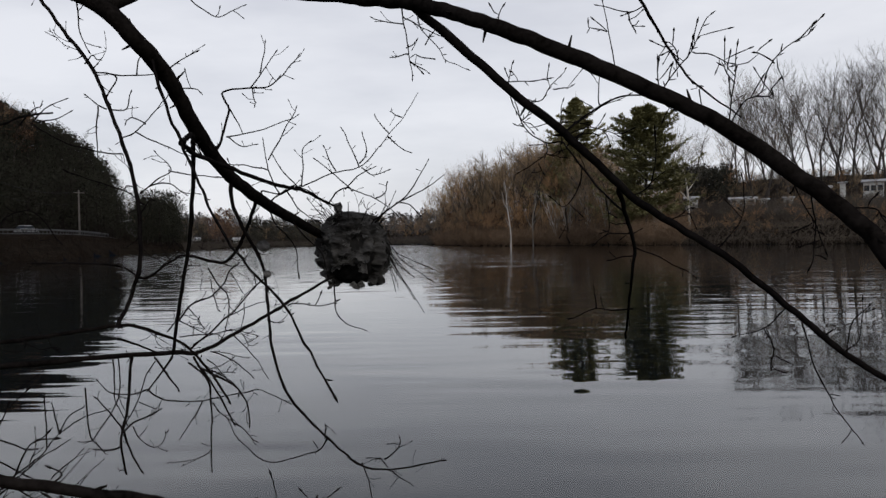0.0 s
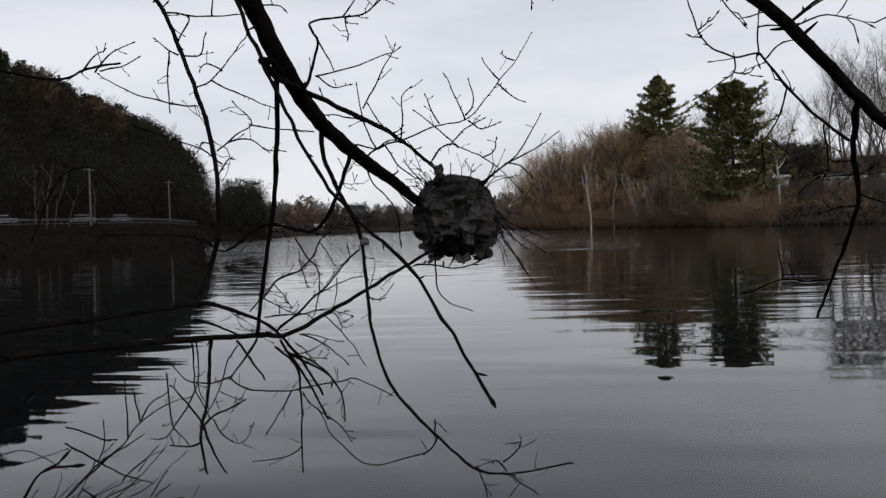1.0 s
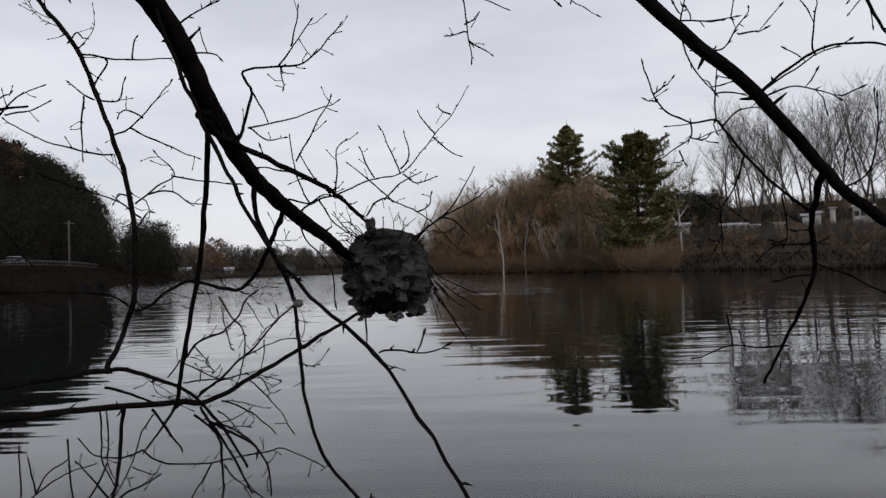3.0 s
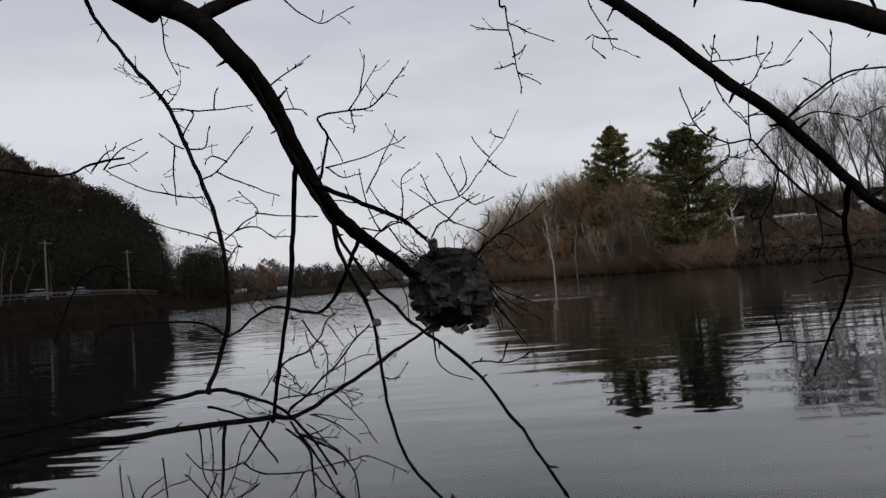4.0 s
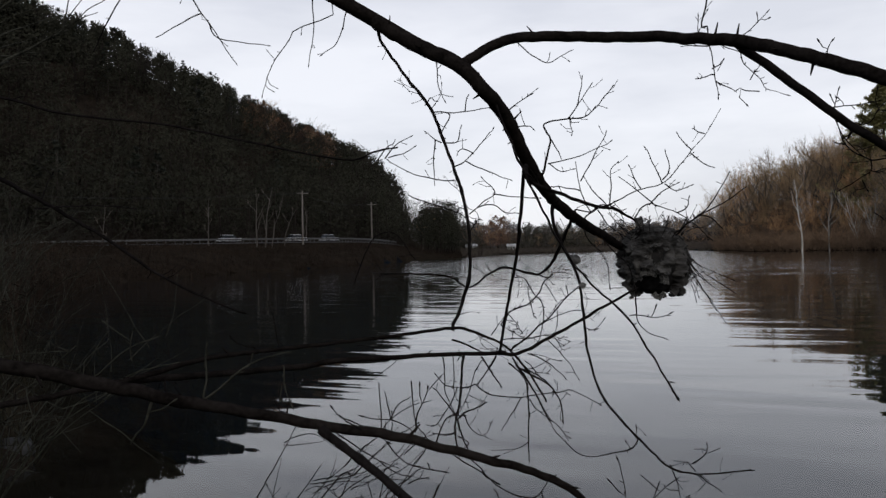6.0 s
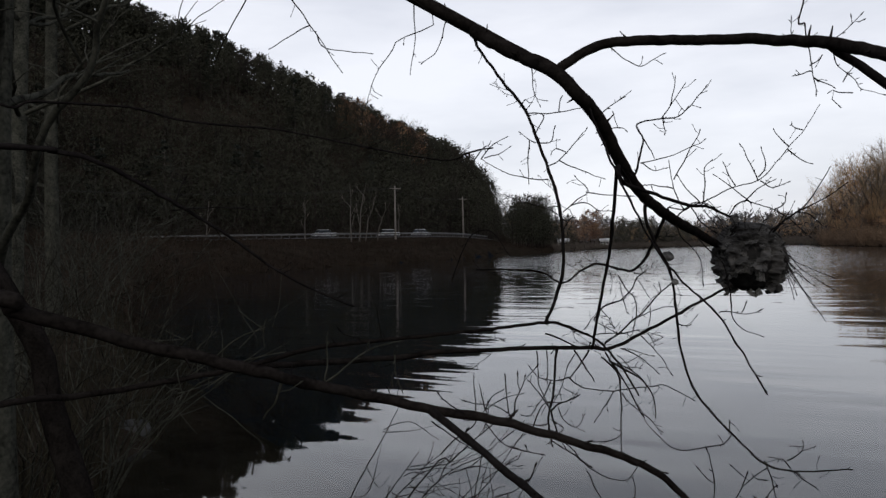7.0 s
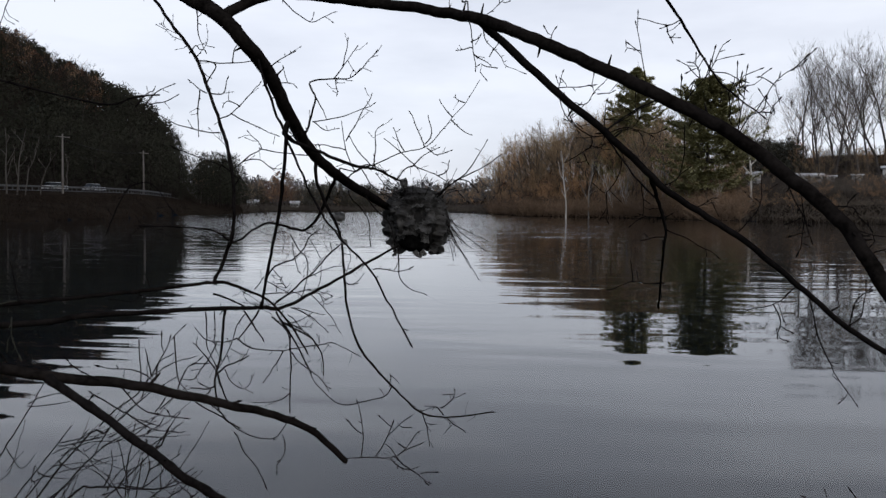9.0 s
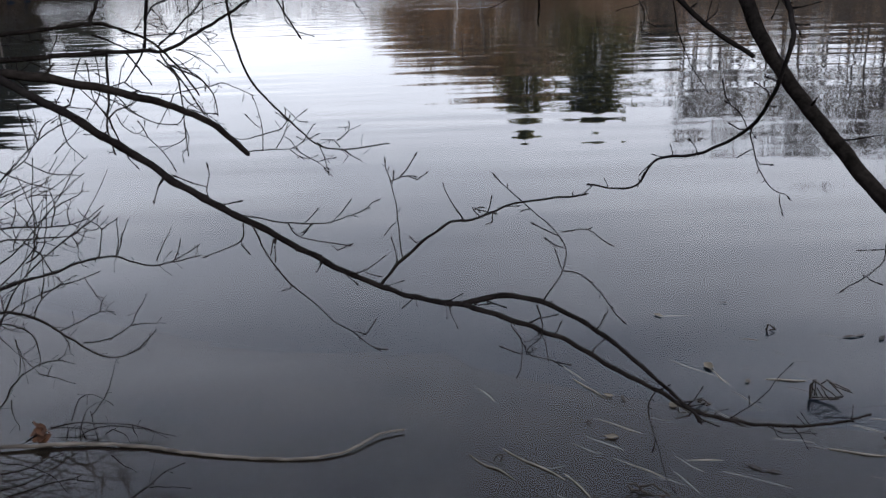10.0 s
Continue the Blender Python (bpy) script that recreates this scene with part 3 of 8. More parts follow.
R = random.Random(5)
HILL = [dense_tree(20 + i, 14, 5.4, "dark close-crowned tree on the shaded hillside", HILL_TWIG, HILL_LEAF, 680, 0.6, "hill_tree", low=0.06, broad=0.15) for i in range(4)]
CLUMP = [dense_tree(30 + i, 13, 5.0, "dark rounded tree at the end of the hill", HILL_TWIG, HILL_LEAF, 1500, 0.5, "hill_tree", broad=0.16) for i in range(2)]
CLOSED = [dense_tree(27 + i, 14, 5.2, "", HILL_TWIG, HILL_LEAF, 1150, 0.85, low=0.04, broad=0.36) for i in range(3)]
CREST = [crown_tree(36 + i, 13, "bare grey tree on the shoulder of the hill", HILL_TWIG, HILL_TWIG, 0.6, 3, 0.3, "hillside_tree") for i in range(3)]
EVER = [dense_tree(35 + i, 11, 4.2, "dark olive evergreen behind the bank", FAR_BARK, OLIVE, 700, 0.6, "evergreen_tree", broad=0.26) for i in range(2)]
BROWN = [crown_tree(50 + i, 12, "bare brown tree with a haze of fine twigs", (FAR_TRUNK, FAR_BARK)[i % 2], (FAR_TWIG, GREY_TWIG, RED_TWIG)[i % 3], (0.62, 0.5, 0.75)[i % 3], 3, (0.3, 0.42)[i % 2]) for i in range(6)]

SNAG = [bare_tree(24 + i, 15, "bare grey tree standing among the hillside crowns", HILL_TWIG, HILL_TWIG, 0.95, 0.9, 7, 0.010) for i in range(2)]
GREY = [bare_tree(40 + i, 14, "bare brown deciduous tree on the far bank", FAR_BARK, FAR_TWIG, 0.95, 0.85, 8, 0.009) for i in range(4)]
TALL = [crown_tree(60 + i, 24, "tall bare tree with fine upswept twigs", FAR_BARK, TALL_TWIG, 0.56, 3, 0.26, "tall_tree", forks=(7, 6, 4), taper=0.36) for i in range(4)]
RED = [bare_tree(80 + i, 10, "bare tree with reddish-brown twigs on the far bank", FAR_BARK, RED_TWIG, 1.0, 0.8, 9, 0.008) for i in range(3)]
PALE = [bare_tree(100 + i, 11, "slender pale-barked birch at the water's edge", BIRCH, FAR_TWIG, 0.55, 1.4, 4, 0.011, name="birch", category="birch tree") for i in range(3)]
SPIKY = [needle_tree(120 + i, 15, 3.4, "dark spruce on the hillside", SPRUCE, 16, 4) for i in range(2)]
RUSSET = [leaf_tree(140 + i, 11, "round tree holding its russet autumn leaves") for i in range(2)]

FAINT = [bare_tree(160 + i, 13, "", FAR_BARK, FAR_TWIG, 1.0, 0.9, 4, 0.010) for i in range(3)]
HAZY = [dense_tree(170 + i, 13, 6.0, "", HAZE_GREY, HAZE_GREY, 260, 1.6) for i in range(3)]

# dark wooded hill behind the road: the front rows singly, the slope behind as one wood
plant(HILL, R, -62, -26.2, 0, 18, 60, "trees on the hill", (0.8, 1.15), base=foot)
plant(SNAG, R, -60, -27, 2, 46, 22, "bare trees on the hill", (0.8, 1.1), base=foot)
plant(SPIKY, R, -60, -35, 12, 56, 11, "spruces on the hill", (0.8, 1.2), base=foot)
plant(SPIKY, R, -58, -35, 60, 82, 20, "spruces on the hill", (0.7, 1.0), fit=True, base=foot)
plant(CREST, R, -38, -26.0, 34, 74, 22, "bare trees on the hill", (0.9, 1.2), fit=True, base=foot)
plant(CREST, R, -60, -38, 50, 90, 14, "bare trees on the hill", (0.8, 1.1), fit=True, base=foot)
plant(RUSSET, R, -37.8, -31.5, 46, 66, 9, "russet trees on the hill", (0.9, 1.2), fit=True, base=foot)
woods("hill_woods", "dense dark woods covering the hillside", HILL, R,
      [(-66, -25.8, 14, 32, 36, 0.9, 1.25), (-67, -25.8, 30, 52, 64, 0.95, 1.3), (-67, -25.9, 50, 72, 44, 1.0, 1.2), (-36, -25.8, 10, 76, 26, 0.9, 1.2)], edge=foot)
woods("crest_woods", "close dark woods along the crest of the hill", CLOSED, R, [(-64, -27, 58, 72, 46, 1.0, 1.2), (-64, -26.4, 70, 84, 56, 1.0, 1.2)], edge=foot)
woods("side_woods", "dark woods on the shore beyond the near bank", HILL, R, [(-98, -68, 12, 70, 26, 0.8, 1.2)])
# clump at the end of the hill, and the far end of the pond
plant(CLUMP, R, -25.0, -22.4, 14, 46, 19, "dark trees at the end of the hill", (0.9, 1.2), fit=True)
plant(CLUMP, R, -22.6, -20.6, 20, 60, 4, "dark trees at the end of the hill", (0.5, 0.7))
plant(GREY, R, -22, -4.5, 20, 90, 30, "trees at the far end of the pond", (0.55, 0.85))
woods("far_woods", "low grey-brown woods beyond the far end of the pond", FAINT, R, [(-25, -3, 40, 80, 30, 0.7, 1.0), (-25, -3, 80, 140, 24, 0.8, 1.1), (-25, -3, 140, 220, 16, 0.9, 1.2)])
plant(RUSSET, R, -20.3, -18.4, 14, 40, 5, "russet trees at the far end of the pond", (1.3, 1.7))
plant(EVER, R, -18.2, -12, 16, 50, 12, "dark evergreens at the far end of the pond", (0.9, 1.3))
plant(RED, R, -17, -4, 6, 40, 12, "trees at the far end of the pond", (0.6, 0.9))
# wooded point across the water
plant(RED, R, -3.8, 9.6, 2, 12, 22, "trees on the wooded point", (0.4, 0.8))
plant(BROWN, R, -3.9, 9.8, 2, 14, 26, "trees on the wooded point", (0.45, 0.85))
plant(RED, R, 9.6, 13.5, 1, 6, 10, "trees on the wooded point", (0.2, 0.4))
plant(GREY, R, -3.8, 9.8, 8, 26, 26, "trees on the wooded point", (0.8, 1.2), fit=True)
plant(BROWN, R, -4.2, 10.4, 12, 30, 30, "trees on the wooded point", (0.8, 1.1), fit=True)
plant(BROWN, R, 2.6, 9.0, 22, 42, 20, "brown trees round the pines", (0.9, 1.2), fit=True)
plant(TALL, R, 3.6, 14.2, 40, 75, 18, "tall bare trees behind the point", (0.62, 0.84), free=True)
woods("point_woods", "dense bare brown woods on the point", BROWN + GREY, R, [(-3.6, 12.8, 14, 34, 44, 0.7, 1.2), (-2.5, 12.8, 28, 60, 36, 1.0, 1.2)])
plant(BROWN, R, 9.4, 13.8, 24, 55, 14, "trees behind the broad pine", (0.55, 0.8), free=True)
plant(PALE, R, 4.5, 12.6, 3.0, 9, 6, "birches at the water's edge", (0.6, 0.85))
plant(RUSSET, R, -3.0, 5, 4, 14, 6, "russet trees on the wooded point", (0.5, 0.75))
# slope, buildings and tall trees on the bank beyond the point
plant(RED, R, 13.5, 34, 2, 22, 26, "scrub trees on the bank", (0.2, 0.42))
plant(TALL, R, 17.6, 32, 78, 112, 30, "tall bare trees behind the bank", (1.0, 1.3), free=True)
plant(GREY, R, 13.8, 32, 14, 52, 14, "trees behind the bank", (0.3, 0.5))
plant(EVER, R, 13.0, 17.2, 82, 125, 12, "dark evergreens behind the bank", (0.7, 1.0))
plant(EVER, R, 13.4, 17.4, 84, 112, 14, "dark evergreens behind the bank", (0.6, 0.9), fit=True)
plant(BROWN, R, 16.6, 34, 84, 125, 36, "trees behind the bank", (0.6, 0.9), fit=True)
plant(GREY, R, 13.6, 33, 108, 145, 22, "trees behind the bank", (0.9, 1.3), free=True)
plant(GREY, R, 13.8, 28, 40, 60, 12, "small trees before the buildings", (0.22, 0.4))
woods("bank_woods", "bare woods on the rise behind the bank", FAINT, R, [(13, 34, 85, 115, 40, 0.6, 0.85), (13, 34, 115, 150, 50, 0.7, 0.95)])
woods("distant_woods", "hazy grey woods on the low hills far behind the pond", HAZY, R, [(-27, 1, 240, 420, 56, 0.8, 1.3), (-27, 1, 420, 760, 60, 0.8, 1.3)])
# woods that close the pond behind the camera
woods("rear_woods", "bare woods round the near end of the pond", FAINT, R, [(38, 130, 6, 40, 26, 0.8, 1.1), (150, 215, 9, 35, 14, 0.8, 1.1)])

for ob in CREST + CLOSED + FAINT + HAZY + BROWN + HILL + CLUMP + EVER + SNAG + GREY + TALL + RED + PALE + SPIKY + RUSSET:
    for o in (*ob.children_recursive, ob):
        bpy.data.objects.remove(o)

# two white pines and the leaning pale birch in front of them
for seed, x, y, h, w, shape, label in ((7, 17.4, 152, 27.4, 10.5, 0.62, "tall white pine with a pointed crown above the bare trees"), (8, 23.4, 117.5, 20.2, 8.6, 0.34, "broad white pine with layered dark green boughs")):
    az, r = math.degrees(math.atan2(x, y - 3)), math.hypot(x, y - 3)
    ob = needle_tree(seed, h, w, label, NEEDLE, 26, 30, "white_pine", 0.10, 0.45, shape, 8, 8, 0.10, 0.14)
    ob.matrix_world = pose(x, y, land(az, r) - 0.2)


def crooked_tree(seed, height, lean, name="birch", label="crooked pale birch leaning at the water's edge", category="birch tree", group="birches at the water's edge", bark=BIRCH, limbs=7):
    """A pale stem that bends to and fro, with a few crooked limbs and sparse twigs."""
    rnd = random.Random(seed)
    wood, twigs = ([], []), ([], [])
    stem = flow([(lean * t * t * height + rnd.gauss(0, 0.10) * (t > 0), rnd.gauss(0, 0.08) * (t > 0), t * height - 0.3) for t in (0, 0.16, 0.34, 0.5, 0.66, 0.84, 1.0)], 4)
    tube(*wood, stem, [height * 0.0125 * (1 - 0.8 * i / len(stem)) for i in range(len(stem))], 7)
    ob = thing(name, 0, 0, 0, label, category, group)
    mesh_object("trunk", *wood, bark, ob)
    for i in range(limbs):
        k = int(len(stem) * (0.30 + 0.62 * i / limbs))
        w = rnd.uniform(0, 6.283)
        n_ = height * rnd.uniform(0.10, 0.36) * (1.1 - 0.08 * i)
        d = Vector((math.cos(w), math.sin(w) * 0.6, rnd.uniform(0.7, 1.7))).normalized()
        p = [stem[k]]
        for j in range(4):
            d = (d + Vector((rnd.gauss(0, 0.22), rnd.gauss(0, 0.15), rnd.uniform(-0.05, 0.35)))).normalized()
            p.append(p[-1] + d * n_ / 4)
        v, f = [], []
        tube(v, f, p, [height * 0.0058 * (1 - 0.17 * j) for j in range(5)], 5)
        mesh_object("limb", v, f, bark, ob)
        for j in range(10):
            q = p[rnd.randint(1, 3)].lerp(p[4], rnd.random())
            e = q + (d + Vector((rnd.gauss(0, 0.5), rnd.gauss(0, 0.5), rnd.uniform(0, 0.8)))).normalized() * n_ * rnd.uniform(0.2, 0.5)
            spike(*twigs, q, e, 0.014)
    mesh_object("crown", *twigs, FAR_TRUNK, ob, smooth=False)
    return ob


for seed, x, y, h, lean in ((201, 4.0, 141.5, 12.0, -0.07), (202, 8.0, 140.5, 10.5, 0.06), (203, 31.4, 124.0, 15.5, -0.16), (204, 13.9, 134.0, 9.5, 0.02), (205, 19.3, 131.0, 9.0, 0.01), (206, 20.3, 131.5, 8.2, -0.02)):
    az, r = math.degrees(math.atan2(x, y - 3)), math.hypot(x, y - 3)
    crooked_tree(seed, h, lean, bark=BIRCH if seed in (201, 203) else PALE_BARK).matrix_world = pose(x, y, max(0.1, land(az, r)))
for i, (az, back, h, lean) in enumerate(((-37.2, 16, 11.0, 0.02), (-36.6, 18, 11.0, 0.16), (-36.1, 15, 9.0, 0.30), (-35.2, 14, 7.5, 0.45), (-40.6, 15, 9.0, 0.05), (-47.5, 14, 8.0, 0.1), (-33.6, 4, 8.0, 0.02))):
    r = foot(az) - back
    x, y = polar(az, r)
    crooked_tree(220 + i, h, lean, "sapling", "slender grey leaning sapling beside the road", "sapling", "saplings beside the road", SAPLING, 4).matrix_world = pose(x, y, land(az, r))


def thicket(name, label, az0, az1, off0, off1, count, h0, h1, mat, seed, width=0.05, twigs=4, splay=0.25, base=None):
    """Dense dry stems along a stretch of bank."""
    rnd = random.Random(seed)
    verts, faces = [], []
    for i in range(count):
        az = rnd.uniform(az0, az1)
        r = (base(az) if base else lerp_table(SHORE, az)) + off0 + (off1 - off0) * rnd.random() ** 1.5
        x, y = polar(az, r)
        if land(az, r) < 0:
            continue
        a = Vector((x, y, land(az, r) - 0.1))
        b = a + Vector((rnd.gauss(0, splay), rnd.gauss(0, splay), 1)) * rnd.uniform(h0, h1)
        spike(verts, faces, a, b, width)
        for k in range(twigs):
            c = a.lerp(b, rnd.uniform(0.3, 0.9))
            v = Vector((rnd.gauss(0, 1), rnd.gauss(0, 1), rnd.uniform(0.1, 1.2))).normalized()
            spike(verts, faces, c, c + v * (b - a).length * rnd.uniform(0.25, 0.5), width * 0.7)
    ob = mesh_object(name, verts, faces, mat, smooth=False)
    return tagged(ob, label, "brush", kind="stuff")


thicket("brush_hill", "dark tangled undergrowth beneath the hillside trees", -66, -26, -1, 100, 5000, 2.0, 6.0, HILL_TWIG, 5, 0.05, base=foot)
thicket("brush_rise", "brown undergrowth on the rise behind the bank", 13, 35, 66, 150, 4000, 1.0, 2.6, SHORE_BRUSH, 6, 0.05)
thicket("brush_point", "dense brown leafless brush along the wooded point", -4, 14, 0.2, 20, 7000, 1.0, 3.6, BRUSH, 1, 0.032, 4, 0.6)
thicket("brush_bank", "low dry scrub on the sloping bank", 13.5, 36, 0.2, 62, 7000, 0.25, 0.9, MEADOW, 2, 0.035, 3, 0.7)
thicket("brush_slope", "grey-brown scrub below the buildings on the bank", 13, 35, 34, 66, 3500, 0.8, 2.8, SHORE_BRUSH, 9, 0.03, 5, 0.6)
thicket("brush_wood", "brown undergrowth beneath the trees of the point", -3.5, 13, 14, 60, 3500, 1.5, 4.5, BRUSH, 8, 0.05, 4, 0.4)
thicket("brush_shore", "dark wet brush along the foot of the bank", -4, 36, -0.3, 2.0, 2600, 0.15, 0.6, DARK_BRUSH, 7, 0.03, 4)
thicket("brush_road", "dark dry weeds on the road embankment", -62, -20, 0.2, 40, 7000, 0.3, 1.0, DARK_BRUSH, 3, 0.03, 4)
thicket("brush_far", "grey-brown brush along the far end of the pond", -22, -4, 0.2, 30, 5000, 0.8, 2.4, SHORE_BRUSH, 4, 0.05, 4)

# ---------------------------------------------------------------- road, poles, cars, buildings
ROAD = [(-135, 70), (-110, 92), (-95, 112), (-87, 128), (-84, 142), (-86, 158), (-96, 190), (-116, 240)]


def ground_z(x, y):
    return land(math.degrees(math.atan2(x, y - 3)), math.hypot(x, y - 3))


road_line = flow([(x, y, 0) for x, y in ROAD], 8)
heights = [4.2 - 0.014 * max(0.0, p.y - 140) for p in road_line]
verts, faces = [], []
for i, p in enumerate(road_line):
    a, b = road_line[max(0, i - 1)], road_line[min(len(road_line) - 1, i + 1)]
    d = (b - a).normalized()
    s = Vector((d.y, -d.x, 0))
    for off, dz in ((-16, -3.0), (-4.2, -0.12), (-3.8, 0), (3.8, 0), (4.2, -0.12), (20, -4.5)):
        q = p + s * off
        verts.append((q.x, q.y, heights[i] + dz))
    if i:
        for k in range(5):
            v = (i - 1) * 6 + k
            faces.append((v, v + 1, v + 7, v + 6))
road = mesh_object("road", verts, faces, ASPHALT)
road.data.materials.append(GROUND)
for f in road.data.polygons:
    f.material_index = 0 if f.index % 5 in (1, 2, 3) else 1
tagged(road, "two-lane asphalt road on a low embankment", "road", kind="structure")


def road_at(k):
    i = min(int(k), len(road_line) - 2)
    p = road_line[i].lerp(road_line[i + 1], k - i)
    d = (road_line[i + 1] - road_line[i]).normalized()
    return p, d, heights[i] + (heights[i + 1] - heights[i]) * (k - i)


def guard_rail():
    ob = thing("guard_rail", 0, 0, 0, "grey steel guard rail on short posts beside the road", "guard rail")
    verts, faces = [], []
    post = bmesh.new()
    box(post, -0.06, 0.06, -0.06, 0.06, -0.3, 0.72, 0.01)
    me = bpy.data.meshes.new("post")
    post.to_mesh(me)
    post.free()
    me.materials.append(STEEL)
    k = 0.5
    line = []
    while k < 44:
        p, d, z = road_at(k)
        q = p + Vector((d.y, -d.x, 0)) * 4.1
        line.append((q, d, z))
        o = new("post", me)
        o.parent = ob
        o.location = (q.x, q.y, z)
        k += 0.5
    for q, d, z in line:
        s = Vector((d.y, -d.x, 0))
        for dz, off in ((0.45, 0.06), (0.53, 0.12), (0.61, 0.06), (0.69, 0.12), (0.77, 0.06)):
            v = q + s * off
            verts.append((v.x, v.y, z + dz))
    for i in range(len(line) - 1):
        for j in range(4):
            v = i * 5 + j
            faces.append((v, v + 5, v + 6, v + 1))
    rail = mesh_object("rail", verts, faces, STEEL, ob)
    return ob


guard_rail()


def utility_pole(x, y, z, top, lean, arms):
    ob = thing("utility_pole", x, y, z, "weathered grey wooden utility pole with a crossarm", "utility pole", "poles along the road", 65)
    h = top - z
    v, f = [], []
    tube(v, f, [Vector((0, 0, -1)), Vector((lean * 0.5, 0, h * 0.5)), Vector((lean, 0, h))], [0.19, 0.165, 0.13], 10)
    mesh_object("pole", v, f, POLE_WOOD, ob)
    for dz, half in arms:
        bm = bmesh.new()
        box(bm, lean - half, lean + half, -0.20, -0.08, h - dz - 0.07, h - dz + 0.07, 0.015)
        arm = part("crossarm", bm, POLE_WOOD, ob)
        for k in (-0.9, -0.45, 0.45, 0.9):
            v, f = [], []
            p = Vector((lean + half * k, -0.14, h - dz + 0.06))
            tube(v, f, [p, p + Vector((0, 0, 0.08)), p + Vector((0, 0, 0.2))], [0.03, 0.055, 0.03], 6)
            mesh_object("insulator", v, f, DARK_GLASS, arm)
    return ob


utility_pole(-82.0, 125.2, 3.6, 13.8, 0.15, ((0.45, 1.25),))
utility_pole(-80.4, 149.7, 4.0, 12.75, 0.0, ((0.45, 1.2),))


def cable(a, b, sag):
    v, f = [], []
    pts = [Vector(a).lerp(Vector(b), i / 12) - Vector((0, 0, sag * 4 * (i / 12) * (1 - i / 12))) for i in range(13)]
    tube(v, f, pts, [0.02] * 13, 3, False)
    ob = mesh_object("overhead_cable", v, f, RUBBER)
    tagged(ob, "black overhead cable slung between the poles", "cable", "cables along the road")


for dx, dz in ((-1.0, 0), (1.0, 0), (0, -2.2)):
    cable((-82.4 + dx * 0.4, 125 - dx, 13.4 + dz), (-80.9 + dx * 0.4, 149.5 - dx, 12.4 + dz), 1.0)
    cable((-82.4 + dx * 0.4, 125 - dx, 13.4 + dz), (-120 + dx * 0.4, 80 - dx, 13 + dz), 1.0)


def car(az, side, label, paint):
    k = min((i / 10 for i in range(10 * (len(road_line) - 1))), key=lambda i: abs(math.degrees(math.atan2(road_at(i)[0].x, road_at(i)[0].y)) - az))
    p, d, z = road_at(k)
    q = p + Vector((d.y, -d.x, 0)) * side
    ob = thing("car", q.x, q.y, z, label, "car", "cars on the road", math.degrees(math.atan2(d.y, d.x)))
    bm = bmesh.new()
    box(bm, -2.2, 2.2, -0.88, 0.88, 0.32, 0.86, 0.14)
    part("body", bm, paint, ob)
    bm = bmesh.new()
    r = bmesh.ops.create_cube(bm, size=1.0)
    for v in r["verts"]:
        top = v.co.z > 0
        v.co = Vector((v.co.x * (2.1 if top else 3.0) - 0.25, v.co.y * (1.3 if top else 1.6), 1.45 if top else 0.84))
    bmesh.ops.bevel(bm, geom=list(bm.edges), offset=0.08, segments=2, affect="EDGES")
    part("cabin", bm, DARK_GLASS, ob, "dark glazed cabin")
    bm = bmesh.new()
    box(bm, -1.25, 0.72, -0.64, 0.64, 1.42, 1.48, 0.02)
    part("roof", bm, paint, ob)
    for x in (-1.35, 1.35):
        for y in (-0.85, 0.85):
            v, f = [], []
            tube(v, f, [Vector((x, y - 0.1, 0.32)), Vector((x, y, 0.32)), Vector((x, y + 0.1, 0.32))], [0.3, 0.33, 0.3], 14)
            mesh_object("wheel", v, f, RUBBER, ob)
    return ob


car(-38.6, 1.8, "silver-white saloon car on the road", CAR_PAINT)
car(-34.1, 1.8, "white hatchback car on the road", WHITE_PAINT)
car(-31.8, 1.8, "pale grey car on the road", CAR_PAINT)


def house(x, y, z, w, d, h, roof, turn, label, windows=3):
    ob = thing("house", x, y, z, label, "house", "buildings across the pond", turn)
    bm = bmesh.new()
    box(bm, -w / 2, w / 2, -d / 2, d / 2, -3.0, h)
    part("wall", bm, SIDING, ob)
    v = [(-w / 2 - 0.4, -d / 2 - 0.4, h), (w / 2 + 0.4, -d / 2 - 0.4, h), (w / 2 + 0.4, d / 2 + 0.4, h), (-w / 2 - 0.4, d / 2 + 0.4, h),
         (-w / 2 - 0.4, 0, h + roof), (w / 2 + 0.4, 0, h + roof)]
    mesh_object("roof", v, [(0, 1, 5, 4), (2, 3, 4, 5), (0, 4, 3), (1, 2, 5), (3, 2, 1, 0)], ROOFING, ob, smooth=False)
    for i in range(windows):
        cx = -w / 2 + w * (i + 0.5) / windows
        bm = bmesh.new()
        box(bm, cx - 0.55, cx + 0.55, -d / 2 - 0.05, -d / 2 + 0.05, h * 0.35, h * 0.8, 0.02)
        win = part("window", bm, SIDING, ob)
        bm = bmesh.new()
        box(bm, cx - 0.45, cx + 0.45, -d / 2 - 0.07, -d / 2 - 0.02, h * 0.4, h * 0.76)
        part("pane", bm, DARK_GLASS, win)
    return ob


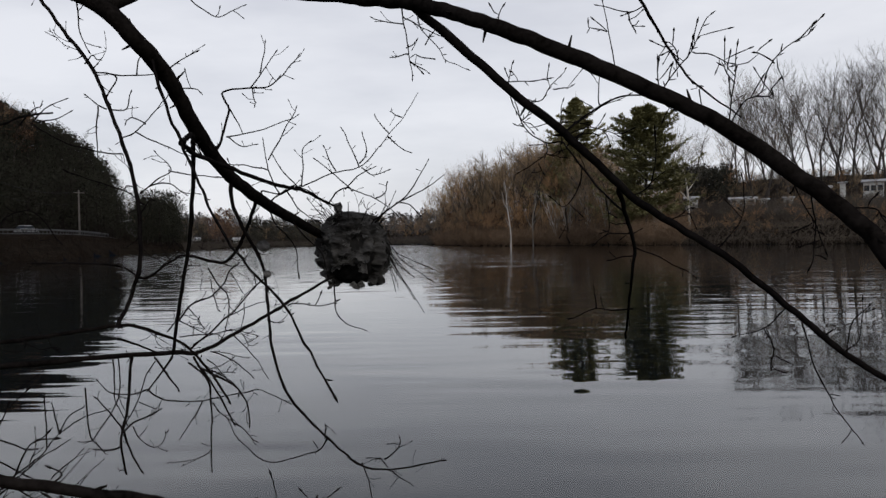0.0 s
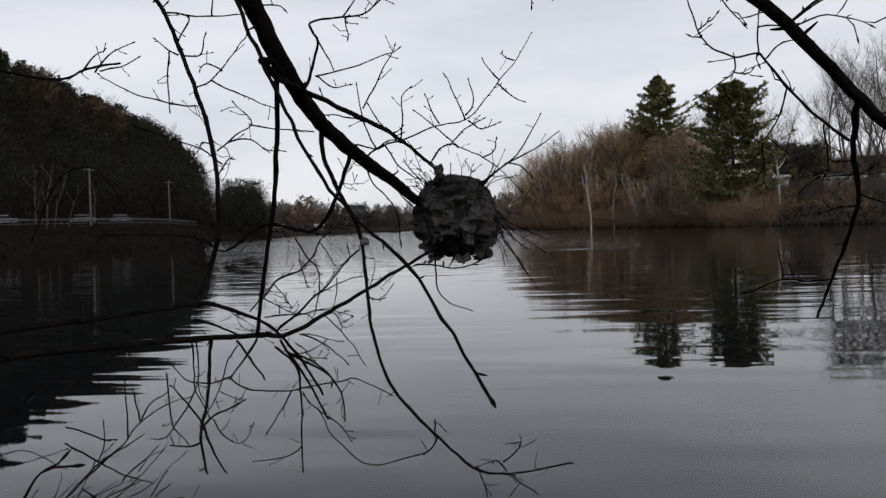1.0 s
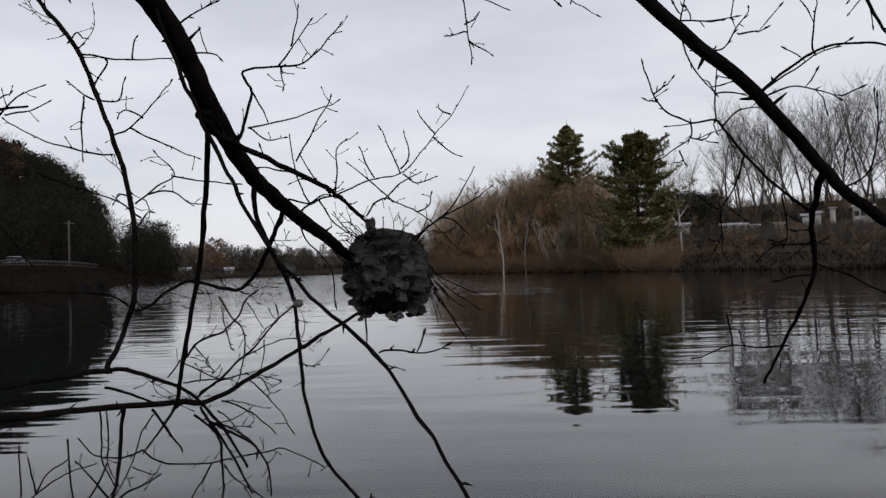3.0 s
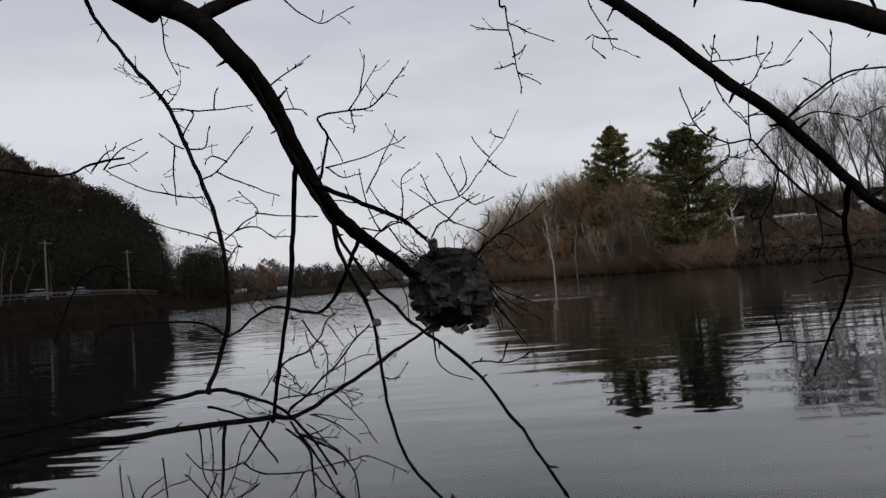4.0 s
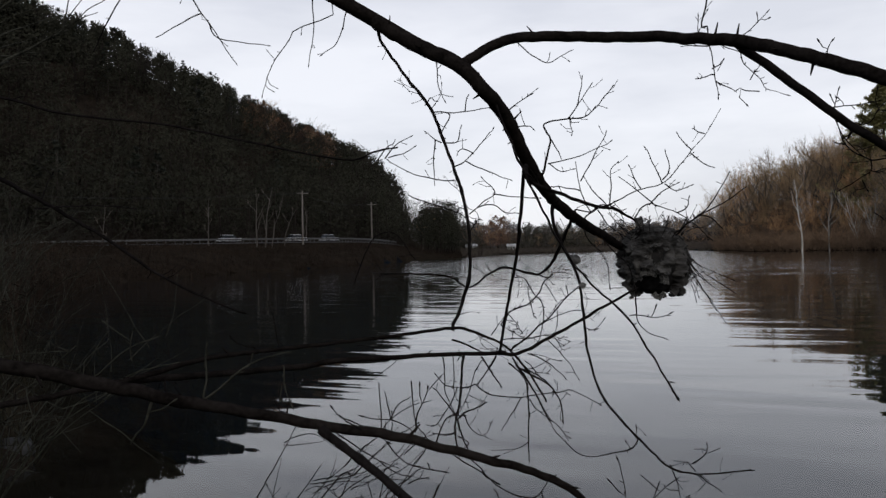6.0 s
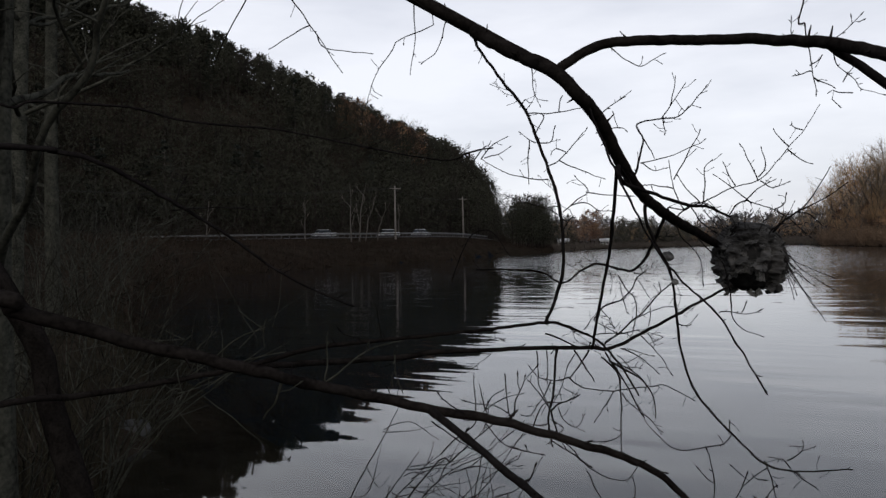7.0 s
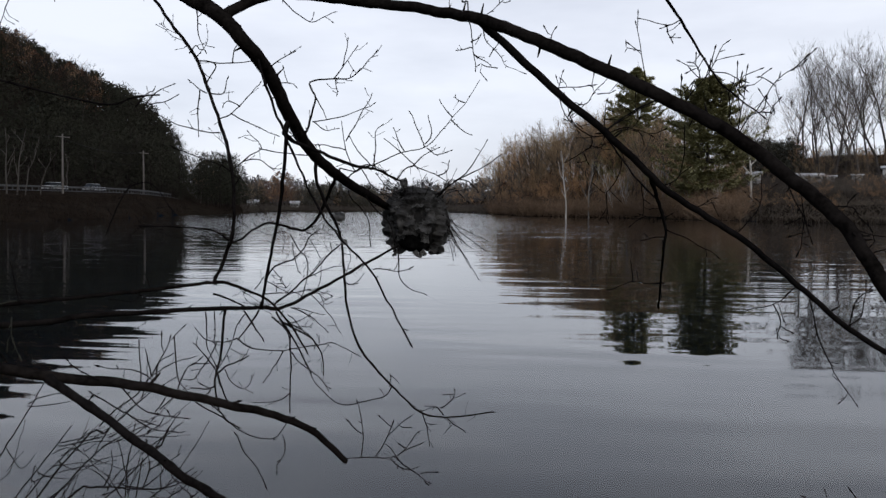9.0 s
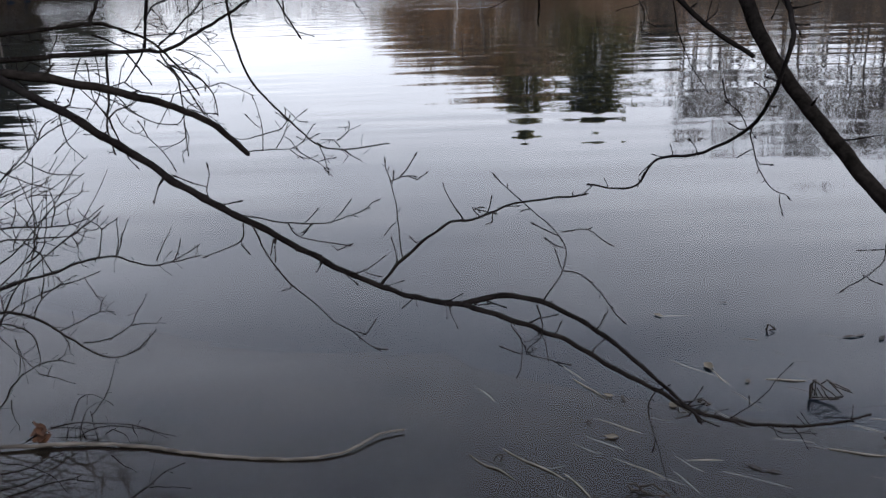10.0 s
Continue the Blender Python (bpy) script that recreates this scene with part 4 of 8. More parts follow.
for az, r, z, w, h, roof, turn, label in ((14.6, 166, 7.2, 2.4, 1.5, 0.5, -12, "small white shed on the slope"), (18.0, 166, 7.1, 4.8, 1.1, 0.5, -17, "long low white building on the slope"),
                                          (19.35, 167, 7.2, 1.5, 0.8, 0.3, -18, "low white building among the trees"), (20.9, 168, 7.4, 1.5, 0.8, 0.3, -14, "small white shed among the trees"), (22.6, 167, 7.6, 1.4, 1.8, 0.5, -22, "pale shed among the trees"),
                                          (23.2, 167, 7.8, 1.6, 1.9, 0.6, -20, "pale house among the trees"), (24.2, 166, 8.0, 0.9, 2.6, 0.2, -22, "narrow white house end among the trees"), (26.0, 166, 7.6, 3.4, 2.9, 0.5, -26, "cream house among the trees"),
                                          (-21.2, 300, 1.6, 4, 2.0, 1.0, 20, "small white house at the far end"), (-18.2, 385, 1.6, 4, 2.4, 1.0, 10, "small white house at the far end"), (-9.0, 410, 2.0, 5, 2.2, 1.2, 6, "small white house at the far end")):
    x, y = polar(az, r)
    house(x, y, z, w, 3, h, roof, turn, label, 0 if w < 3 else 3)

# ---------------------------------------------------------------- the tree that hangs over the water


def branch(name, parent, r0, r1, *pts, wander=0.0, spurs=True, mat=None):
    """A branch or twig through the points, from its foot to its tip, with nodes, buds and short spurs."""
    rnd = random.Random(int(abs(pts[0][0] * 7919 + pts[-1][2] * 104729 + pts[-1][0] * 3571) * 10))
    thin = r0 < 0.0035
    if thin and not wander:
        r0, r1 = r0 * 0.86, r1 * 0.86
    line = flow(pts, (6 if wander else 5) if thin else 12 if r0 > 0.005 else 9, 0.0030 if thin else 0.0026)
    count = len(line)
    if wander:
        span = (line[-1] - line[0]).length
        off = Vector((rnd.uniform(0, 9), rnd.uniform(0, 9), rnd.uniform(0, 9)))
        line = [q + (noise.noise_vector(q * 2.2 + off) + noise.noise_vector(q * 6.0 + off) * 0.35) * wander * span * math.sin(math.pi * 0.5 * min(1.0, 2.0 * i / count)) for i, q in enumerate(line)]
    radii = []
    for i in range(count):
        t = i / (count - 1)
        r = r0 + (r1 - r0) * t
        knot = 0.16 if rnd.random() < 0.16 and r0 < 0.006 else 0
        r *= 1 + (0.10 if r0 < 0.006 else 0.05) * noise.noise(line[i] * (60.0 if r0 < 0.006 else 22.0)) + 0.03 * noise.noise(line[i] * 210.0) + knot
        radii.append(r)
    v, f = [], []
    tube(v, f, line, radii, (3 if thin else 5) if wander else 5 if thin else 10)
    # buds: small pointed swellings along thin wood
    if r0 < 0.006:
        for i in range(2, count - 1):
            if rnd.random() < (0.08 if wander else 0.22):
                d = (line[i + 1] - line[i]).normalized()
                s = (d * 0.8 + Vector((rnd.gauss(0, 1), rnd.gauss(0, 1), rnd.gauss(0, 1))).normalized() * 0.8).normalized()
                a = line[i]
                n_ = rnd.uniform(0.005, 0.009)
                tube(v, f, [a, a + s * n_ * 0.5, a + s * n_], [radii[i] * 0.5, radii[i] * 0.3 + 0.0006, 0.0003], 4)
        if spurs and not wander:
            for i in range(3, count - 1):
                if rnd.random() < 0.18:
                    d = (line[i + 1] - line[i]).normalized()
                    s = (d * 0.7 + Vector((rnd.gauss(0, 1), rnd.gauss(0, 1), rnd.gauss(0.2, 1))).normalized()).normalized()
                    a, n_ = line[i], rnd.uniform(0.012, 0.034)
                    e = (s + Vector((rnd.gauss(0, 0.3), rnd.gauss(0, 0.3), rnd.gauss(0.2, 0.3)))).normalized()
                    q0 = a + s * n_ * 0.5
                    q1 = q0 + e * n_ * 0.5
                    tube(v, f, [a, q0, q1, q1 + e * 0.004, q1 + e * 0.008], [radii[i] * 0.55, 0.0008, 0.0006, 0.0013, 0.0003], 4)
        d = (line[-1] - line[-2]).normalized()
        tube(v, f, [line[-1], line[-1] + d * 0.004, line[-1] + d * 0.009], [radii[-1], radii[-1] + 0.0007, 0.0003], 4)
    else:
        for i in range(3, count - 2):
            if rnd.random() < 0.07:
                s = Vector((rnd.gauss(0, 1), rnd.gauss(0, 1), rnd.gauss(0.4, 1))).normalized()
                a = line[i]
                tube(v, f, [a, a + s * (radii[i] + 0.006), a + s * (radii[i] + rnd.uniform(0.010, 0.02))], [min(0.0035, radii[i] * 0.3), 0.0018, 0.0009], 5)
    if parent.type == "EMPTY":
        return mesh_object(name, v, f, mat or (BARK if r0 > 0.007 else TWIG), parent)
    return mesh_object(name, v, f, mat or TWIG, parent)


tree = thing("overhanging_tree", 0, 0, 0, "leafless dark tree whose boughs hang low over the pond", "tree")
low_tree = thing("leaning_shrub", 0, 0, 0, "low leaning shrub with a broken bough over the water", "shrub")
B_limb = branch("limb", tree, 0.0165, 0.0112, (-2.350, 0.150, 2.900), (-0.793, 1.690, 1.851), (-0.715, 1.675, 1.797), (-0.640, 1.657, 1.747), (-0.569, 1.632, 1.705), (-0.511, 1.605, 1.671), (-0.469, 1.622, 1.624), (-0.445, 1.695, 1.573), (-0.434, 1.793, 1.497), (-0.426, 1.923, 1.434), (-0.397, 2.116, 1.378), (-0.388, 2.348, 1.345), (-0.400, 2.600, 1.323), (-0.360, 2.640, 1.310))
B_limb_right = branch("limb", tree, 0.0100, 0.0094, (-0.508, 1.605, 1.668), (-0.441, 1.672, 1.724), (-0.349, 1.704, 1.728), (-0.250, 1.702, 1.713), (-0.155, 1.663, 1.691), (-0.071, 1.594, 1.659), (-0.003, 1.506, 1.625), (0.061, 1.427, 1.583), (0.134, 1.372, 1.540), (0.211, 1.346, 1.498), (0.284, 1.324, 1.458), (0.351, 1.303, 1.415), (0.415, 1.274, 1.358), (0.476, 1.238, 1.293), (0.517, 1.191, 1.204), (0.546, 1.129, 1.100), (0.594, 1.054, 1.011), (0.650, 0.976, 0.924), (0.730, 0.860, 0.820))
B_bough = branch("bough", tree, 0.0070, 0.0050, (-0.020, 1.528, 1.634), (0.057, 1.502, 1.559), (0.132, 1.510, 1.491), (0.201, 1.528, 1.438), (0.256, 1.561, 1.392), (0.313, 1.590, 1.342), (0.387, 1.615, 1.296), (0.471, 1.638, 1.243), (0.560, 1.664, 1.172), (0.657, 1.693, 1.094), (0.768, 1.719, 1.027))
B_twig_front = branch("branch", tree, 0.0030, 0.0015, (-0.455, 1.653, 1.600), (-0.399, 1.558, 1.519), (-0.361, 1.529, 1.447), (-0.326, 1.500, 1.387), (-0.298, 1.467, 1.347), (-0.264, 1.436, 1.300), (-0.223, 1.406, 1.260), (-0.167, 1.341, 1.224), (-0.123, 1.275, 1.181), (-0.087, 1.256, 1.124), spurs=False)
B_twig_tipb = branch("branch", tree, 0.0040, 0.0017, (-0.425, 1.934, 1.430), (-0.429, 1.963, 1.373), (-0.419, 1.998, 1.322), (-0.399, 2.048, 1.254), (-0.389, 2.048, 1.199), (-0.370, 2.012, 1.078), (-0.339, 2.032, 0.966), (-0.265, 2.087, 0.858), (-0.207, 2.173, 0.778), (-0.141, 2.242, 0.753), (-0.037, 2.319, 0.750))
B_twig_left = branch("branch", tree, 0.0038, 0.0048, (-0.747, 1.732, 1.820), (-0.935, 2.117, 1.890), (-0.882, 2.159, 1.796), (-0.802, 2.128, 1.702), (-0.782, 2.150, 1.632), (-0.742, 2.146, 1.529), (-0.713, 2.130, 1.447), (-0.705, 2.137, 1.382), (-0.706, 2.138, 1.264), (-0.735, 2.157, 1.189), (-0.747, 2.111, 1.118))
branch("branch", tree, 0.0042, 0.0034, (-0.359, 1.527, 1.443), (-0.448, 1.806, 1.481), (-0.512, 1.943, 1.315), (-0.557, 1.997, 1.185), (-0.602, 2.058, 1.062))
B_twig_loop = branch("branch", tree, 0.0042, 0.0020, (-0.405, 2.051, 1.393), (-0.451, 2.137, 1.346), (-0.492, 2.195, 1.294), (-0.535, 2.233, 1.256), (-0.573, 2.255, 1.252), (-0.660, 2.297, 1.269), (-0.716, 2.312, 1.252), (-0.779, 2.323, 1.214), (-0.844, 2.335, 1.243), (-0.928, 2.296, 1.256), (-1.021, 2.249, 1.259))
B_low_b = branch("bough", tree, 0.0085, 0.0032, (-1.272, 1.510, 1.056), (-1.162, 1.977, 1.021), (-1.067, 2.043, 1.032), (-0.932, 2.121, 1.034), (-0.824, 2.175, 1.037), (-0.673, 2.238, 1.037), (-0.616, 2.259, 1.036), (-0.529, 2.292, 1.081), (-0.409, 2.330, 1.151), (-0.309, 2.355, 1.206))
B_log_branch = branch("bough", low_tree, 0.0114, 0.0042, (-1.720, -0.150, 0.350), (-1.620, 0.000, 0.950), (-1.250, 0.320, 1.300), (-0.845, 0.643, 1.282), (-0.822, 0.681, 1.264), (-0.789, 0.730, 1.243), (-0.739, 0.793, 1.214), (-0.644, 0.868, 1.180), (-0.584, 0.937, 1.150), (-0.497, 1.060, 1.104), (-0.400, 1.075, 1.093), (-0.303, 1.113, 1.065), (-0.228, 1.214, 1.012), (-0.181, 1.263, 0.948))
branch("stem", low_tree, 0.034, 0.022, (-1.300, 1.320, -0.120), (-1.420, 1.280, 0.450), (-1.520, 1.247, 0.790), (-1.587, 1.229, 0.990), (-1.620, 1.214, 1.144), (-1.750, 1.100, 1.450), (-1.900, 0.950, 1.800))
B_arm = branch("bough", low_tree, 0.0046, 0.0019, (-0.389, 0.898, 1.141), (-0.356, 0.898, 1.120), (-0.321, 0.898, 1.098), (-0.253, 0.879, 1.063), (-0.211, 0.911, 1.019), (-0.154, 0.911, 0.976), (-0.112, 0.929, 0.942), (-0.059, 0.971, 0.890), (-0.017, 0.997, 0.854), (0.033, 1.021, 0.818), (0.088, 0.989, 0.811), (0.137, 0.945, 0.821), (0.189, 0.917, 0.813), (0.255, 0.910, 0.788), (0.313, 0.923, 0.743), (0.374, 0.935, 0.703), (0.432, 0.974, 0.650), (0.514, 1.023, 0.600), (0.623, 1.079, 0.553), (0.732, 1.153, 0.509), (0.841, 1.245, 0.465))
B_l3 = branch("branch", tree, 0.0032, 0.0012, (-0.431, 1.860, 1.461), (-0.432, 1.918, 1.507), (-0.428, 1.946, 1.563), (-0.450, 1.980, 1.606), (-0.397, 1.994, 1.615), (-0.352, 1.976, 1.614), (-0.319, 1.979, 1.644), (-0.292, 1.979, 1.673))
B_top = branch("branch", tree, 0.0022, 0.0013, (-0.398, 2.103, 1.380), (-0.421, 2.133, 1.413), (-0.394, 2.172, 1.408), (-0.365, 2.210, 1.426), (-0.342, 2.281, 1.417), (-0.307, 2.323, 1.385))
branch("branch", tree, 0.0036, 0.0030, (-0.359, 1.527, 1.443), (-0.357, 1.600, 1.431), (-0.294, 1.778, 1.400), (-0.323, 2.132, 1.409), (-0.347, 2.575, 1.397))
branch("branch", tree, 0.0018, 0.0010, (0.197, 1.526, 1.441), (0.244, 1.541, 1.476), (0.283, 1.558, 1.495), (0.313, 1.559, 1.497), (0.334, 1.540, 1.487), (0.350, 1.530, 1.470))
B_toptwig = branch("branch", tree, 0.0024, 0.0010, (-0.398, 2.103, 1.380), (-0.384, 2.174, 1.409), (-0.350, 2.246, 1.431), (-0.301, 2.353, 1.468), (-0.249, 2.430, 1.487), (-0.205, 2.467, 1.534), (-0.171, 2.466, 1.578), (-0.130, 2.465, 1.623), (-0.097, 2.495, 1.684))
B_spr = branch("branch", tree, 0.0034, 0.0014, (-0.245, 2.618, 1.350), (-0.193, 2.661, 1.392), (-0.143, 2.703, 1.439), (-0.090, 2.739, 1.532))
branch("branch", tree, 0.0025, 0.0013, (-0.361, 2.634, 1.184), (-0.355, 2.629, 1.094), (-0.324, 2.631, 1.058), (-0.276, 2.636, 1.039))
B_kh = branch("branch", tree, 0.0038, 0.0019, (0.277, 1.572, 1.373), (0.309, 1.685, 1.323), (0.330, 1.728, 1.274), (0.332, 1.774, 1.223), (0.358, 1.996, 1.089))
B_kk = branch("branch", tree, 0.0023, 0.0010, (0.299, 1.665, 1.334), (0.267, 1.689, 1.373), (0.243, 1.708, 1.407), (0.218, 1.709, 1.442), (0.209, 1.710, 1.451), (0.187, 1.731, 1.453), (0.166, 1.749, 1.467), (0.148, 1.748, 1.490), (0.136, 1.755, 1.533))
B_z = branch("branch", tree, 0.0032, 0.0014, (0.293, 1.570, 1.681), (0.336, 1.641, 1.649), (0.381, 1.692, 1.599), (0.418, 1.717, 1.556), (0.448, 1.715, 1.526), (0.498, 1.708, 1.485))
B_rx = branch("branch", tree, 0.0036, 0.0014, (0.521, 1.184, 1.192), (0.550, 1.110, 1.165), (0.555, 1.074, 1.132), (0.544, 1.049, 1.090), (0.539, 1.081, 1.030), (0.535, 1.144, 0.983), (0.489, 1.188, 0.943), (0.458, 1.289, 0.914), (0.429, 1.320, 0.860), (0.371, 1.375, 0.854))
B_q = branch("branch", tree, 0.0026, 0.0052, (-0.940, 2.206, 1.616), (-1.019, 2.207, 1.609), (-1.113, 2.199, 1.594), (-1.358, 2.074, 1.651), (-1.559, 1.948, 1.702), (-1.731, 1.773, 1.720), (-1.826, 1.652, 1.755), (-1.968, 1.453, 1.758), (-2.025, 1.361, 1.756), (-2.200, 0.900, 2.000), (-2.400, 0.200, 1.800))
B_low_a = branch("bough", tree, 0.0085, 0.0024, (-2.500, 0.750, 0.350), (-2.100, 1.050, 0.850), (-1.588, 1.091, 1.014), (-1.490, 1.246, 1.020), (-1.382, 1.388, 1.035), (-1.272, 1.510, 1.056), (-1.128, 1.606, 1.096), (-1.025, 1.793, 1.099), (-0.897, 2.012, 1.102), (-0.762, 2.148, 1.113), (-0.686, 2.175, 1.091), (-0.628, 2.191, 1.060), (-0.571, 2.200, 0.993), (-0.527, 2.201, 0.920))
B_m1 = branch("branch", tree, 0.0055, 0.0020, (-1.900, 0.100, 1.550), (-1.258, 0.903, 1.516), (-1.205, 0.991, 1.511), (-1.160, 1.058, 1.491), (-1.129, 1.181, 1.429), (-1.079, 1.275, 1.363), (-1.017, 1.368, 1.280), (-0.909, 1.451, 1.211))
branch("branch", tree, 0.0018, 0.0010, (-0.862, 1.801, 1.248), (-0.837, 1.817, 1.323), (-0.812, 1.830, 1.360), (-0.775, 1.848, 1.362), (-0.739, 1.866, 1.306))
branch("branch", tree, 0.0018, 0.0009, (-1.600, 1.000, 2.300), (-0.853, 1.605, 1.887), (-0.888, 1.617, 1.789), (-0.966, 1.650, 1.736), (-1.008, 1.671, 1.678))
B_u2 = branch("branch", tree, 0.0024, 0.0012, (-1.326, 1.758, 2.024), (-1.304, 1.799, 1.970), (-1.285, 1.834, 1.918), (-1.249, 1.891, 1.826))
branch("branch", tree, 0.0023, 0.0012, (-1.378, 1.673, 2.003), (-1.451, 1.651, 1.884), (-1.476, 1.644, 1.834))
B_h2 = branch("branch", tree, 0.0030, 0.0012, (0.120, 2.550, 2.900), (-0.020, 2.500, 2.400), (-0.106, 2.185, 1.880), (-0.102, 2.197, 1.839), (-0.098, 2.211, 1.792), (-0.089, 2.226, 1.731), (-0.084, 2.239, 1.676))
B_w1 = branch("branch", tree, 0.0033, 0.0017, (-1.449, 2.726, 0.537), (-1.413, 2.769, 0.587), (-1.362, 2.817, 0.630), (-1.322, 2.861, 0.692), (-1.263, 2.906, 0.733), (-1.199, 2.946, 0.751))
branch("branch", tree, 0.0030, 0.0016, (-1.332, 2.522, 0.765), (-1.291, 2.547, 0.744), (-1.252, 2.566, 0.720), (-1.231, 2.579, 0.717))
branch("branch", tree, 0.0033, 0.0018, (-1.513, 2.768, 0.652), (-1.437, 2.803, 0.591), (-1.350, 2.799, 0.550), (-1.284, 2.829, 0.520))
branch("branch", tree, 0.0019, 0.0010, (-0.689, 1.986, 0.984), (-0.703, 1.969, 0.944), (-0.718, 1.953, 0.916), (-0.730, 1.941, 0.901))
branch("branch", tree, 0.0033, 0.0017, (-1.249, 2.893, 0.834), (-1.231, 2.874, 0.709), (-1.217, 2.871, 0.670), (-1.183, 2.877, 0.627))
branch("branch", tree, 0.0024, 0.0013, (-0.872, 2.329, 1.009), (-0.864, 2.322, 0.951), (-0.862, 2.315, 0.912), (-0.832, 2.315, 0.849))

branch("twig", B_limb, 0.0016, 0.0009, (-0.447, 1.684, 1.581), (-0.423, 1.688, 1.602), (-0.398, 1.694, 1.617))
branch("twig", B_limb, 0.0017, 0.0009, (-0.442, 1.711, 1.560), (-0.423, 1.717, 1.562), (-0.404, 1.724, 1.558))
branch("twig", B_l3, 0.0018, 0.0010, (-0.397, 1.994, 1.615), (-0.377, 1.995, 1.641), (-0.343, 1.994, 1.686))
branch("twig", B_l3, 0.0018, 0.0010, (-0.369, 1.967, 1.639), (-0.360, 1.964, 1.667), (-0.354, 1.959, 1.696))
branch("twig", B_l3, 0.0018, 0.0010, (-0.392, 1.995, 1.615), (-0.392, 1.998, 1.600), (-0.390, 2.001, 1.583))
branch("twig", B_l3, 0.0018, 0.0010, (-0.432, 1.961, 1.569), (-0.420, 1.967, 1.548), (-0.412, 1.973, 1.527))
branch("twig", B_l3, 0.0018, 0.0009, (-0.440, 1.966, 1.512), (-0.361, 1.957, 1.524), (-0.303, 1.997, 1.555))
branch("twig", B_l3, 0.0018, 0.0009, (-0.438, 1.967, 1.512), (-0.413, 1.976, 1.494), (-0.388, 1.983, 1.497))
branch("twig", B_toptwig, 0.0023, 0.0012, (-0.171, 2.466, 1.578), (-0.188, 2.462, 1.599), (-0.205, 2.456, 1.623))
branch("twig", B_toptwig, 0.0023, 0.0012, (-0.175, 2.467, 1.571), (-0.147, 2.473, 1.545), (-0.119, 2.477, 1.529))
branch("twig", B_toptwig, 0.0023, 0.0012, (-0.246, 2.430, 1.487), (-0.264, 2.423, 1.535), (-0.286, 2.413, 1.586))
branch("twig", B_toptwig, 0.0023, 0.0012, (-0.246, 2.429, 1.498), (-0.226, 2.429, 1.529), (-0.235, 2.423, 1.573))
branch("twig", B_toptwig, 0.0023, 0.0012, (-0.241, 2.431, 1.487), (-0.213, 2.436, 1.467), (-0.173, 2.441, 1.479))
branch("twig", B_toptwig, 0.0022, 0.0012, (-0.293, 2.354, 1.472), (-0.311, 2.348, 1.507), (-0.319, 2.344, 1.531))
branch("twig", B_toptwig, 0.0023, 0.0012, (-0.135, 2.465, 1.620), (-0.151, 2.462, 1.626), (-0.161, 2.460, 1.636))
branch("twig", B_top, 0.0020, 0.0011, (-0.390, 2.173, 1.408), (-0.412, 2.164, 1.462), (-0.420, 2.156, 1.527))
branch("twig", B_top, 0.0020, 0.0011, (-0.412, 2.164, 1.461), (-0.456, 2.151, 1.472), (-0.497, 2.139, 1.475))
branch("twig", B_top, 0.0020, 0.0011, (-0.411, 2.162, 1.484), (-0.385, 2.165, 1.528), (-0.367, 2.165, 1.563), (-0.345, 2.165, 1.599))
branch("twig", B_top, 0.0020, 0.0011, (-0.358, 2.212, 1.426), (-0.387, 2.203, 1.461), (-0.407, 2.195, 1.494))
branch("twig", B_top, 0.0021, 0.0011, (-0.358, 2.244, 1.423), (-0.350, 2.243, 1.468), (-0.352, 2.239, 1.513), (-0.334, 2.241, 1.532))
branch("twig", B_toptwig, 0.0022, 0.0012, (-0.260, 2.397, 1.423), (-0.299, 2.388, 1.463), (-0.349, 2.375, 1.505))
branch("twig", B_top, 0.0022, 0.0011, (-0.307, 2.323, 1.391), (-0.284, 2.393, 1.431), (-0.238, 2.471, 1.419), (-0.189, 2.550, 1.388), (-0.136, 2.594, 1.332))
branch("twig", B_top, 0.0024, 0.0013, (-0.218, 2.510, 1.409), (-0.190, 2.512, 1.426), (-0.186, 2.512, 1.449))
branch("twig", B_top, 0.0022, 0.0012, (-0.279, 2.394, 1.429), (-0.244, 2.397, 1.463), (-0.204, 2.402, 1.484))
branch("twig", B_spr, 0.0026, 0.0014, (-0.179, 2.662, 1.404), (-0.107, 2.706, 1.442), (-0.046, 2.746, 1.486))
branch("twig", B_spr, 0.0026, 0.0014, (-0.172, 2.663, 1.408), (-0.140, 2.667, 1.397), (-0.113, 2.670, 1.369))
branch("twig", B_limb, 0.0022, 0.0012, (-0.389, 2.258, 1.355), (-0.361, 2.264, 1.315), (-0.316, 2.272, 1.266), (-0.302, 2.273, 1.202))
branch("twig", B_top, 0.0020, 0.0011, (-0.373, 2.177, 1.412), (-0.345, 2.185, 1.369), (-0.302, 2.195, 1.339))
branch("twig", B_limb, 0.0020, 0.0011, (-0.398, 2.103, 1.380), (-0.383, 2.107, 1.338), (-0.344, 2.117, 1.288), (-0.337, 2.117, 1.224))
branch("twig", B_twig_left, 0.0021, 0.0011, (-0.744, 2.144, 1.540), (-0.714, 2.154, 1.559), (-0.660, 2.135, 1.599), (-0.621, 2.111, 1.627))
branch("twig", B_twig_left, 0.0021, 0.0011, (-0.717, 2.153, 1.557), (-0.676, 2.172, 1.535), (-0.636, 2.189, 1.515), (-0.609, 2.200, 1.504))
branch("twig", B_twig_left, 0.0021, 0.0011, (-0.694, 2.160, 1.574), (-0.719, 2.148, 1.587), (-0.733, 2.144, 1.578))
branch("twig", B_twig_left, 0.0022, 0.0012, (-0.782, 2.153, 1.611), (-0.799, 2.144, 1.620), (-0.817, 2.133, 1.638))
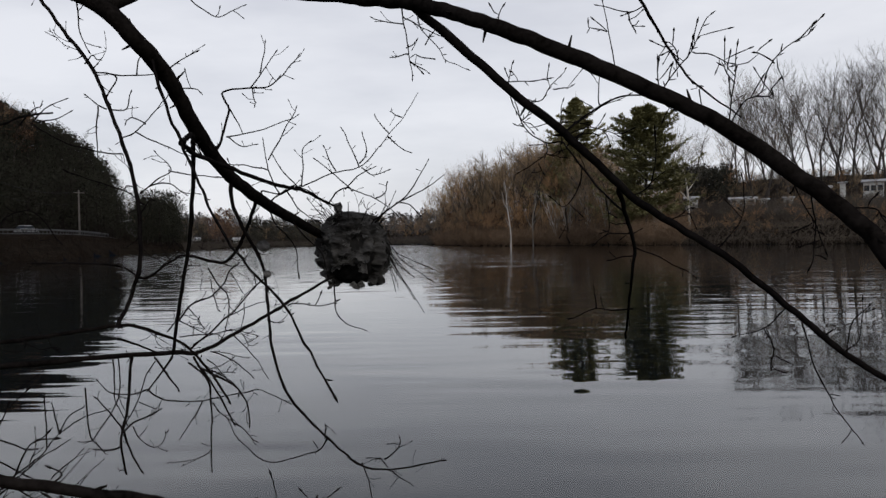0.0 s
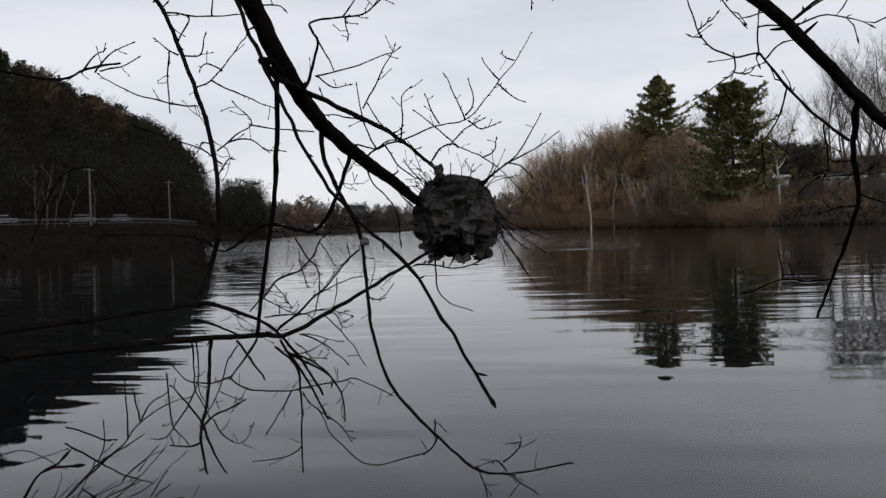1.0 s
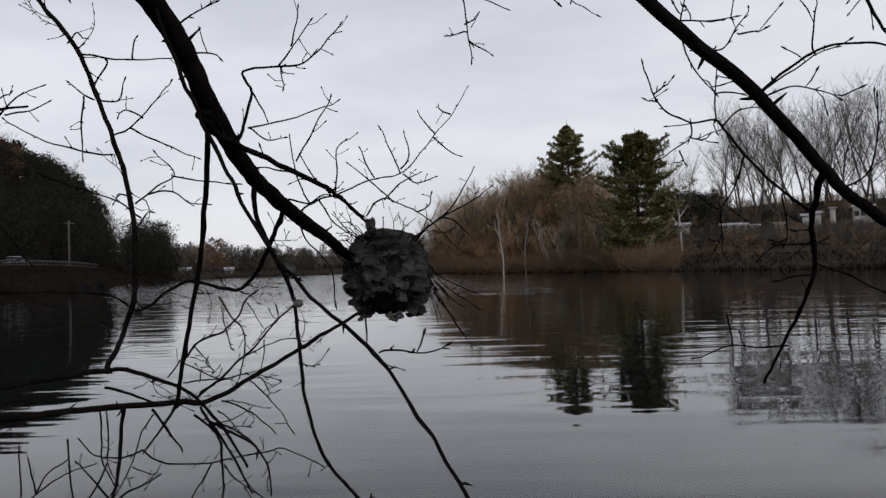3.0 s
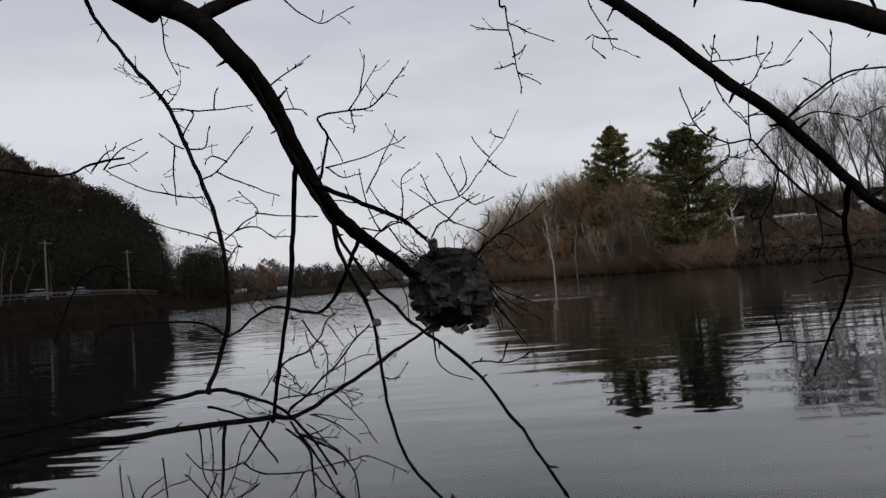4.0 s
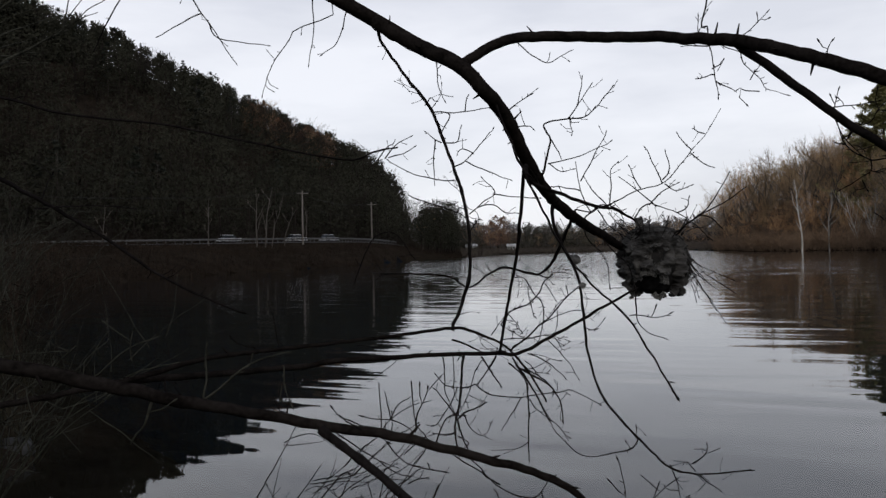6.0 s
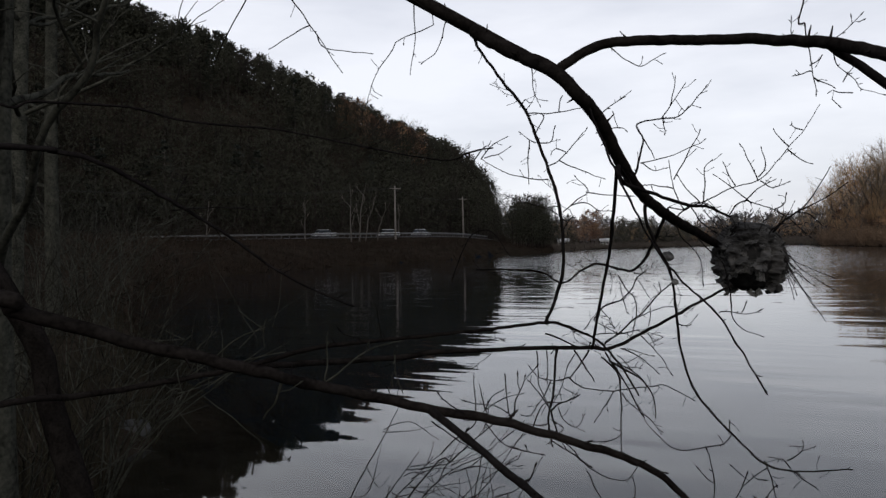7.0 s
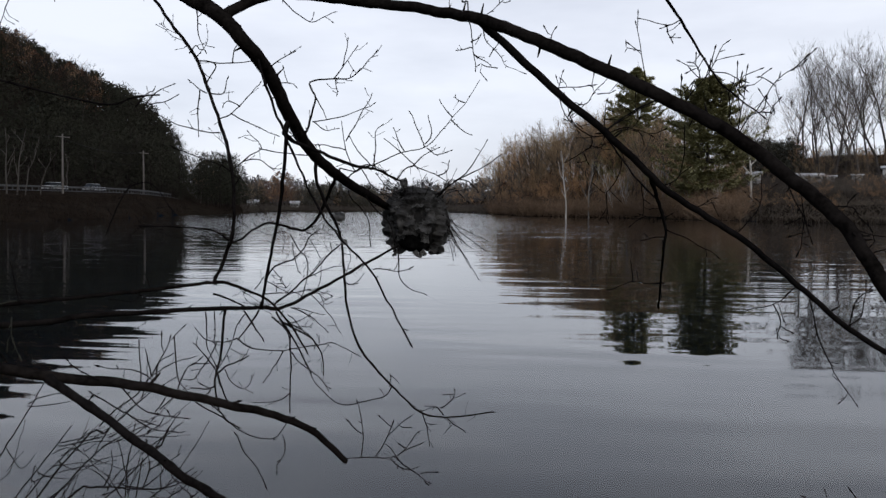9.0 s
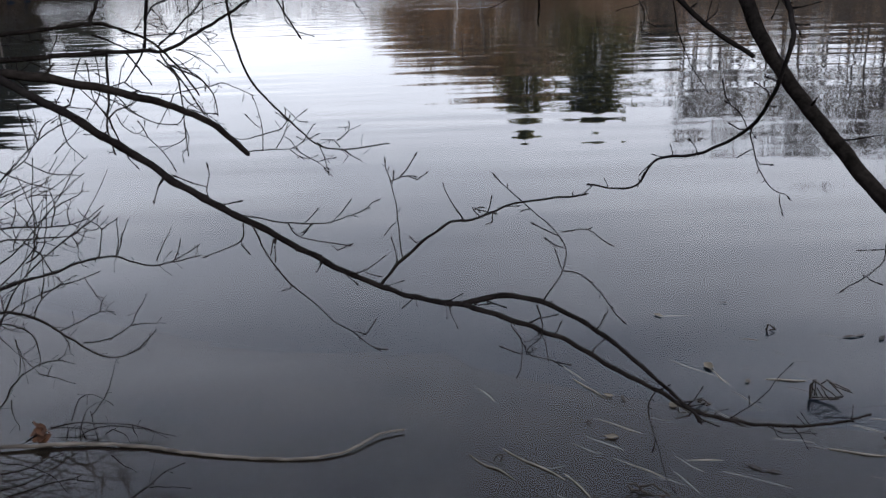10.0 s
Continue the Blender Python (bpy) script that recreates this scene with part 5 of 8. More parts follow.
branch("twig", B_twig_left, 0.0022, 0.0012, (-0.798, 2.145, 1.617), (-0.807, 2.149, 1.559), (-0.807, 2.155, 1.504))
branch("twig", B_twig_left, 0.0022, 0.0012, (-0.800, 2.131, 1.691), (-0.744, 2.192, 1.695), (-0.702, 2.243, 1.707), (-0.671, 2.254, 1.711))
branch("twig", B_twig_left, 0.0022, 0.0012, (-0.728, 2.198, 1.696), (-0.724, 2.195, 1.720), (-0.720, 2.194, 1.735))
branch("twig", B_twig_left, 0.0022, 0.0012, (-0.777, 2.156, 1.611), (-0.744, 2.170, 1.613), (-0.732, 2.169, 1.649))
branch("twig", B_twig_left, 0.0022, 0.0012, (-0.781, 2.150, 1.635), (-0.759, 2.152, 1.676), (-0.761, 2.150, 1.687))
branch("twig", B_twig_left, 0.0021, 0.0011, (-0.746, 2.147, 1.507), (-0.781, 2.095, 1.507), (-0.841, 2.064, 1.528), (-0.899, 2.066, 1.562))
branch("twig", B_q, 0.0021, 0.0011, (-0.907, 2.062, 1.567), (-0.881, 2.070, 1.600), (-0.843, 2.086, 1.623))
branch("twig", B_q, 0.0021, 0.0011, (-0.899, 2.066, 1.570), (-0.865, 2.082, 1.580), (-0.837, 2.094, 1.596))
branch("twig", B_q, 0.0021, 0.0011, (-0.910, 2.024, 1.559), (-0.882, 2.034, 1.595), (-0.872, 2.039, 1.600))
branch("twig", B_twig_left, 0.0021, 0.0011, (-0.701, 2.137, 1.414), (-0.667, 2.149, 1.444), (-0.637, 2.159, 1.468), (-0.665, 2.145, 1.506))
branch("twig", B_twig_left, 0.0021, 0.0011, (-0.681, 2.144, 1.433), (-0.641, 2.160, 1.437), (-0.614, 2.171, 1.415), (-0.584, 2.181, 1.413))
branch("twig", B_twig_left, 0.0021, 0.0011, (-0.640, 2.158, 1.465), (-0.599, 2.173, 1.457), (-0.530, 2.197, 1.451))
branch("twig", B_twig_left, 0.0021, 0.0011, (-0.702, 2.139, 1.367), (-0.685, 2.145, 1.394), (-0.678, 2.148, 1.400))
branch("twig", B_twig_left, 0.0022, 0.0012, (-0.814, 2.121, 1.708), (-0.799, 2.124, 1.729), (-0.787, 2.131, 1.719))
branch("twig", B_twig_left, 0.0021, 0.0011, (-0.705, 2.135, 1.425), (-0.727, 2.126, 1.432), (-0.734, 2.124, 1.417))
branch("twig", B_limb, 0.0016, 0.0008, (-0.569, 1.632, 1.705), (-0.570, 1.642, 1.655), (-0.562, 1.653, 1.618))
branch("twig", B_twig_left, 0.0021, 0.0011, (-0.692, 2.139, 1.388), (-0.726, 2.125, 1.416), (-0.777, 2.103, 1.438), (-0.832, 2.076, 1.460))
branch("twig", B_twig_front, 0.0010, 0.0006, (-0.158, 1.343, 1.218), (-0.137, 1.366, 1.215), (-0.110, 1.390, 1.217))
branch("twig", B_twig_tipb, 0.0020, 0.0011, (-0.215, 2.175, 0.788), (-0.198, 2.166, 0.746), (-0.189, 2.155, 0.705))
branch("twig", B_twig_tipb, 0.0021, 0.0011, (-0.152, 2.209, 0.762), (-0.129, 2.207, 0.742), (-0.106, 2.205, 0.728))
branch("twig", B_twig_tipb, 0.0021, 0.0011, (-0.160, 2.210, 0.766), (-0.175, 2.213, 0.787), (-0.186, 2.211, 0.784))
branch("twig", B_twig_tipb, 0.0021, 0.0011, (-0.168, 2.213, 0.784), (-0.139, 2.222, 0.804), (-0.132, 2.228, 0.827))
branch("twig", B_twig_tipb, 0.0019, 0.0010, (-0.280, 2.086, 0.865), (-0.278, 2.091, 0.886), (-0.280, 2.093, 0.897))
branch("twig", B_twig_tipb, 0.0019, 0.0010, (-0.272, 2.072, 0.871), (-0.288, 2.064, 0.847), (-0.341, 2.052, 0.833), (-0.402, 2.040, 0.831), (-0.458, 2.042, 0.879), (-0.481, 2.046, 0.920))
branch("twig", B_twig_tipb, 0.0018, 0.0010, (-0.381, 2.015, 1.133), (-0.364, 2.019, 1.128), (-0.353, 2.022, 1.128))
branch("twig", B_kh, 0.0016, 0.0009, (0.352, 1.882, 1.156), (0.322, 1.912, 1.151), (0.293, 1.940, 1.152), (0.246, 1.970, 1.131))
branch("twig", B_kh, 0.0017, 0.0009, (0.293, 1.940, 1.152), (0.291, 1.942, 1.174), (0.290, 1.944, 1.186))
branch("twig", B_kh, 0.0014, 0.0008, (0.330, 1.728, 1.274), (0.378, 1.719, 1.250), (0.421, 1.710, 1.225))
branch("twig", B_kh, 0.0014, 0.0008, (0.320, 1.706, 1.296), (0.290, 1.734, 1.296), (0.267, 1.736, 1.282))
branch("twig", B_kh, 0.0015, 0.0008, (0.331, 1.735, 1.259), (0.313, 1.743, 1.257), (0.294, 1.750, 1.252))
branch("twig", B_kk, 0.0014, 0.0007, (0.243, 1.708, 1.405), (0.241, 1.728, 1.384), (0.218, 1.723, 1.342), (0.195, 1.728, 1.358))
branch("twig", B_kk, 0.0014, 0.0007, (0.218, 1.723, 1.342), (0.218, 1.725, 1.316), (0.219, 1.726, 1.290))
branch("twig", B_kk, 0.0014, 0.0008, (0.187, 1.731, 1.452), (0.186, 1.735, 1.434), (0.154, 1.747, 1.412))
branch("twig", B_kk, 0.0014, 0.0008, (0.186, 1.735, 1.436), (0.198, 1.733, 1.432), (0.207, 1.730, 1.433))
branch("twig", B_kk, 0.0014, 0.0008, (0.175, 1.741, 1.419), (0.179, 1.741, 1.409), (0.180, 1.742, 1.405))
branch("twig", B_kk, 0.0014, 0.0008, (0.151, 1.748, 1.487), (0.147, 1.749, 1.486), (0.139, 1.751, 1.486))
branch("twig", B_kk, 0.0014, 0.0008, (0.147, 1.747, 1.493), (0.157, 1.743, 1.500), (0.159, 1.741, 1.506))
branch("twig", B_kk, 0.0014, 0.0007, (0.211, 1.709, 1.451), (0.209, 1.703, 1.481), (0.212, 1.694, 1.513))
branch("twig", B_kk, 0.0014, 0.0007, (0.219, 1.708, 1.443), (0.239, 1.699, 1.460), (0.263, 1.691, 1.459))
branch("twig", B_kk, 0.0014, 0.0007, (0.209, 1.703, 1.480), (0.226, 1.698, 1.480), (0.248, 1.692, 1.478))
branch("twig", B_kk, 0.0014, 0.0007, (0.278, 1.687, 1.357), (0.283, 1.687, 1.329), (0.280, 1.690, 1.298))
branch("twig", B_bough, 0.0012, 0.0006, (0.197, 1.526, 1.441), (0.242, 1.519, 1.470), (0.288, 1.531, 1.492))
branch("twig", B_bough, 0.0012, 0.0006, (0.247, 1.509, 1.473), (0.243, 1.505, 1.503), (0.246, 1.500, 1.523))
branch("twig", B_bough, 0.0012, 0.0006, (0.201, 1.528, 1.438), (0.233, 1.524, 1.446), (0.270, 1.521, 1.435))
branch("twig", B_bough, 0.0012, 0.0006, (0.109, 1.506, 1.511), (0.149, 1.525, 1.515), (0.175, 1.524, 1.518))
branch("twig", B_bough, 0.0012, 0.0006, (0.118, 1.507, 1.503), (0.122, 1.505, 1.519), (0.125, 1.504, 1.536))
branch("twig", B_bough, 0.0012, 0.0006, (0.141, 1.512, 1.484), (0.164, 1.530, 1.488), (0.179, 1.526, 1.508), (0.204, 1.562, 1.538))
branch("twig", B_bough, 0.0012, 0.0006, (0.184, 1.539, 1.506), (0.197, 1.535, 1.507), (0.207, 1.533, 1.507))
branch("twig", B_bough, 0.0012, 0.0006, (0.118, 1.507, 1.503), (0.132, 1.511, 1.466), (0.150, 1.513, 1.444))
branch("twig", B_bough, 0.0013, 0.0007, (0.302, 1.585, 1.351), (0.327, 1.580, 1.369), (0.335, 1.577, 1.408), (0.335, 1.574, 1.442))
branch("twig", B_bough, 0.0013, 0.0007, (0.358, 1.606, 1.313), (0.378, 1.601, 1.322), (0.390, 1.598, 1.332))
branch("twig", B_bough, 0.0013, 0.0007, (0.433, 1.628, 1.267), (0.459, 1.622, 1.295), (0.474, 1.618, 1.324), (0.473, 1.617, 1.377))
branch("twig", B_limb_right, 0.0011, 0.0006, (-0.007, 1.512, 1.627), (-0.004, 1.518, 1.597), (0.015, 1.567, 1.582), (0.029, 1.593, 1.566), (0.057, 1.619, 1.557))
branch("twig", B_limb_right, 0.0011, 0.0006, (0.007, 1.460, 1.556), (0.016, 1.458, 1.569), (0.022, 1.457, 1.578))
branch("twig", B_limb_right, 0.0011, 0.0006, (0.019, 1.484, 1.542), (0.000, 1.482, 1.544), (-0.009, 1.481, 1.549))
branch("twig", B_limb_right, 0.0015, 0.0008, (-0.426, 1.681, 1.728), (-0.397, 1.698, 1.700), (-0.367, 1.712, 1.682), (-0.341, 1.717, 1.689), (-0.323, 1.719, 1.699))
branch("twig", B_limb_right, 0.0011, 0.0006, (-0.071, 1.594, 1.659), (-0.074, 1.591, 1.676), (-0.073, 1.586, 1.692))
branch("twig", B_limb_right, 0.0011, 0.0006, (0.106, 1.390, 1.556), (0.106, 1.387, 1.569), (0.110, 1.384, 1.580))
branch("twig", B_limb_right, 0.0011, 0.0006, (-0.015, 1.523, 1.632), (0.009, 1.520, 1.646), (0.030, 1.517, 1.665))
branch("twig", B_limb_right, 0.0010, 0.0006, (0.289, 1.323, 1.455), (0.303, 1.317, 1.481), (0.319, 1.312, 1.497), (0.327, 1.308, 1.516), (0.339, 1.301, 1.537))
branch("twig", B_limb_right, 0.0010, 0.0006, (0.318, 1.356, 1.500), (0.314, 1.355, 1.514), (0.306, 1.355, 1.522))
branch("twig", B_limb_right, 0.0010, 0.0006, (0.289, 1.323, 1.455), (0.285, 1.324, 1.476), (0.286, 1.325, 1.493))
branch("twig", B_limb_right, 0.0011, 0.0006, (0.333, 1.352, 1.509), (0.355, 1.348, 1.504), (0.374, 1.346, 1.493))
branch("twig", B_limb_right, 0.0010, 0.0006, (0.355, 1.301, 1.411), (0.367, 1.278, 1.434), (0.379, 1.256, 1.442), (0.384, 1.235, 1.469), (0.402, 1.227, 1.485), (0.416, 1.221, 1.494))
branch("twig", B_limb_right, 0.0010, 0.0006, (0.392, 1.253, 1.471), (0.381, 1.255, 1.479), (0.374, 1.256, 1.484))
branch("twig", B_limb_right, 0.0010, 0.0006, (0.381, 1.278, 1.441), (0.394, 1.274, 1.439), (0.397, 1.273, 1.446))
branch("twig", B_limb_right, 0.0010, 0.0006, (0.355, 1.301, 1.411), (0.363, 1.297, 1.451), (0.366, 1.292, 1.499))
branch("twig", B_limb_right, 0.0010, 0.0006, (0.370, 1.314, 1.463), (0.360, 1.314, 1.475), (0.357, 1.314, 1.483))
branch("twig", B_limb_right, 0.0010, 0.0006, (0.412, 1.276, 1.362), (0.424, 1.272, 1.329), (0.436, 1.268, 1.303), (0.445, 1.264, 1.274))
branch("twig", B_limb_right, 0.0010, 0.0006, (0.431, 1.266, 1.343), (0.436, 1.265, 1.293), (0.431, 1.266, 1.256))
branch("twig", B_limb_right, 0.0010, 0.0006, (0.459, 1.251, 1.315), (0.486, 1.241, 1.317), (0.492, 1.238, 1.305), (0.505, 1.233, 1.290))
branch("twig", B_limb_right, 0.0010, 0.0006, (0.476, 1.238, 1.293), (0.501, 1.228, 1.280), (0.523, 1.219, 1.278))
branch("twig", B_limb_right, 0.0010, 0.0006, (0.239, 1.338, 1.483), (0.235, 1.332, 1.520), (0.223, 1.322, 1.568))
branch("twig", B_limb_right, 0.0011, 0.0006, (0.237, 1.380, 1.544), (0.225, 1.380, 1.549), (0.215, 1.380, 1.553))
branch("twig", B_z, 0.0014, 0.0008, (0.336, 1.641, 1.650), (0.312, 1.646, 1.644), (0.268, 1.649, 1.655))
branch("twig", B_z, 0.0014, 0.0008, (0.310, 1.646, 1.644), (0.315, 1.649, 1.629), (0.322, 1.651, 1.617))
branch("twig", B_z, 0.0015, 0.0008, (0.438, 1.716, 1.532), (0.442, 1.720, 1.498), (0.443, 1.722, 1.477))
branch("twig", B_rx, 0.0010, 0.0006, (0.537, 1.126, 0.987), (0.546, 1.114, 0.945), (0.562, 1.098, 0.912), (0.580, 1.088, 0.905))
branch("twig", B_rx, 0.0010, 0.0006, (0.541, 1.142, 0.985), (0.534, 1.151, 1.003), (0.518, 1.162, 1.019))
branch("twig", B_low_b, 0.0021, 0.0012, (-0.700, 2.149, 0.966), (-0.683, 2.155, 0.947), (-0.656, 2.190, 0.930), (-0.611, 2.230, 0.922), (-0.561, 2.230, 0.931), (-0.500, 2.230, 0.941), (-0.467, 2.230, 0.946), (-0.427, 2.230, 0.932), (-0.394, 2.230, 0.914))
branch("twig", B_low_b, 0.0034, 0.0019, (-0.628, 2.240, 1.027), (-0.610, 2.242, 0.997), (-0.588, 2.242, 0.965), (-0.566, 2.242, 0.927), (-0.546, 2.242, 0.888), (-0.534, 2.242, 0.865))
branch("twig", B_low_b, 0.0018, 0.0010, (-0.536, 2.240, 0.868), (-0.507, 2.235, 0.850), (-0.479, 2.235, 0.823))
branch("twig", B_low_b, 0.0032, 0.0018, (-0.637, 2.230, 1.013), (-0.611, 2.244, 0.988), (-0.592, 2.244, 0.958), (-0.588, 2.244, 0.922), (-0.588, 2.244, 0.874), (-0.591, 2.244, 0.825), (-0.591, 2.244, 0.754))
branch("twig", B_low_b, 0.0018, 0.0010, (-0.590, 2.240, 0.803), (-0.609, 2.245, 0.785), (-0.640, 2.230, 0.779), (-0.672, 2.191, 0.785))
branch("twig", B_low_b, 0.0032, 0.0018, (-0.609, 2.240, 0.998), (-0.559, 2.223, 0.979), (-0.522, 2.223, 0.956), (-0.498, 2.223, 0.925), (-0.489, 2.223, 0.896), (-0.489, 2.223, 0.866))
branch("twig", B_low_b, 0.0021, 0.0012, (-0.616, 2.240, 1.001), (-0.571, 2.221, 0.993), (-0.534, 2.221, 0.971), (-0.513, 2.221, 0.948), (-0.512, 2.221, 0.939))
branch("twig", B_low_b, 0.0021, 0.0012, (-0.608, 2.240, 0.919), (-0.634, 2.251, 0.879), (-0.656, 2.224, 0.838))
branch("twig", B_low_b, 0.0018, 0.0010, (-0.583, 2.240, 0.917), (-0.567, 2.230, 0.896), (-0.533, 2.230, 0.871))
branch("twig", B_low_b, 0.0021, 0.0012, (-0.585, 2.240, 1.038), (-0.544, 2.229, 1.026), (-0.513, 2.229, 1.006), (-0.483, 2.229, 0.980))
branch("twig", B_low_b, 0.0018, 0.0010, (-0.594, 2.240, 1.019), (-0.579, 2.260, 0.999), (-0.560, 2.260, 0.975))
branch("twig", B_low_b, 0.0018, 0.0010, (-0.530, 2.240, 1.075), (-0.504, 2.239, 1.052), (-0.473, 2.239, 1.018), (-0.450, 2.239, 0.978))
branch("twig", B_low_b, 0.0029, 0.0016, (-0.650, 2.215, 1.116), (-0.635, 2.253, 1.150), (-0.604, 2.253, 1.163), (-0.579, 2.253, 1.172), (-0.554, 2.253, 1.200), (-0.536, 2.253, 1.230), (-0.517, 2.253, 1.246))
branch("twig", B_low_b, 0.0017, 0.0009, (-0.574, 2.240, 1.173), (-0.567, 2.239, 1.152), (-0.564, 2.239, 1.137))
branch("twig", B_low_b, 0.0021, 0.0012, (-0.587, 2.240, 1.239), (-0.570, 2.246, 1.206), (-0.542, 2.246, 1.170), (-0.541, 2.246, 1.140), (-0.550, 2.246, 1.086), (-0.562, 2.246, 1.062))
branch("twig", B_low_b, 0.0032, 0.0018, (-0.633, 2.235, 1.046), (-0.593, 2.226, 1.075), (-0.550, 2.226, 1.112), (-0.514, 2.226, 1.142), (-0.478, 2.226, 1.185), (-0.442, 2.226, 1.215))
branch("twig", B_low_b, 0.0016, 0.0009, (-0.542, 2.240, 1.120), (-0.507, 2.245, 1.138), (-0.471, 2.245, 1.151), (-0.446, 2.245, 1.154))
branch("twig", B_low_b, 0.0018, 0.0010, (-0.650, 2.215, 1.078), (-0.622, 2.255, 1.077), (-0.572, 2.255, 1.081), (-0.528, 2.255, 1.086), (-0.479, 2.255, 1.074))
branch("twig", B_low_b, 0.0016, 0.0009, (-0.629, 2.240, 1.054), (-0.580, 2.241, 1.080), (-0.555, 2.241, 1.068))
branch("twig", B_low_b, 0.0016, 0.0009, (-0.476, 2.240, 1.220), (-0.476, 2.250, 1.189), (-0.497, 2.250, 1.174), (-0.521, 2.250, 1.147))
branch("twig", B_low_b, 0.0016, 0.0009, (-0.650, 2.215, 1.116), (-0.632, 2.247, 1.096), (-0.607, 2.247, 1.084), (-0.588, 2.247, 1.079))
branch("twig", B_low_b, 0.0016, 0.0009, (-0.636, 2.232, 1.145), (-0.610, 2.223, 1.123), (-0.598, 2.223, 1.102))
branch("twig", B_low_b, 0.0018, 0.0010, (-0.670, 2.190, 1.092), (-0.657, 2.223, 1.121), (-0.651, 2.230, 1.130))
branch("twig", B_low_b, 0.0034, 0.0019, (-0.746, 2.100, 1.088), (-0.716, 2.134, 1.071), (-0.690, 2.169, 1.050), (-0.659, 2.209, 1.037))
branch("twig", B_low_b, 0.0034, 0.0019, (-0.690, 2.163, 1.037), (-0.669, 2.177, 0.998), (-0.651, 2.200, 0.956))
branch("twig", B_low_b, 0.0034, 0.0019, (-0.662, 2.200, 1.035), (-0.672, 2.156, 1.001), (-0.690, 2.131, 0.970))
branch("twig", B_low_b, 0.0021, 0.0012, (-0.700, 2.149, 0.966), (-0.720, 2.145, 0.959), (-0.741, 2.115, 0.961), (-0.776, 2.115, 0.968), (-0.800, 2.115, 0.992))
branch("twig", B_low_b, 0.0018, 0.0010, (-0.688, 2.165, 1.028), (-0.702, 2.144, 1.002), (-0.712, 2.129, 0.954), (-0.722, 2.114, 0.923), (-0.737, 2.099, 0.892))
branch("twig", B_low_b, 0.0029, 0.0016, (-0.739, 2.100, 0.881), (-0.723, 2.129, 0.897), (-0.704, 2.156, 0.902), (-0.688, 2.179, 0.912))
branch("twig", B_low_b, 0.0034, 0.0019, (-0.737, 2.100, 0.884), (-0.733, 2.125, 0.830), (-0.718, 2.145, 0.779))
branch("twig", B_low_b, 0.0029, 0.0016, (-0.746, 2.100, 0.847), (-0.771, 2.109, 0.837), (-0.807, 2.109, 0.839))
branch("twig", B_low_b, 0.0016, 0.0009, (-0.722, 2.115, 0.889), (-0.720, 2.147, 0.852), (-0.702, 2.172, 0.828), (-0.687, 2.192, 0.833), (-0.680, 2.201, 0.855))
branch("twig", B_low_b, 0.0024, 0.0014, (-0.741, 2.100, 0.889), (-0.765, 2.096, 0.925), (-0.795, 2.096, 0.957))
branch("twig", B_low_b, 0.0018, 0.0010, (-0.745, 2.100, 1.047), (-0.748, 2.112, 0.995), (-0.751, 2.112, 0.956), (-0.735, 2.117, 0.916))
branch("twig", B_low_b, 0.0013, 0.0008, (-0.713, 2.130, 0.942), (-0.697, 2.148, 0.927), (-0.689, 2.159, 0.920))
branch("twig", B_low_b, 0.0037, 0.0021, (-0.722, 2.118, 1.045), (-0.734, 2.130, 0.986), (-0.738, 2.122, 0.926), (-0.748, 2.117, 0.876), (-0.750, 2.117, 0.831), (-0.743, 2.117, 0.787))
branch("twig", B_low_b, 0.0016, 0.0009, (-0.611, 2.240, 1.124), (-0.620, 2.255, 1.110), (-0.610, 2.255, 1.099))
branch("twig", B_low_b, 0.0015, 0.0009, (-0.531, 2.240, 1.225), (-0.501, 2.224, 1.184))
branch("twig", B_low_b, 0.0016, 0.0009, (-0.581, 2.240, 1.212), (-0.569, 2.225, 1.177))
branch("twig", B_low_b, 0.0015, 0.0009, (-0.500, 2.240, 1.154), (-0.502, 2.229, 1.113), (-0.508, 2.229, 1.089))
branch("twig", B_low_b, 0.0016, 0.0009, (-0.579, 2.240, 1.038), (-0.548, 2.259, 1.030), (-0.504, 2.259, 1.019))
branch("twig", B_low_b, 0.0015, 0.0009, (-0.603, 2.240, 0.995), (-0.565, 2.237, 1.003), (-0.531, 2.237, 1.022))
branch("twig", B_low_b, 0.0015, 0.0009, (-0.566, 2.240, 0.987), (-0.536, 2.245, 0.986))
branch("twig", B_low_b, 0.0015, 0.0009, (-0.511, 2.240, 1.082), (-0.490, 2.232, 1.054), (-0.493, 2.232, 1.048))
branch("twig", B_log_branch, 0.0010, 0.0006, (-0.186, 1.263, 0.949), (-0.159, 1.271, 0.952), (-0.111, 1.281, 0.953), (-0.085, 1.295, 0.981), (-0.081, 1.296, 0.985))
branch("twig", B_log_branch, 0.0010, 0.0006, (-0.159, 1.271, 0.952), (-0.160, 1.282, 0.990), (-0.169, 1.290, 1.025))
branch("twig", B_log_branch, 0.0010, 0.0006, (-0.139, 1.275, 0.953), (-0.121, 1.289, 0.985), (-0.097, 1.299, 1.004))
branch("twig", B_log_branch, 0.0010, 0.0006, (-0.115, 1.280, 0.953), (-0.090, 1.279, 0.936), (-0.065, 1.277, 0.920))
branch("twig", B_log_branch, 0.0010, 0.0006, (-0.119, 1.278, 0.950), (-0.098, 1.278, 0.936), (-0.082, 1.281, 0.937))
branch("twig", B_log_branch, 0.0010, 0.0006, (-0.330, 1.100, 1.069), (-0.294, 1.109, 1.044), (-0.274, 1.113, 1.029), (-0.241, 1.123, 1.021), (-0.228, 1.130, 1.030), (-0.221, 1.136, 1.042))
branch("twig", B_log_branch, 0.0010, 0.0006, (-0.289, 1.123, 1.026), (-0.270, 1.121, 0.995), (-0.248, 1.118, 0.964))
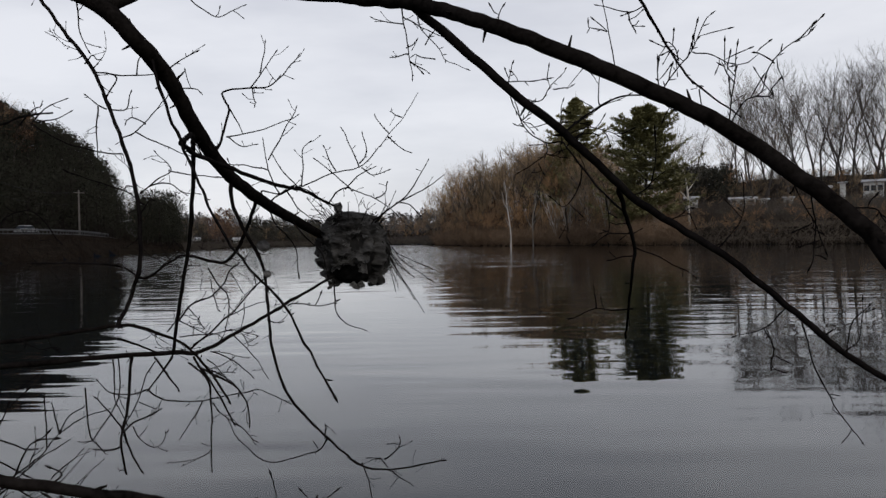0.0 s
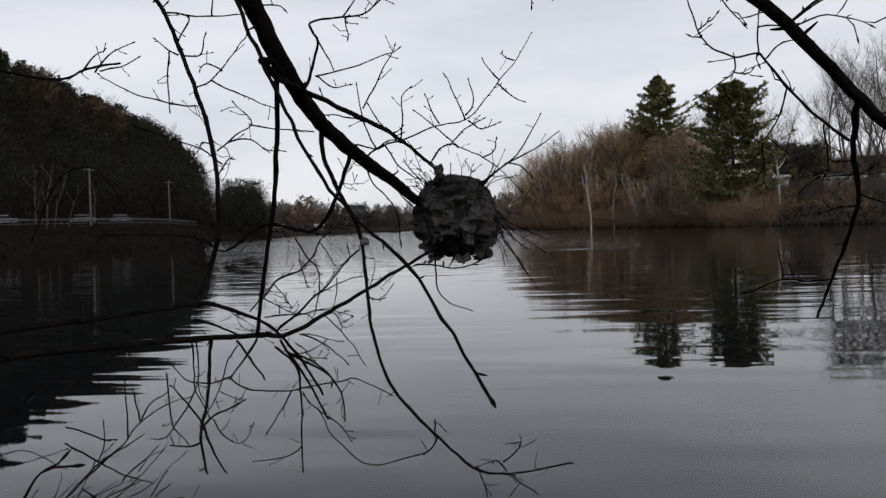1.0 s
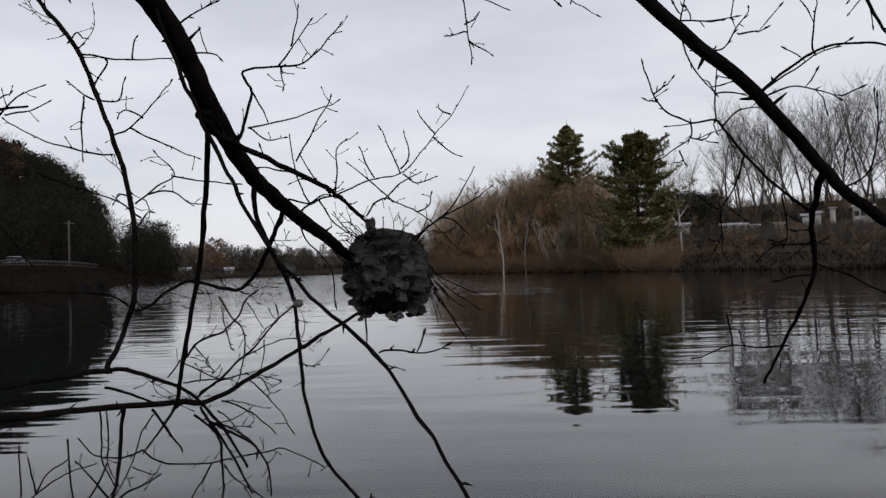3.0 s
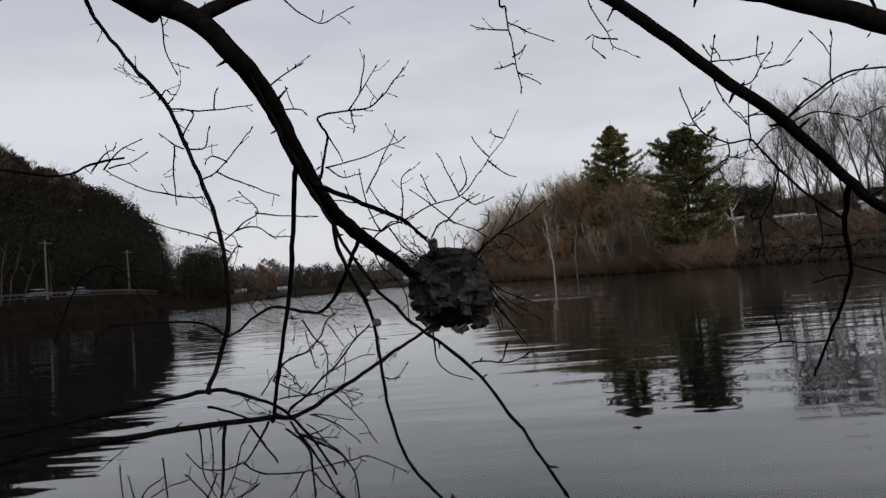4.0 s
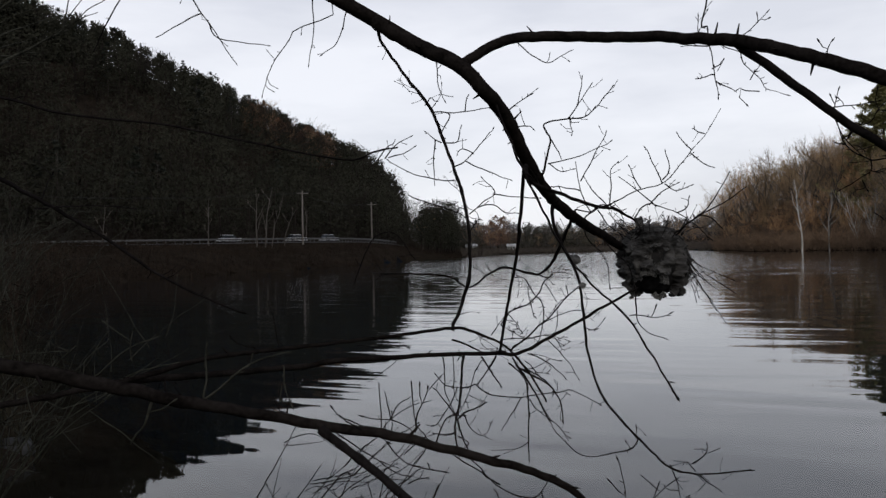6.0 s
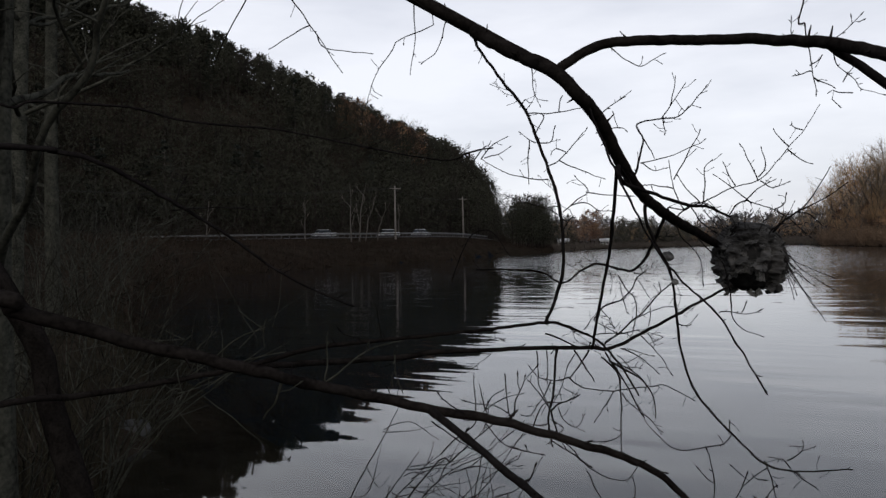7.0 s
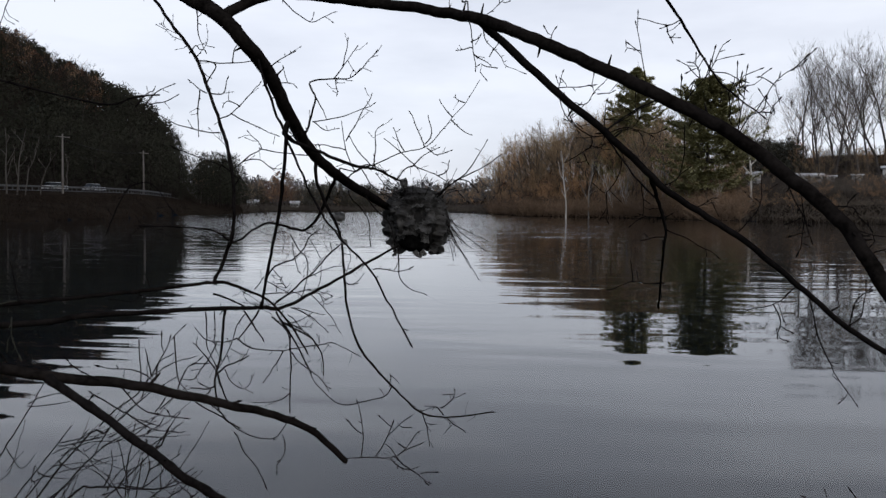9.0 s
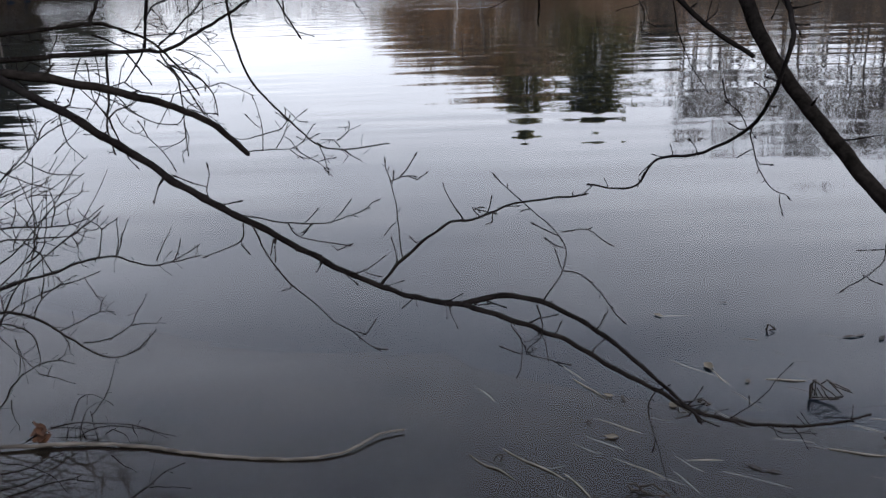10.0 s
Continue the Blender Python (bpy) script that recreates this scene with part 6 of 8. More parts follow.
branch("twig", B_log_branch, 0.0010, 0.0006, (-0.352, 1.091, 1.078), (-0.343, 1.104, 1.111), (-0.331, 1.111, 1.118))
branch("twig", B_log_branch, 0.0010, 0.0006, (-0.376, 1.082, 1.088), (-0.382, 1.082, 1.101), (-0.401, 1.074, 1.112), (-0.429, 1.059, 1.118))
branch("twig", B_log_branch, 0.0010, 0.0006, (-0.435, 1.069, 1.096), (-0.452, 1.061, 1.110), (-0.469, 1.054, 1.125))
branch("twig", B_log_branch, 0.0010, 0.0006, (-0.418, 1.077, 1.090), (-0.393, 1.085, 1.064), (-0.369, 1.094, 1.050), (-0.347, 1.103, 1.047))
branch("twig", B_log_branch, 0.0010, 0.0006, (-0.248, 1.187, 1.006), (-0.243, 1.182, 0.984), (-0.251, 1.172, 0.964))
branch("twig", B_log_branch, 0.0010, 0.0006, (-0.322, 1.105, 1.073), (-0.315, 1.110, 1.082), (-0.322, 1.108, 1.088))
branch("twig", B_arm, 0.0010, 0.0006, (-0.107, 0.934, 0.937), (-0.078, 0.923, 0.883), (-0.035, 0.915, 0.839), (-0.003, 0.908, 0.812), (0.031, 0.901, 0.789))
branch("twig", B_arm, 0.0010, 0.0006, (-0.112, 0.930, 0.946), (-0.069, 0.937, 0.934), (-0.015, 0.945, 0.929), (0.021, 0.953, 0.941), (0.036, 0.957, 0.950))
branch("twig", B_arm, 0.0028, 0.0014, (0.033, 1.022, 0.821), (0.063, 1.036, 0.852), (0.116, 1.050, 0.889), (0.164, 1.051, 0.898), (0.209, 1.053, 0.916), (0.295, 1.044, 0.927))
branch("twig", B_arm, 0.0010, 0.0006, (0.062, 1.022, 0.857), (0.057, 1.036, 0.903), (0.049, 1.049, 0.952), (0.044, 1.054, 0.973))
branch("twig", B_arm, 0.0010, 0.0006, (0.161, 0.981, 0.921), (0.154, 0.983, 0.928), (0.158, 0.984, 0.931))
branch("twig", B_arm, 0.0010, 0.0006, (0.141, 0.994, 0.913), (0.127, 1.001, 0.936), (0.118, 1.005, 0.952))
branch("twig", B_arm, 0.0036, 0.0019, (0.137, 0.946, 0.822), (0.178, 0.947, 0.830), (0.232, 0.939, 0.824), (0.277, 0.923, 0.804), (0.320, 0.900, 0.777), (0.355, 0.877, 0.751), (0.396, 0.844, 0.717))
branch("twig", B_arm, 0.0010, 0.0006, (0.227, 0.901, 0.841), (0.250, 0.911, 0.874), (0.253, 0.921, 0.904), (0.217, 0.938, 0.941), (0.179, 0.950, 0.975))
branch("twig", B_arm, 0.0010, 0.0006, (0.252, 0.910, 0.874), (0.278, 0.902, 0.866), (0.298, 0.889, 0.843), (0.312, 0.878, 0.826))
branch("twig", B_arm, 0.0010, 0.0006, (0.253, 0.938, 0.912), (0.282, 0.934, 0.914), (0.304, 0.925, 0.901))
branch("twig", B_arm, 0.0010, 0.0006, (-0.112, 0.928, 0.937), (-0.116, 0.921, 0.919), (-0.149, 0.907, 0.907))
branch("twig", B_arm, 0.0010, 0.0006, (0.373, 0.933, 0.700), (0.362, 0.924, 0.678), (0.371, 0.896, 0.639), (0.382, 0.869, 0.605))
branch("twig", B_arm, 0.0012, 0.0006, (0.504, 1.018, 0.606), (0.548, 1.020, 0.641), (0.582, 1.026, 0.680))
branch("twig", B_arm, 0.0010, 0.0006, (-0.068, 0.964, 0.925), (-0.056, 0.961, 0.908), (-0.004, 0.965, 0.895))
branch("twig", B_arm, 0.0010, 0.0006, (0.222, 0.913, 0.832), (0.227, 0.899, 0.802), (0.210, 0.891, 0.781), (0.241, 0.881, 0.772))
branch("twig", B_arm, 0.0010, 0.0006, (0.192, 0.916, 0.809), (0.204, 0.901, 0.780), (0.199, 0.890, 0.756))
branch("twig", B_arm, 0.0010, 0.0006, (0.050, 1.034, 0.955), (0.065, 1.036, 0.960), (0.079, 1.037, 0.960))
branch("twig", B_m1, 0.0016, 0.0008, (-1.130, 1.182, 1.410), (-1.074, 1.243, 1.414), (-1.021, 1.295, 1.409))
branch("twig", B_m1, 0.0016, 0.0008, (-1.123, 1.189, 1.423), (-1.114, 1.196, 1.455), (-1.108, 1.200, 1.468))
branch("twig", B_u2, 0.0023, 0.0012, (-1.285, 1.833, 1.921), (-1.273, 1.855, 1.885), (-1.176, 1.931, 1.871))
branch("twig", B_u2, 0.0023, 0.0012, (-1.295, 1.818, 1.942), (-1.332, 1.795, 1.920), (-1.385, 1.762, 1.882))
branch("twig", B_limb, 0.0017, 0.0009, (-0.852, 1.634, 1.891), (-0.861, 1.655, 1.805), (-0.880, 1.663, 1.730))
branch("twig", B_limb, 0.0016, 0.0009, (-0.793, 1.690, 1.851), (-0.823, 1.690, 1.778), (-0.852, 1.674, 1.750))
branch("twig", B_bough, 0.0014, 0.0007, (0.554, 1.662, 1.177), (0.521, 1.669, 1.142), (0.478, 1.678, 1.129))
branch("twig", B_bough, 0.0014, 0.0007, (0.492, 1.591, 1.150), (0.503, 1.584, 1.119), (0.498, 1.582, 1.097))
branch("twig", B_bough, 0.0014, 0.0007, (0.577, 1.669, 1.158), (0.588, 1.658, 1.091), (0.613, 1.638, 1.024), (0.641, 1.617, 0.976))
branch("twig", B_bough, 0.0014, 0.0008, (0.657, 1.693, 1.094), (0.666, 1.696, 1.142), (0.689, 1.691, 1.170))
branch("twig", B_bough, 0.0014, 0.0008, (0.650, 1.691, 1.099), (0.672, 1.685, 1.120), (0.680, 1.688, 1.181))
branch("twig", B_limb_right, 0.0011, 0.0006, (0.607, 1.035, 0.989), (0.631, 1.025, 0.994), (0.665, 1.007, 1.000))
branch("twig", B_limb_right, 0.0012, 0.0006, (0.665, 0.955, 0.904), (0.646, 0.956, 0.884), (0.636, 0.946, 0.855), (0.601, 0.951, 0.824))
branch("twig", B_limb_right, 0.0010, 0.0006, (0.517, 1.191, 1.204), (0.553, 1.175, 1.181), (0.579, 1.158, 1.148), (0.596, 1.146, 1.115))
branch("twig", B_limb_right, 0.0010, 0.0006, (0.496, 1.219, 1.256), (0.531, 1.208, 1.265), (0.565, 1.196, 1.273))
branch("twig", B_h2, 0.0021, 0.0011, (-0.100, 2.210, 1.795), (-0.135, 2.208, 1.800), (-0.169, 2.204, 1.809))
branch("twig", B_h2, 0.0021, 0.0011, (-0.099, 2.206, 1.810), (-0.066, 2.211, 1.791), (-0.015, 2.217, 1.766))
branch("twig", B_h2, 0.0021, 0.0011, (-0.091, 2.227, 1.728), (-0.112, 2.228, 1.724), (-0.128, 2.228, 1.723))
branch("twig", B_h2, 0.0021, 0.0011, (-0.088, 2.231, 1.713), (-0.069, 2.233, 1.701), (-0.047, 2.236, 1.687))
branch("twig", B_h2, 0.0021, 0.0011, (-0.095, 2.224, 1.742), (-0.080, 2.222, 1.750), (-0.071, 2.221, 1.756))
branch("twig", B_w1, 0.0033, 0.0017, (-1.348, 2.832, 0.650), (-1.360, 2.850, 0.741), (-1.370, 2.862, 0.819))
branch("twig", B_w1, 0.0033, 0.0018, (-1.322, 2.861, 0.692), (-1.338, 2.865, 0.747), (-1.348, 2.868, 0.786))
branch("twig", B_w1, 0.0033, 0.0018, (-1.322, 2.861, 0.692), (-1.305, 2.883, 0.739), (-1.267, 2.912, 0.767))

# fine twiglets that stand along the thicker branches
# pale dead twigs that stand up from the leaning bough
branch("twig", low_tree, 0.0018, 0.0008, (-0.579, 0.951, 1.152), (-0.544, 0.951, 1.175), (-0.511, 0.951, 1.196), (-0.466, 0.951, 1.209), mat=LICHEN)
branch("twig", low_tree, 0.0016, 0.0007, (-0.581, 0.951, 1.153), (-0.577, 0.951, 1.179), (-0.576, 0.951, 1.210), mat=LICHEN)
branch("twig", low_tree, 0.0021, 0.0010, (-0.611, 0.900, 1.156), (-0.619, 0.900, 1.135), (-0.638, 0.900, 1.115), mat=LICHEN)
branch("twig", low_tree, 0.0010, 0.0006, (-0.622, 0.884, 1.205), (-0.625, 0.884, 1.222), (-0.619, 0.884, 1.238), mat=LICHEN)
branch("twig", low_tree, 0.0010, 0.0006, (-0.516, 1.019, 1.182), (-0.517, 1.019, 1.160), (-0.508, 1.019, 1.138), mat=LICHEN)
branch("twig", low_tree, 0.0010, 0.0006, (-0.708, 0.821, 1.181), (-0.705, 0.821, 1.164), (-0.701, 0.821, 1.149), mat=LICHEN)
branch("twig", low_tree, 0.0042, 0.0021, (-3.141, 2.500, 0.115), (-3.008, 2.500, 0.295), (-2.835, 2.500, 0.505), (-2.638, 2.500, 0.659), mat=LICHEN)
branch("twig", low_tree, 0.0021, 0.0010, (-2.659, 2.500, 0.703), (-2.606, 2.500, 0.635), (-2.523, 2.500, 0.569), mat=LICHEN)
branch("twig", low_tree, 0.0028, 0.0014, (-2.749, 2.200, 0.265), (-2.879, 2.200, 0.361), (-2.968, 2.200, 0.443), mat=LICHEN)
branch("twig", low_tree, 0.0031, 0.0021, (-3.089, 2.300, 0.868), (-3.044, 2.300, 0.720), (-2.998, 2.300, 0.596), (-3.015, 2.300, 0.255), mat=LICHEN)
branch("twig", low_tree, 0.0021, 0.0010, (-3.117, 2.300, 0.416), (-3.057, 2.300, 0.461), (-3.008, 2.300, 0.500), mat=LICHEN)


def twiglets(parent, count, seed, reach, r, low=-0.3):
    rnd = random.Random(seed)
    me = parent.data
    vs = [v.co.copy() for v in me.vertices]
    for i in range(count):
        a = rnd.choice(vs)
        d = Vector((rnd.gauss(0, 1), rnd.gauss(0, 0.5), rnd.uniform(low, 1.0))).normalized()
        n_ = reach * rnd.uniform(0.4, 1.0)
        b = a + d * n_ * 0.5 + Vector((rnd.gauss(0, 1), rnd.gauss(0, 1), rnd.gauss(0, 1))) * n_ * 0.10
        c = b + (d + Vector((rnd.gauss(0, 0.4), rnd.gauss(0, 0.4), rnd.gauss(0.15, 0.4)))).normalized() * n_ * 0.5
        branch("twig", parent, r * 0.85, r * 0.4, tuple(a), tuple(b), tuple(c))


twiglets(B_low_b, 16, 11, 0.11, 0.0013, -0.9)
twiglets(B_low_a, 16, 12, 0.12, 0.0015, -0.6)
twiglets(B_twig_loop, 20, 13, 0.10, 0.0012, -0.8)
twiglets(B_twig_left, 8, 14, 0.09, 0.0013, -0.4)
twiglets(B_q, 8, 16, 0.12, 0.0017, -0.2)
twiglets(B_log_branch, 6, 17, 0.09, 0.0017, -0.6)
twiglets(B_arm, 3, 18, 0.05, 0.0013, -0.2)

# ---------------------------------------------------------------- the hornet nest
NEST = Vector((-0.303, 2.650, 1.278))


def nest_radius(th, z):
    """Horizontal reach of the paper shell at the height z (-1 to 1), by bearing."""
    prof = lerp_table([(-1.0, 0.060), (-0.9, 0.078), (-0.7, 0.092), (-0.2, 0.101), (0.25, 0.100), (0.55, 0.092), (0.78, 0.074), (0.92, 0.048), (1.0, 0.012)], z)
    p = Vector((math.cos(th), math.sin(th), z * 1.1))
    square = 1 + 0.05 * math.cos(4 * th + 0.6)
    return 0.95 * prof * square * (1 + 0.10 * noise.noise(p * 1.9) + 0.05 * noise.noise(p * 5.0))


def paper_relief(p, z):
    """Overlapping torn layers: flat shingled sheets above, loose swirling folds with hollows between them below."""
    warp = noise.noise_vector(p * 24.0) * 0.020 + noise.noise_vector(p * 70.0) * 0.005
    q = p + warp
    k = max(0.0, min(1.0, (z - 0.05) / 0.35))
    step = (q.z * 62.0 + 1.6 * noise.noise(p * 26.0)) % 1.0
    sheets = 0.0075 * (step - 0.5) - 0.004 * max(0.0, 0.12 - step) / 0.12
    fold = 1 - abs(noise.noise(q * 24.0)) * 2.4
    fine = 1 - abs(noise.noise(q * 48.0)) * 2.0
    folds = 0.030 * max(-0.8, fold) + 0.010 * fine - 0.022
    s = k * sheets + (1 - k) * folds
    for c, r, depth in ((Vector((0.024, -0.094, 0.012)), 0.036, 0.034), (Vector((-0.054, -0.078, 0.002)), 0.020, 0.022), (Vector((0.066, -0.060, -0.030)), 0.022, 0.022), (Vector((-0.020, -0.090, -0.040)), 0.024, 0.018)):
        s -= depth * max(0.0, 1 - ((p - c).length / r) ** 2)
    return s + 0.004 * noise.noise(p * 80) + 0.002 * noise.noise(p * 190) + 0.008 * noise.noise(p * 14)


nest = thing("hornet_nest", NEST.x, NEST.y, NEST.z, "torn grey papery hornet nest wrapped round a branch end", "hornet nest")
verts, faces = [], []
cols, rows = 200, 130
for j in range(rows + 1):
    z = -1 + 2 * j / rows
    fade = min(1.0, (1.0 - z) / 0.15)
    for i in range(cols):
        th = 2 * math.pi * i / cols
        r = nest_radius(th, z)
        out = Vector((math.cos(th), math.sin(th), 0.35 * z))
        p = Vector((math.cos(th) * r, math.sin(th) * r, z * 0.104))
        q = p + Vector((-0.010, -0.010, 0)) * max(0.0, z) ** 2 + out * paper_relief(p, z) * fade
        if z < -0.6:
            q.z += (-0.6 - z) * 2.5 * (0.018 * noise.noise(Vector((math.cos(th) * 2.5, math.sin(th) * 2.5, 1))) + 0.010 * noise.noise(Vector((math.cos(th) * 8, math.sin(th) * 8, 1))) + 0.005 * noise.noise(Vector((math.cos(th) * 22, math.sin(th) * 22, 1))))
        verts.append(q)
for j in range(rows):
    for i in range(cols):
        i2 = (i + 1) % cols
        q = verts[j * cols + i]
        tear = ((q.x + 0.006) / 0.064) ** 2 + ((q.z + 0.074) / 0.046) ** 2 + 0.7 * noise.noise(q * 40) + 0.4 * noise.noise(q * 110)
        if q.y < -0.02 and tear < 1.0:
            continue
        faces.append((j * cols + i, j * cols + i2, (j + 1) * cols + i2, (j + 1) * cols + i))
faces.append(tuple(rows * cols + i for i in range(cols)))
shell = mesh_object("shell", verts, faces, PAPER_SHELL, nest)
solid = shell.modifiers.new("thickness", "SOLIDIFY")
solid.thickness, solid.offset = 0.003, -1
# the inner envelope shown through the torn base; hollow's shade is in its colour
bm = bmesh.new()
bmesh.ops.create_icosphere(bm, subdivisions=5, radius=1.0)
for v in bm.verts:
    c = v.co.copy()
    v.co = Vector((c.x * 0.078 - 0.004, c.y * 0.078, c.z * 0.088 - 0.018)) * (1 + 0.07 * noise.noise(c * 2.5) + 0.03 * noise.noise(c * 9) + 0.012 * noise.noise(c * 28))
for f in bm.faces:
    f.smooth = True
part("inner_envelope", bm, PAPER_SHADED, nest, "smooth inner envelope showing through the torn base, hollow's shade in its colour")
# the paper stub above
v, f = [], []
tube(v, f, flow([(-0.034, -0.028, 0.082), (-0.036, -0.032, 0.100), (-0.038, -0.034, 0.112), (-0.034, -0.034, 0.124)], 5), [0.030, 0.024, 0.019, 0.015, 0.0125, 0.011, 0.0105, 0.011, 0.012, 0.0125, 0.0128, 0.0128, 0.0122, 0.0115, 0.010, 0.007], 14)
v = [q + noise.noise_vector(q * 120) * 0.003 for q in v]
mesh_object("stub", v, f, PAPER, nest, "dark paper stub at the top")


def flake_mesh(seed):
    """A curled scrap of layered paper with a torn edge; x along, y across, z out."""
    rnd = random.Random(seed)
    v, f = [], []
    nu, nv = 8, 7
    for b in range(nv):
        for a in range(nu):
            u, w = a / (nu - 1) - 0.5, b / (nv - 1)
            edge = 1 + 0.35 * noise.noise(Vector((u * 5, w * 3, seed * 1.7)))
            x = u * edge * (1 - 0.25 * w)
            y = -w * (0.8 + 0.35 * noise.noise(Vector((u * 6, seed * 3.1, 0.5))))
            z = (0.15 + 0.45 * ((seed * 37) % 10) / 10) * w * w + 0.22 * math.sin(w * 4 + seed + u * 3) * (0.6 - abs(u)) + 0.28 * noise.noise(Vector((u * 3.5, w * 3.5, seed * 2.3)))
            v.append((x, y, z))
    for b in range(nv - 1):
        for a in range(nu - 1):
            q = b * nu + a
            f.append((q, q + 1, q + nu + 1, q + nu))
    me = bpy.data.meshes.new("paper_flake")
    me.from_pydata(v, [], f)
    me.materials.append(PAPER)
    return me


flakes = [flake_mesh(s) for s in range(14)]
rnd = random.Random(77)
for i in range(150):
    z = rnd.uniform(-0.9, 0.86)
    if z < 0.2 and i % 2:
        continue
    th = rnd.uniform(0, 2 * math.pi)
    r = nest_radius(th, z)
    p = Vector((math.cos(th) * r, math.sin(th) * r, z * 0.104))
    if p.y < -0.02 and ((p.x + 0.006) / 0.066) ** 2 + ((p.z + 0.074) / 0.048) ** 2 < 1.0:
        continue
    out = Vector((math.cos(th), math.sin(th), z * 0.6)).normalized()
    across = Vector((-math.sin(th), math.cos(th), 0))
    up = out.cross(across)
    turn = Matrix((across, up, out)).transposed().to_4x4()
    s = rnd.uniform(0.008, 0.016) if z > 0.2 else rnd.uniform(0.010, 0.026)
    o = new("paper_flake", flakes[rnd.randrange(14)])
    o.parent = nest
    tilt = rnd.uniform(-20, 20) if z > 0.15 else rnd.uniform(-65, 65)
    lift = rnd.uniform(-12, 12) if z > 0.15 else rnd.uniform(-8, 40)
    o.matrix_basis = Matrix.Translation(p + Vector((-0.010, -0.010, 0)) * max(0.0, z) ** 2 - out * 0.003 + up * s * 0.4) @ turn @ pose(0, 0, 0, lift, rnd.uniform(-14, 14), tilt) @ Matrix.Diagonal((s * (rnd.uniform(1.8, 3.2) if z > 0.2 else rnd.uniform(0.9, 1.7)), s, s * rnd.uniform(0.5, 1.0), 1))

# curled lips of paper round the torn base, and flaps that hang below the rim
rnd = random.Random(78)
for i in range(19):
    hang = i >= 16
    w = radians(rnd.uniform(10, 170))
    th = rnd.uniform(-2.9, -0.25) if hang else math.atan2(-1.0, (-0.006 + 0.064 * math.cos(w)) / 0.09)
    zz = -0.098 + rnd.uniform(-0.004, 0.014) if hang else -0.074 + 0.046 * math.sin(w)
    rr = (0.080 if hang else 0.096) + rnd.uniform(-0.008, 0.004)
    out = Vector((math.cos(th), math.sin(th), -0.2)).normalized()
    p = Vector((math.cos(th) * rr, math.sin(th) * rr, zz))
    across = Vector((-math.sin(th), math.cos(th), 0))
    turn = Matrix((across, out.cross(across), out)).transposed().to_4x4()
    s = rnd.uniform(0.014, 0.026)
    o = new("paper_flake", flakes[rnd.randrange(14)])
    o.parent = nest
    spin = rnd.uniform(-40, 40) if hang else math.degrees(w) - 90 + rnd.uniform(-30, 30)
    o.matrix_basis = Matrix.Translation(p - out * 0.003) @ turn @ pose(0, 0, 0, rnd.uniform(-25, 10) if hang else rnd.uniform(-10, 35), rnd.uniform(-20, 20), spin) @ Matrix.Diagonal((s * rnd.uniform(0.9, 1.7), s, s * rnd.uniform(0.6, 1.2), 1))

# drooping grass-like twigs caught on the far side of the nest
spray = thing("twig_spray", NEST.x, NEST.y, NEST.z, "fine drooping twigs sticking out beside the nest", "twigs")
rnd = random.Random(31)
for i in range(13):
    a = Vector((0.088 + rnd.uniform(-0.012, 0.008), rnd.uniform(-0.03, 0.04), rnd.uniform(-0.03, 0.03)))
    w = rnd.uniform(0.02, 0.13)
    n_ = rnd.uniform(0.07, 0.19)
    b = a + Vector((w * 0.35, rnd.uniform(-0.02, 0.02), -n_ * 0.35))
    c = a + Vector((w, rnd.uniform(-0.03, 0.03), -n_ * rnd.uniform(0.6, 1.0)))
    branch("twig", spray, 0.0018, 0.0009, tuple(a), tuple(b), tuple(c))
for i in range(26):
    th = rnd.uniform(0, 6.283)
    a = Vector((math.cos(th) * 0.07, math.sin(th) * 0.05 - 0.02, rnd.uniform(0.03, 0.085)))
    b = a + Vector((math.cos(th) * 0.03, 0, rnd.uniform(0.02, 0.05)))
    c = b + Vector((math.cos(th) * rnd.uniform(0, 0.06), rnd.gauss(0, 0.02), rnd.uniform(0.0, 0.05)))
    branch("twig", spray, 0.0016, 0.0008, tuple(a), tuple(b), tuple(c))
# two scraps of nest paper hanging on the twigs
for x, y, z, s, label in ((-0.449, 2.239, 1.288, 0.026, "grey oval scrap of nest paper on a twig"), (-0.388, 2.054, 1.229, 0.014, "small grey paper scrap on a twig")):
    bm = bmesh.new()
    bmesh.ops.create_icosphere(bm, subdivisions=3, radius=0.5)
    for q in bm.verts:
        q.co = Vector((q.co.x * s * 1.25, q.co.y * s * 0.8, q.co.z * s)) * (1 + 0.25 * noise.noise(q.co * 4))
    me = bpy.data.meshes.new("paper_scrap")
    bm.to_mesh(me)
    bm.free()
    me.materials.append(PAPER)
    ob = new("paper_scrap", me)
    ob.matrix_world = pose(x, y, z, 0, 25, 30)
    tagged(ob, label, "paper scrap", "scraps of nest paper")

# the trunk that carries the limb, standing on the bank
v, f = [], []
tube(v, f, flow([(-2.55, -0.35, 0.1), (-2.45, -0.1, 1.2), (-2.40, 0.1, 2.2), (-2.35, 0.15, 2.9), (-2.5, 0.1, 4.2), (-2.7, -0.2, 6.0)], 5), [0.11 - 0.0025 * i for i in range(26)], 14)
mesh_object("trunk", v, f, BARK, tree)

